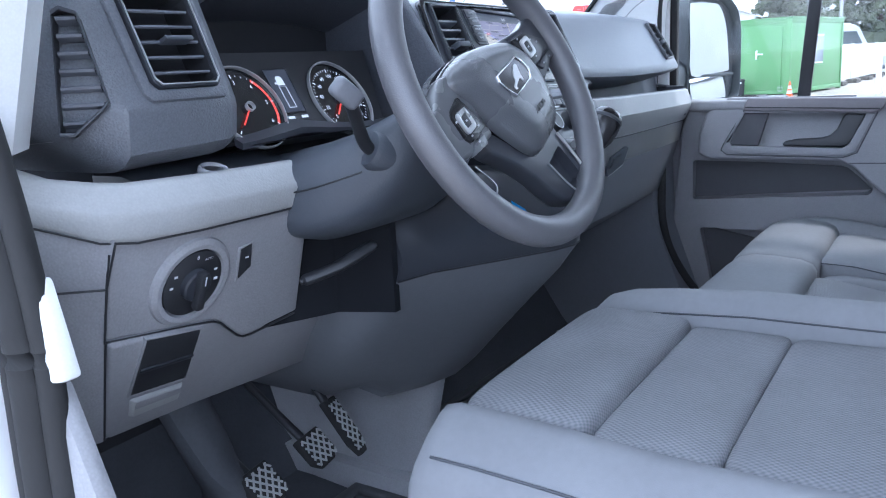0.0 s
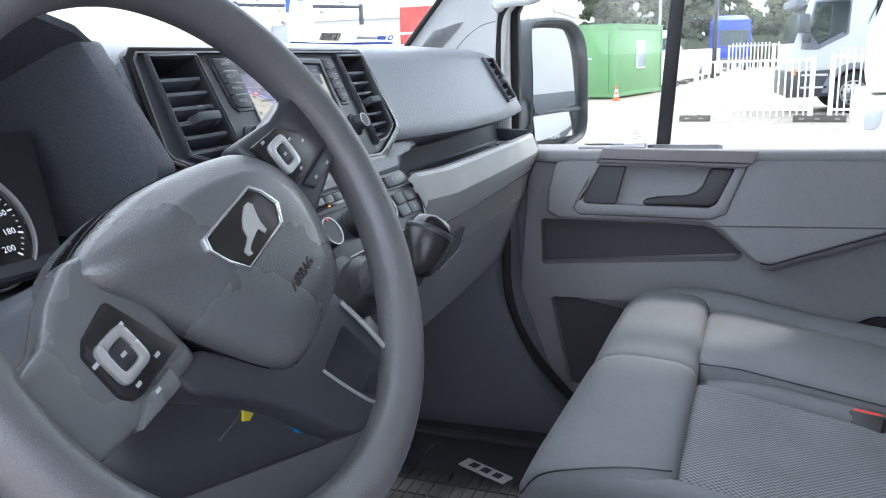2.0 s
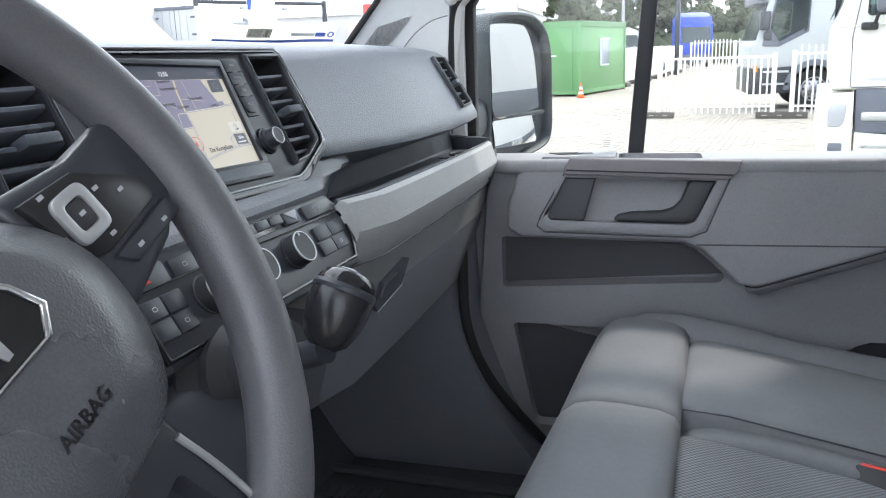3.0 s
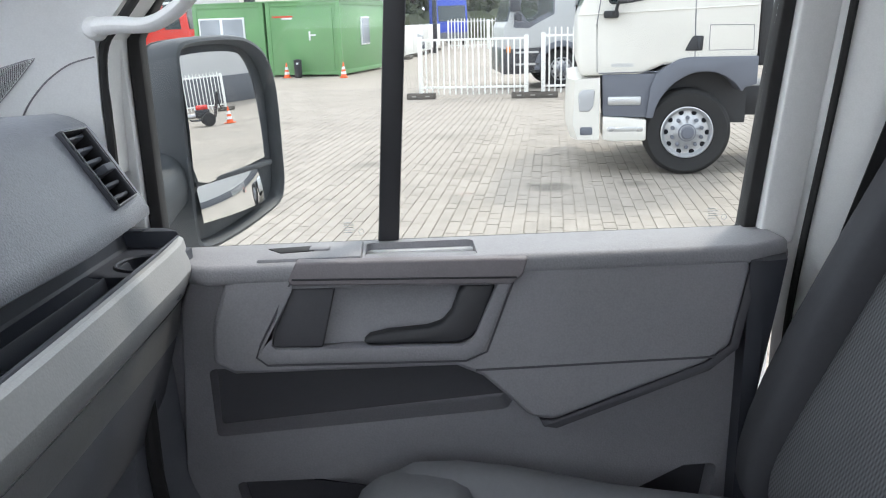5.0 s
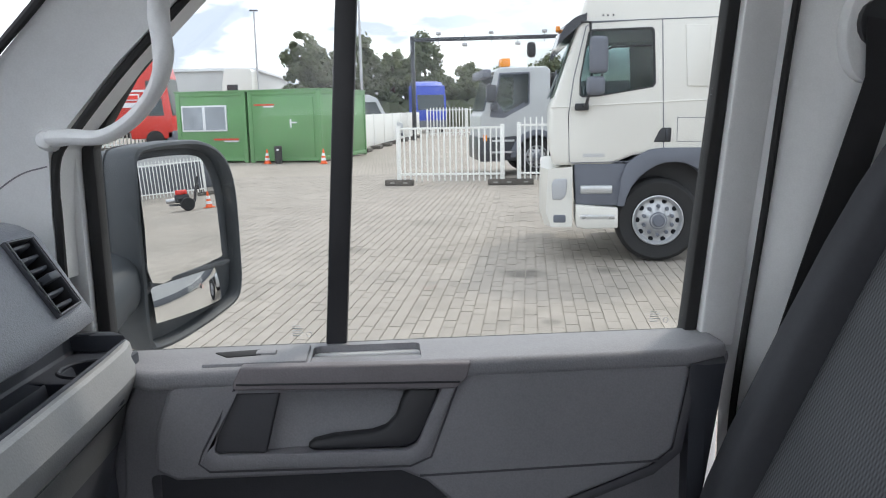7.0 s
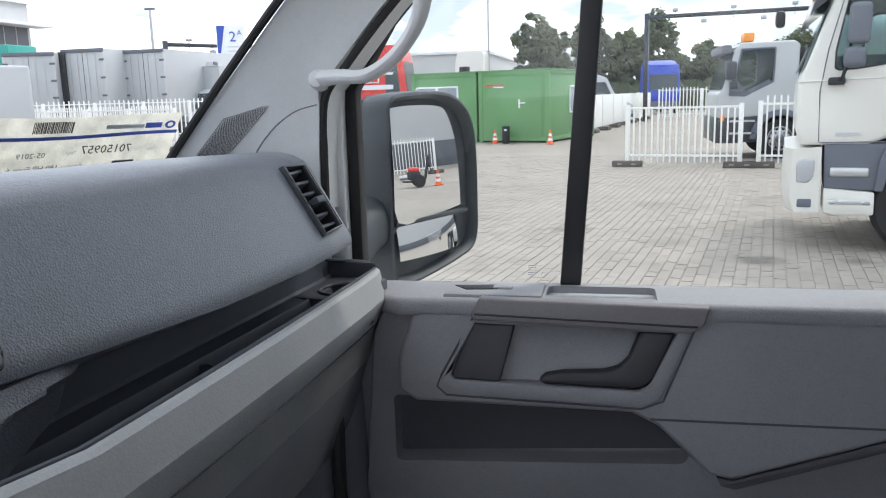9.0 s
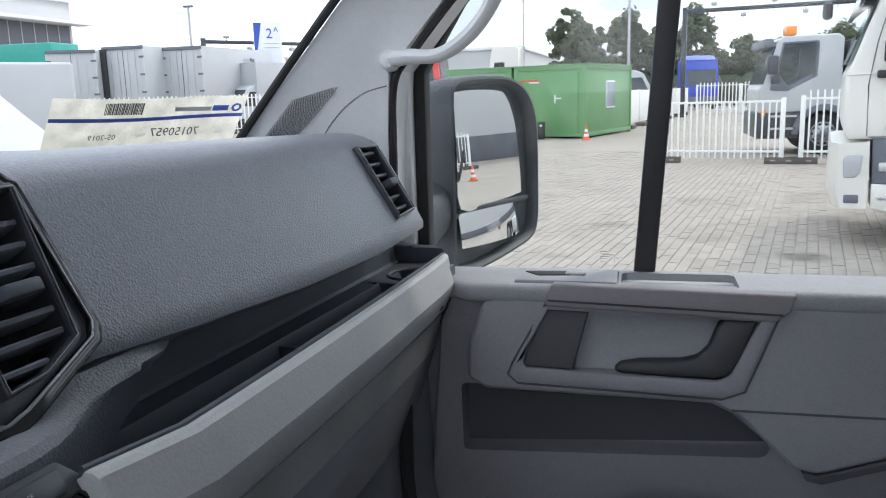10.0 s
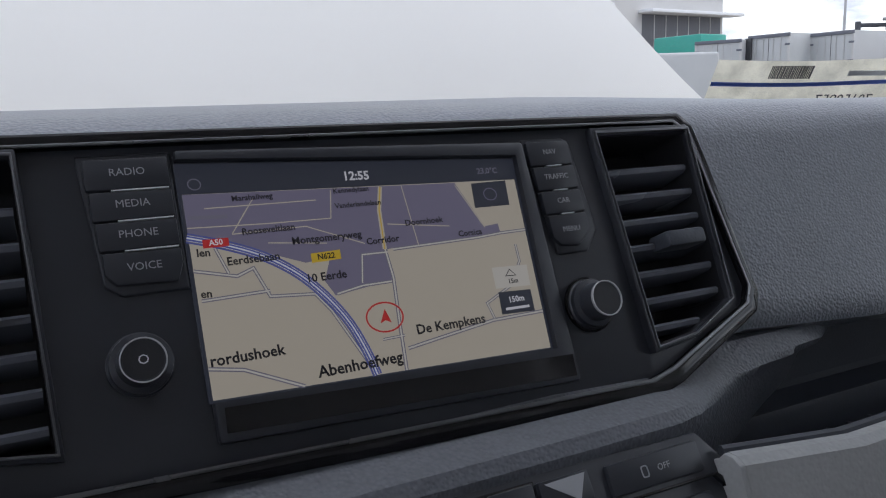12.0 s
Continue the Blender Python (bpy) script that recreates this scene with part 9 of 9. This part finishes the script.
def white_van(at, turn, label, high=2.6, length=5.6):
    m = pose(*at, 0, 0, 0, turn)
    v = thing("parked_van", (at[0], at[1], 0), label, "van", "parked vehicles")
    part("body", prism([(0.0, 0.5), (0.0, 1.05), (0.85, 1.35), (1.45, high * 0.93), (1.9, high), (length, high * 0.98), (length, 0.5)], -0.98, 0.98, "x", 0.08, 3, m=m), M["offwhite"], v)
    part("windscreen", loft([[(x, 0.86, 1.40), (x, 1.40, high * 0.90), (x, 1.48, high * 0.90), (x, 0.96, 1.40)] for x in (-0.85, 0.85)], m=m), M["cabglass"], v)
    for s in (-1, 1):
        part("side_glass", prism([(1.10, 1.35), (1.55, high * 0.85), (2.2, high * 0.85), (2.2, 1.30)], s * 0.975, s * 0.99, "x", m=m), M["cabglass"], v)
        for y in (0.9, length - 1.1):
            part("wheel", lathe([(0.18, -0.12), (0.33, -0.12), (0.345, -0.08), (0.345, 0.08), (0.33, 0.12), (0.18, 0.12)], 20, m=m @ pose(s * 0.88, y, 0.345, 0, 90, 0)), M["tyre"], v)
    part("bumper", box(-0.95, 0.95, -0.06, 0.3, 0.35, 0.75, 0.05, m=m), M["truckgrey"], v)
    return v, m
white_van((46.0, -1.4), 15, "white panel van behind the screen fence", 2.65)
white_van((15.2, 18.9), -140.5, "white panel van parked beside the bar fence", 2.85)
bx, bm_ = white_van((40.4, 22.6), 248, "white box van with a plain white load body", 2.5, 4.4)
part("load_body", box(-1.10, 1.10, 2.0, 6.6, 0.9, 3.75, 0.03, m=bm_), M["offwhite"], bx)
part("body_edge", tube([bm_ @ Vector(q) for q in ((-1.10, 1.99, 0.95), (-1.10, 1.99, 3.73), (1.10, 1.99, 3.73), (1.10, 1.99, 0.95))], 0.03, 6), M["building"], bx)
bx2, bm2 = white_van((45.0, 18.6), 248, "second white box van with a grey load body", 2.5, 4.4)
part("load_body", box(-1.10, 1.10, 2.1, 6.2, 0.9, 3.8, 0.03, m=bm2), M["building"], bx2)
def trailer(at, turn, high, label, length=7.0, gap=False, doors=True):
    """A box trailer seen from its doors: frame, two doors with lock rods and hinges, lamps, wheels."""
    m = pose(*at, 0, 0, 0, turn)
    v = thing("box_trailer", (at[0], at[1], 0), label, "trailer", "parked vehicles")
    part("body", box(-1.25, 1.25, 0.0, length, 1.05, high, 0.03, m=m), M["offwhite"], v)
    part("chassis", box(-0.55, 0.55, 0.2, length, 0.75, 1.04, m=m), M["black"], v)
    part("bumper", box(-1.2, 1.2, -0.05, 0.10, 0.55, 0.78, 0.02, m=m), M["truckgrey"], v)
    for s_ in (-1, 1):
        part("frame_post", box(s_ * 1.20 - 0.055, s_ * 1.20 + 0.055, -0.035, 0.02, 1.05, high, 0.01, m=m), M["building"], v)
        part("tail_lamp", box(s_ * 1.05 - 0.12, s_ * 1.05 + 0.12, -0.06, 0.0, 0.82, 0.98, 0.01, m=m), M["redmark"], v)
        for y in (length * 0.28, length * 0.28 + 1.2):
            part("wheel", lathe([(0.25, -0.15), (0.46, -0.15), (0.48, -0.1), (0.48, 0.1), (0.46, 0.15), (0.25, 0.15)], 20, m=m @ pose(s_ * 1.08, y, 0.48, 0, 90, 0)), M["tyre"], v)
    part("frame_top", box(-1.26, 1.26, -0.06, 0.03, high - 0.16, high + 0.02, 0.01, m=m), M["truckgrey"], v)
    if doors:
        part("door_gap", box(-0.012, 0.012, -0.012, 0.01, 1.1, high - 0.16, m=m), M["black"], v)
        for x in (-0.75, -0.30, 0.30, 0.75):
            part("lock_rod", tube([m @ Vector((x, -0.04, 1.12)), m @ Vector((x, -0.04, high - 0.18))], 0.018, 6), M["building"], v)
        for s_ in (-1, 1):
            for k in range(4):
                z = 1.35 + (high - 1.9) * k / 3
                part("hinge", box(s_ * 1.14 - 0.14, s_ * 1.14 + 0.14, -0.055, -0.01, z - 0.05, z + 0.05, 0.01, m=m), M["truckgrey"], v)
    if gap:
        # dark panel added in place of the gap to the next vehicle
        part("rolled_curtain", prism([(-1.50, 0.10), (-1.02, 0.02), (-0.98, -0.14), (-1.40, -0.14)], 1.05, high - 0.10, "z", 0.02, m=m), M["black"], v, "dark panel for the gap between two vehicles")
    return v, m
trailer((38.9, 23.6), -95, 4.55, "white box trailer with closed doors behind the fence", gap=False)
trailer((37.4, 26.1), -93, 4.60, "white box trailer with a dark gap at its side", gap=True)
trailer((36.3, 28.4), -72, 4.45, "pale grey box trailer parked in the row", 5.0)
tl2, tm2 = trailer((41.6, 26.9), -57, 4.20, "white box trailer with a blue outline on its back", doors=False)
part("blue_outline", tube([tm2 @ Vector(q) for q in ((1.0, -0.02, 3.95), (-0.55, -0.02, 4.05), (-1.05, -0.02, 3.5), (-0.95, -0.02, 2.2), (0.3, -0.02, 1.7))], 0.06, 6), M["blue"], tl2, "blue outline")
trailer((44.0, 22.0), 18, 4.0, "long white box trailer standing side on", 9.0, doors=False)
trailer((26.2, 27.0), -38, 4.6, "tall white box trailer at the end of the row", 3.5)
tb, tbm = far_truck((41.9, 39.5), 180, "truckwhite", "white lorry with a green cover far behind the fence", 4.0, 7.0)
part("cover", box(-1.2, 1.2, 2.6, 6.4, 3.4, 5.3, 0.1, m=tbm), M["teal"], tb, "green tarpaulin")
sk = thing("steel_skip", (24.0, 17.6, 0), "rusty brown open steel skip", "skip")
part("skip_body", loft([[(x, y, z) for x, y in q] for q, z in (([(23.2, 17.2), (25.0, 16.6), (26.3, 20.4), (24.4, 21.0)], 0.0), ([(23.0, 16.6), (25.2, 15.9), (26.7, 20.6), (24.4, 21.4)], 1.25))]), M["rust"], sk)
part("skip_rim", tube([Vector(p) for p in ((23.0, 16.6, 1.25), (25.2, 15.9, 1.25), (26.7, 20.6, 1.25), (24.4, 21.4, 1.25))], 0.05, 8, True), M["rust"], sk)

# ---- sign tower, poles, gantry ----
sg = thing("sign_tower", (46.0, 22.5, 0), "tall white sign board with a blue wedge", "sign")
SG = pose(46.2, 22.6, 0, 0, 0, 120)
part("board", box(-1.28, 0.38, -0.15, 0.15, 0.0, 6.3, 0.03, m=SG), M["printwhite"], sg)
part("wedge", prism([(0.37, 6.27), (-0.10, 6.27), (0.24, 4.4), (0.37, 4.4)], 0.15, 0.17, "y", m=SG), M["inkblue"], sg, "blue wedge")
text("lettering", "2", 0.85, SG @ pose(-0.55, 0.16, 5.6, 90, 0, 180), M["inkblue"], sg, 0.01)
text("lettering", "A", 0.42, SG @ pose(-0.96, 0.16, 5.85, 90, 0, 180), M["inkblue"], sg, 0.01)
for z in (5.0, 4.75):
    part("notice_bar", box(-1.1, -0.2, 0.15, 0.165, z, z + 0.06, m=SG), M["building"], sg)
def pole(x, y, h, r, label):
    p = thing("lamp_post", (x, y, 0), label, "lamp post", "lamp posts")
    part("mast", lathe([(r * 1.5, 0), (r * 1.3, 0.5), (r, 1.0), (r * 0.7, h)], 12, m=pose(x, y, 0)), M["steel"], p)
    part("lamp_head", box(x - 0.1, x + 0.1, y - 0.3, y + 0.3, h - 0.05, h + 0.06, 0.02), M["truckgrey"], p)
pole(38.0, 0.42, 9.5, 0.07, "thin grey steel lamp post behind the containers")
pole(60.0, 8.4, 9.0, 0.09, "grey steel lamp post among the trees")
pole(44.0, 26.0, 7.2, 0.09, "grey steel lamp post beside the lorry row")
def gantry(a, b, h, label):
    g = thing("gate_gantry", (a[0], a[1], 0), label, "gantry", "gate gantries")
    a, b = Vector((*a, 0)), Vector((*b, 0))
    ang = math.degrees(math.atan2((b - a).y, (b - a).x))
    m = pose(a.x, a.y, 0, 0, 0, ang)
    L = (b - a).length
    for x in (0, L):
        part("column", box(x - 0.12, x + 0.12, -0.12, 0.12, 0, h + 0.1, 0.02, m=m), M["satin"], g)
    part("beam", box(-0.1, L + 0.1, -0.10, 0.10, h - 0.22, h, 0.02, m=m), M["satin"], g)
    for k in range(1, 6):
        part("lamp", box(L * k / 6 - 0.15, L * k / 6 + 0.15, -0.15, 0.15, h + (0.12 if k % 2 else -0.55), h + (0.30 if k % 2 else -0.35), 0.03, m=m), M["steel"], g)
        part("lamp_stem", box(L * k / 6 - 0.02, L * k / 6 + 0.02, -0.02, 0.02, h - 0.4, h + 0.15, m=m), M["steel"], g)
gantry((48.0, -2.4), (46.6, -11.5), 5.9, "dark steel gate gantry with small lamps")
gantry((44.5, 25.5), (52.5, 20.5), 5.3, "dark steel gate gantry with small lamps")

# ---- buildings ----
def building(name, x0, x1, y0, y1, h, label, doors, canopy=True):
    b = thing(name, ((x0 + x1) / 2, (y0 + y1) / 2, 0), label, "building", "yard buildings")
    part("wall", box(x0, x1, y0, y1, 0, h, 0.02), M["building"], b)
    part("roof", box(x0 - 0.3, x1 + 0.3, y0 - 0.3, y1 + 0.3, h, h + 0.35, 0.02), M["printwhite"], b)
    for a, c, z0, z1 in doors:
        d = part("window", box(a, c, y0 - 0.05, y0 + 0.2, z0, z1, 0.02), M["facadedark"], b, "dark opening")
        n = max(2, int((c - a) / 1.5))
        for k in range(1, n):
            part("frame_bar", box(a + (c - a) * k / n - 0.04, a + (c - a) * k / n + 0.04, y0 - 0.10, y0 - 0.04, z0, z1), M["building"], d)
        if canopy:
            part("canopy", box(a - 0.5, c + 1.6, y0 - 1.8, y0 + 0.1, z1 + 0.05, z1 + 0.35, 0.03), M["printwhite"], b)
building("warehouse", 20, 72, 56, 84, 11.7, "long light grey warehouse with dark openings and canopies", ((47.5, 53.0, 7.3, 9.7), (60.0, 71.6, 5.4, 9.4), (34, 42, 7.0, 9.7), (22, 30, 7.0, 9.7)))
building("workshop", 96, 130, 14, 44, 6.6, "low grey workshop far behind the yard", ((100, 110, 0.5, 4.0),), False)
rear = thing("rear_hall", (16, -36, 0), "plain grey hall wall behind the yard", "building", "yard buildings")
part("wall", box(-20, 60, -48, -33, 0, 7.5, 0.02), M["building"], rear)
part("plinth", box(-20.02, 60.02, -33.1, -32.9, 0, 1.3, 0.02), M["facadedark"], rear)
part("roof", box(-20.5, 60.5, -48.5, -32.6, 7.5, 7.9, 0.02), M["facadedark"], rear)

# ---- machine seen in the door mirror ----
pw_ = thing("pressure_washer", (15.1, -20.7, 0), "small dark red wheeled pressure washer", "machine")
PWM = pose(15.1, -20.7, 0, 0, 0, 30)
for y in (-0.24, 0.24):
    part("frame_tube", tube([PWM @ Vector(p) for p in spline([(-0.42, y, 0.22), (-0.10, y, 0.20), (0.30, y, 0.22), (0.40, y, 0.50), (0.52, y, 0.98)], 4)], 0.022, 8), M["black"], pw_)
    part("wheel", lathe([(0.05, -0.05), (0.19, -0.05), (0.21, -0.02), (0.21, 0.02), (0.19, 0.05), (0.05, 0.05)], 20, m=PWM @ pose(0.12, y * 1.35, 0.21, 90, 0, 0)), M["tyre"], pw_)
part("handle", tube([PWM @ Vector(p) for p in ((0.52, -0.24, 0.98), (0.56, -0.12, 1.02), (0.56, 0.12, 1.02), (0.52, 0.24, 0.98))], 0.022, 8), M["black"], pw_)
part("engine", box(-0.24, 0.20, -0.18, 0.18, 0.26, 0.52, 0.05, m=PWM), M["black"], pw_)
part("fuel_tank", pillow(-0.20, 0.16, -0.16, 0.16, 0.50, 0.66, 4.0, 20, 5, m=PWM), M["red"], pw_, "dark red tank")
part("pump", lathe([(0.07, -0.16), (0.08, -0.12), (0.08, 0.10), (0.05, 0.14)], 14, m=PWM @ pose(-0.34, 0, 0.34, 0, 90, 0)), M["steel"], pw_)
part("hose", tube([PWM @ Vector((0.48 + 0.02 * k, 0.14 * math.cos(k), 0.62 + 0.14 * math.sin(k))) for k in [0.5 * i for i in range(13)]], 0.018, 6), M["rubber"], pw_)

# ---- trees ----
def tree(x, y, h, spread, seed, leafmat, label, low=0.18):
    rnd = random.Random(seed)
    t = thing("tree", (x, y, 0), label, "tree", "yard trees")
    trunk = None
    tips = []
    path = spline([(x, y, 0), (x + 0.1, y + 0.1, h * 0.25), (x - 0.1, y, h * 0.55), (x, y + 0.1, h * 0.85)], 4)
    trunk = tube(path, [0.30 * (1 - 0.8 * i / (len(path) - 1)) for i in range(len(path))], 10)
    for k in range(9):
        z0 = h * (0.22 + 0.06 * k)
        a = rnd.uniform(0, 6.28)
        r = spread * (0.95 - 0.06 * k) * rnd.uniform(0.6, 1.0)
        tip = Vector((x + r * math.cos(a), y + r * math.sin(a), z0 + r * 0.55))
        tube([Vector((x, y, z0)), Vector((x, y, z0)).lerp(tip, 0.5) + Vector((0, 0, 0.2)), tip], [0.10, 0.07, 0.03], 6, bm=trunk)
    part("trunk", trunk, M["bark"], t)
    verts, faces = [], []
    clumps = []
    for k in range(64):
        while True:
            p = Vector((rnd.uniform(-1, 1), rnd.uniform(-1, 1), rnd.uniform(-1, 1)))
            if 0.15 < p.length < 1.0:
                break
        zz = h * (low + (1 - low) * 0.5) + p.z * h * (1 - low) * 0.5
        taper = 1.0 - 0.35 * max(0, p.z)
        clumps.append((Vector((x + p.x * spread * taper, y + p.y * spread * taper, zz)), rnd.uniform(0.17, 0.36) * spread * rnd.choice((0.8, 1.0, 1.1))))
    for c, r in clumps:
        for k in range(80):
            d = Vector((rnd.gauss(0, 1), rnd.gauss(0, 1), rnd.gauss(0, 0.8))).normalized() * r * rnd.uniform(0.45, 1.08)
            q = c + d
            s = rnd.uniform(0.14, 0.28)
            n = (d.normalized() + Vector((rnd.uniform(-.7, .7), rnd.uniform(-.7, .7), rnd.uniform(-.3, .9)))).normalized()
            u = n.orthogonal().normalized() * s
            v = n.cross(u).normalized() * s * 0.7
            i = len(verts)
            verts += [q - u, q + v, q + u, q - v]
            faces.append((i, i + 1, i + 2, i + 3))
    me = bpy.data.meshes.new("crown")
    me.from_pydata([tuple(v) for v in verts], [], faces)
    me.materials.append(leafmat)
    cr = new("crown", me)
    cr.parent = t
    cr.matrix_parent_inverse = t.matrix_basis.inverted()
for k, (x, y, h, s, lm) in enumerate(((78, 6.8, 9.3, 2.3, "leaf"), (78.5, 5.0, 8.3, 2.1, "leaf"), (77, 1.3, 8.8, 2.0, "leaf"), (78, -1.7, 7.5, 1.8, "leaf2"), (79, -4.8, 8.8, 2.3, "leaf"), (80, -3.0, 6.4, 2.0, "leaf2"), (82, -9.4, 6.2, 2.0, "leaf2"), (82, -12.9, 5.6, 2.2, "leaf2"), (84, -7.0, 5.4, 2.0, "leaf"), (86, -18.5, 7.0, 3.2, "leaf"))):
    tree(x, y, h, s, 20 + k, M[lm], "leafy green tree beyond the yard")
solid("hedge", loft([[(74 + 2 * math.sin(y), y, 0), (74 + 2 * math.sin(y), y, 2.2 + 0.5 * math.sin(y * 3)), (78, y, 2.4 + 0.4 * math.cos(y * 2)), (78, y, 0)] for y in [-34 + 0.8 * i for i in range(60)]]), M["leaf"], "low green hedge beyond the yard", "hedge", kind="stuff", smooth=False)

# ---- single paving bricks, nearest first ----
random.seed(11)
L_, W_, GL_, GW_, LAY = 0.21, 0.115, 0.004, 0.010, radians(-10.5)      # courses run a little across the yard
ca, sa = math.cos(LAY), math.sin(LAY)
def brick_mesh():
    return box(-L_ / 2 + GL_ / 2, L_ / 2 - GL_ / 2, -W_ / 2 + GW_ / 2, W_ / 2 - GW_ / 2, -0.03, 0.0)
proto = bpy.data.meshes.new("brick")
_b = brick_mesh()
_b.to_mesh(proto)
_b.free()
proto.materials.append(M["paving"])
verts, faces, made = [], [], 0
for j in range(-95, 130):
    for i in range(20, 118):
        u, v = i * L_ + (L_ / 2 if j % 2 else 0), j * W_
        x, y = u * ca - v * sa, u * sa + v * ca
        if abs(y + 0.45) > 0.62 * x + 0.6 or x > 23 or x < 4.5:
            continue
        dz = random.uniform(-0.003, 0.0015)
        if 5.55 < x < 6.95 and -1.25 < y < 1.13 and made < 300:
            o = bpy.data.objects.new("brick", proto)
            scene.collection.objects.link(o)
            o.parent = ground
            o.location, o.rotation_euler = (x, y, dz), (0, 0, LAY)
            made += 1
            continue
        k = len(verts)
        t1, t2 = random.uniform(-0.0015, 0.0015), random.uniform(-0.0015, 0.0015)
        a, b = L_ / 2 - GL_ / 2, W_ / 2 - GW_ / 2
        for z in (0.0, -0.03):
            verts += [(x + p * ca - q * sa, y + p * sa + q * ca, z + dz + e) for p, q, e in ((-a, -b, t1), (a, -b, t2), (a, b, -t1), (-a, b, -t2))]
        faces += [(k, k + 1, k + 2, k + 3), (k, k + 4, k + 5, k + 1), (k + 1, k + 5, k + 6, k + 2), (k + 2, k + 6, k + 7, k + 3), (k + 3, k + 7, k + 4, k)]
me = bpy.data.meshes.new("brick_field")
me.from_pydata(verts, [], faces)
pav2 = mat("paving_brick_field", (0.315, 0.282, 0.245), 0.88, vary=0.16, vscale=1.4, bump=0.4, bscale=70, island=-0.32, dirt=0.40)
me.materials.append(pav2)
def oil_stains(m, spots):
    """Dark ragged oil spots at places of the yard."""
    n, l = m.node_tree.nodes, m.node_tree.links
    geo = n.new("ShaderNodeNewGeometry")
    ragged = n.new("ShaderNodeTexNoise")
    ragged.inputs["Scale"].default_value, ragged.inputs["Detail"].default_value = 5.0, 5.0
    l.new(geo.outputs["Position"], ragged.inputs["Vector"])
    base = n["Principled BSDF"].inputs["Base Color"]
    for x, y, r, dark in spots:
        away = n.new("ShaderNodeVectorMath")
        away.operation = "DISTANCE"
        away.inputs[1].default_value = (x, y, 0)
        l.new(geo.outputs["Position"], away.inputs[0])
        edge = n.new("ShaderNodeMath")
        edge.operation = "MULTIPLY_ADD"
        edge.inputs[1].default_value = 1.1 * r
        l.new(ragged.outputs["Fac"], edge.inputs[0])
        l.new(away.outputs["Value"], edge.inputs[2])
        fade = n.new("ShaderNodeMapRange")
        fade.inputs["From Min"].default_value, fade.inputs["From Max"].default_value = r * 0.95, r * 1.45
        fade.inputs["To Min"].default_value, fade.inputs["To Max"].default_value = dark, 1.0
        l.new(edge.outputs[0], fade.inputs["Value"])
        mul = n.new("ShaderNodeVectorMath")
        mul.operation = "SCALE"
        l.new(base.links[0].from_socket, mul.inputs[0])
        l.new(fade.outputs["Result"], mul.inputs["Scale"])
        l.new(mul.outputs["Vector"], base)
for m_ in (pav2, M["paving"]):
    oil_stains(m_, ((8.39, -1.93, 0.34, 0.55), (9.36, -1.08, 0.40, 0.78), (10.29, 0.03, 0.36, 0.75), (8.43, -2.89, 0.22, 0.6), (6.35, -1.83, 0.14, 0.65), (12.5, -1.4, 0.7, 0.86)))
fld = new("brick_field", me)
fld.parent = ground
tagged(fld, kind="stuff")
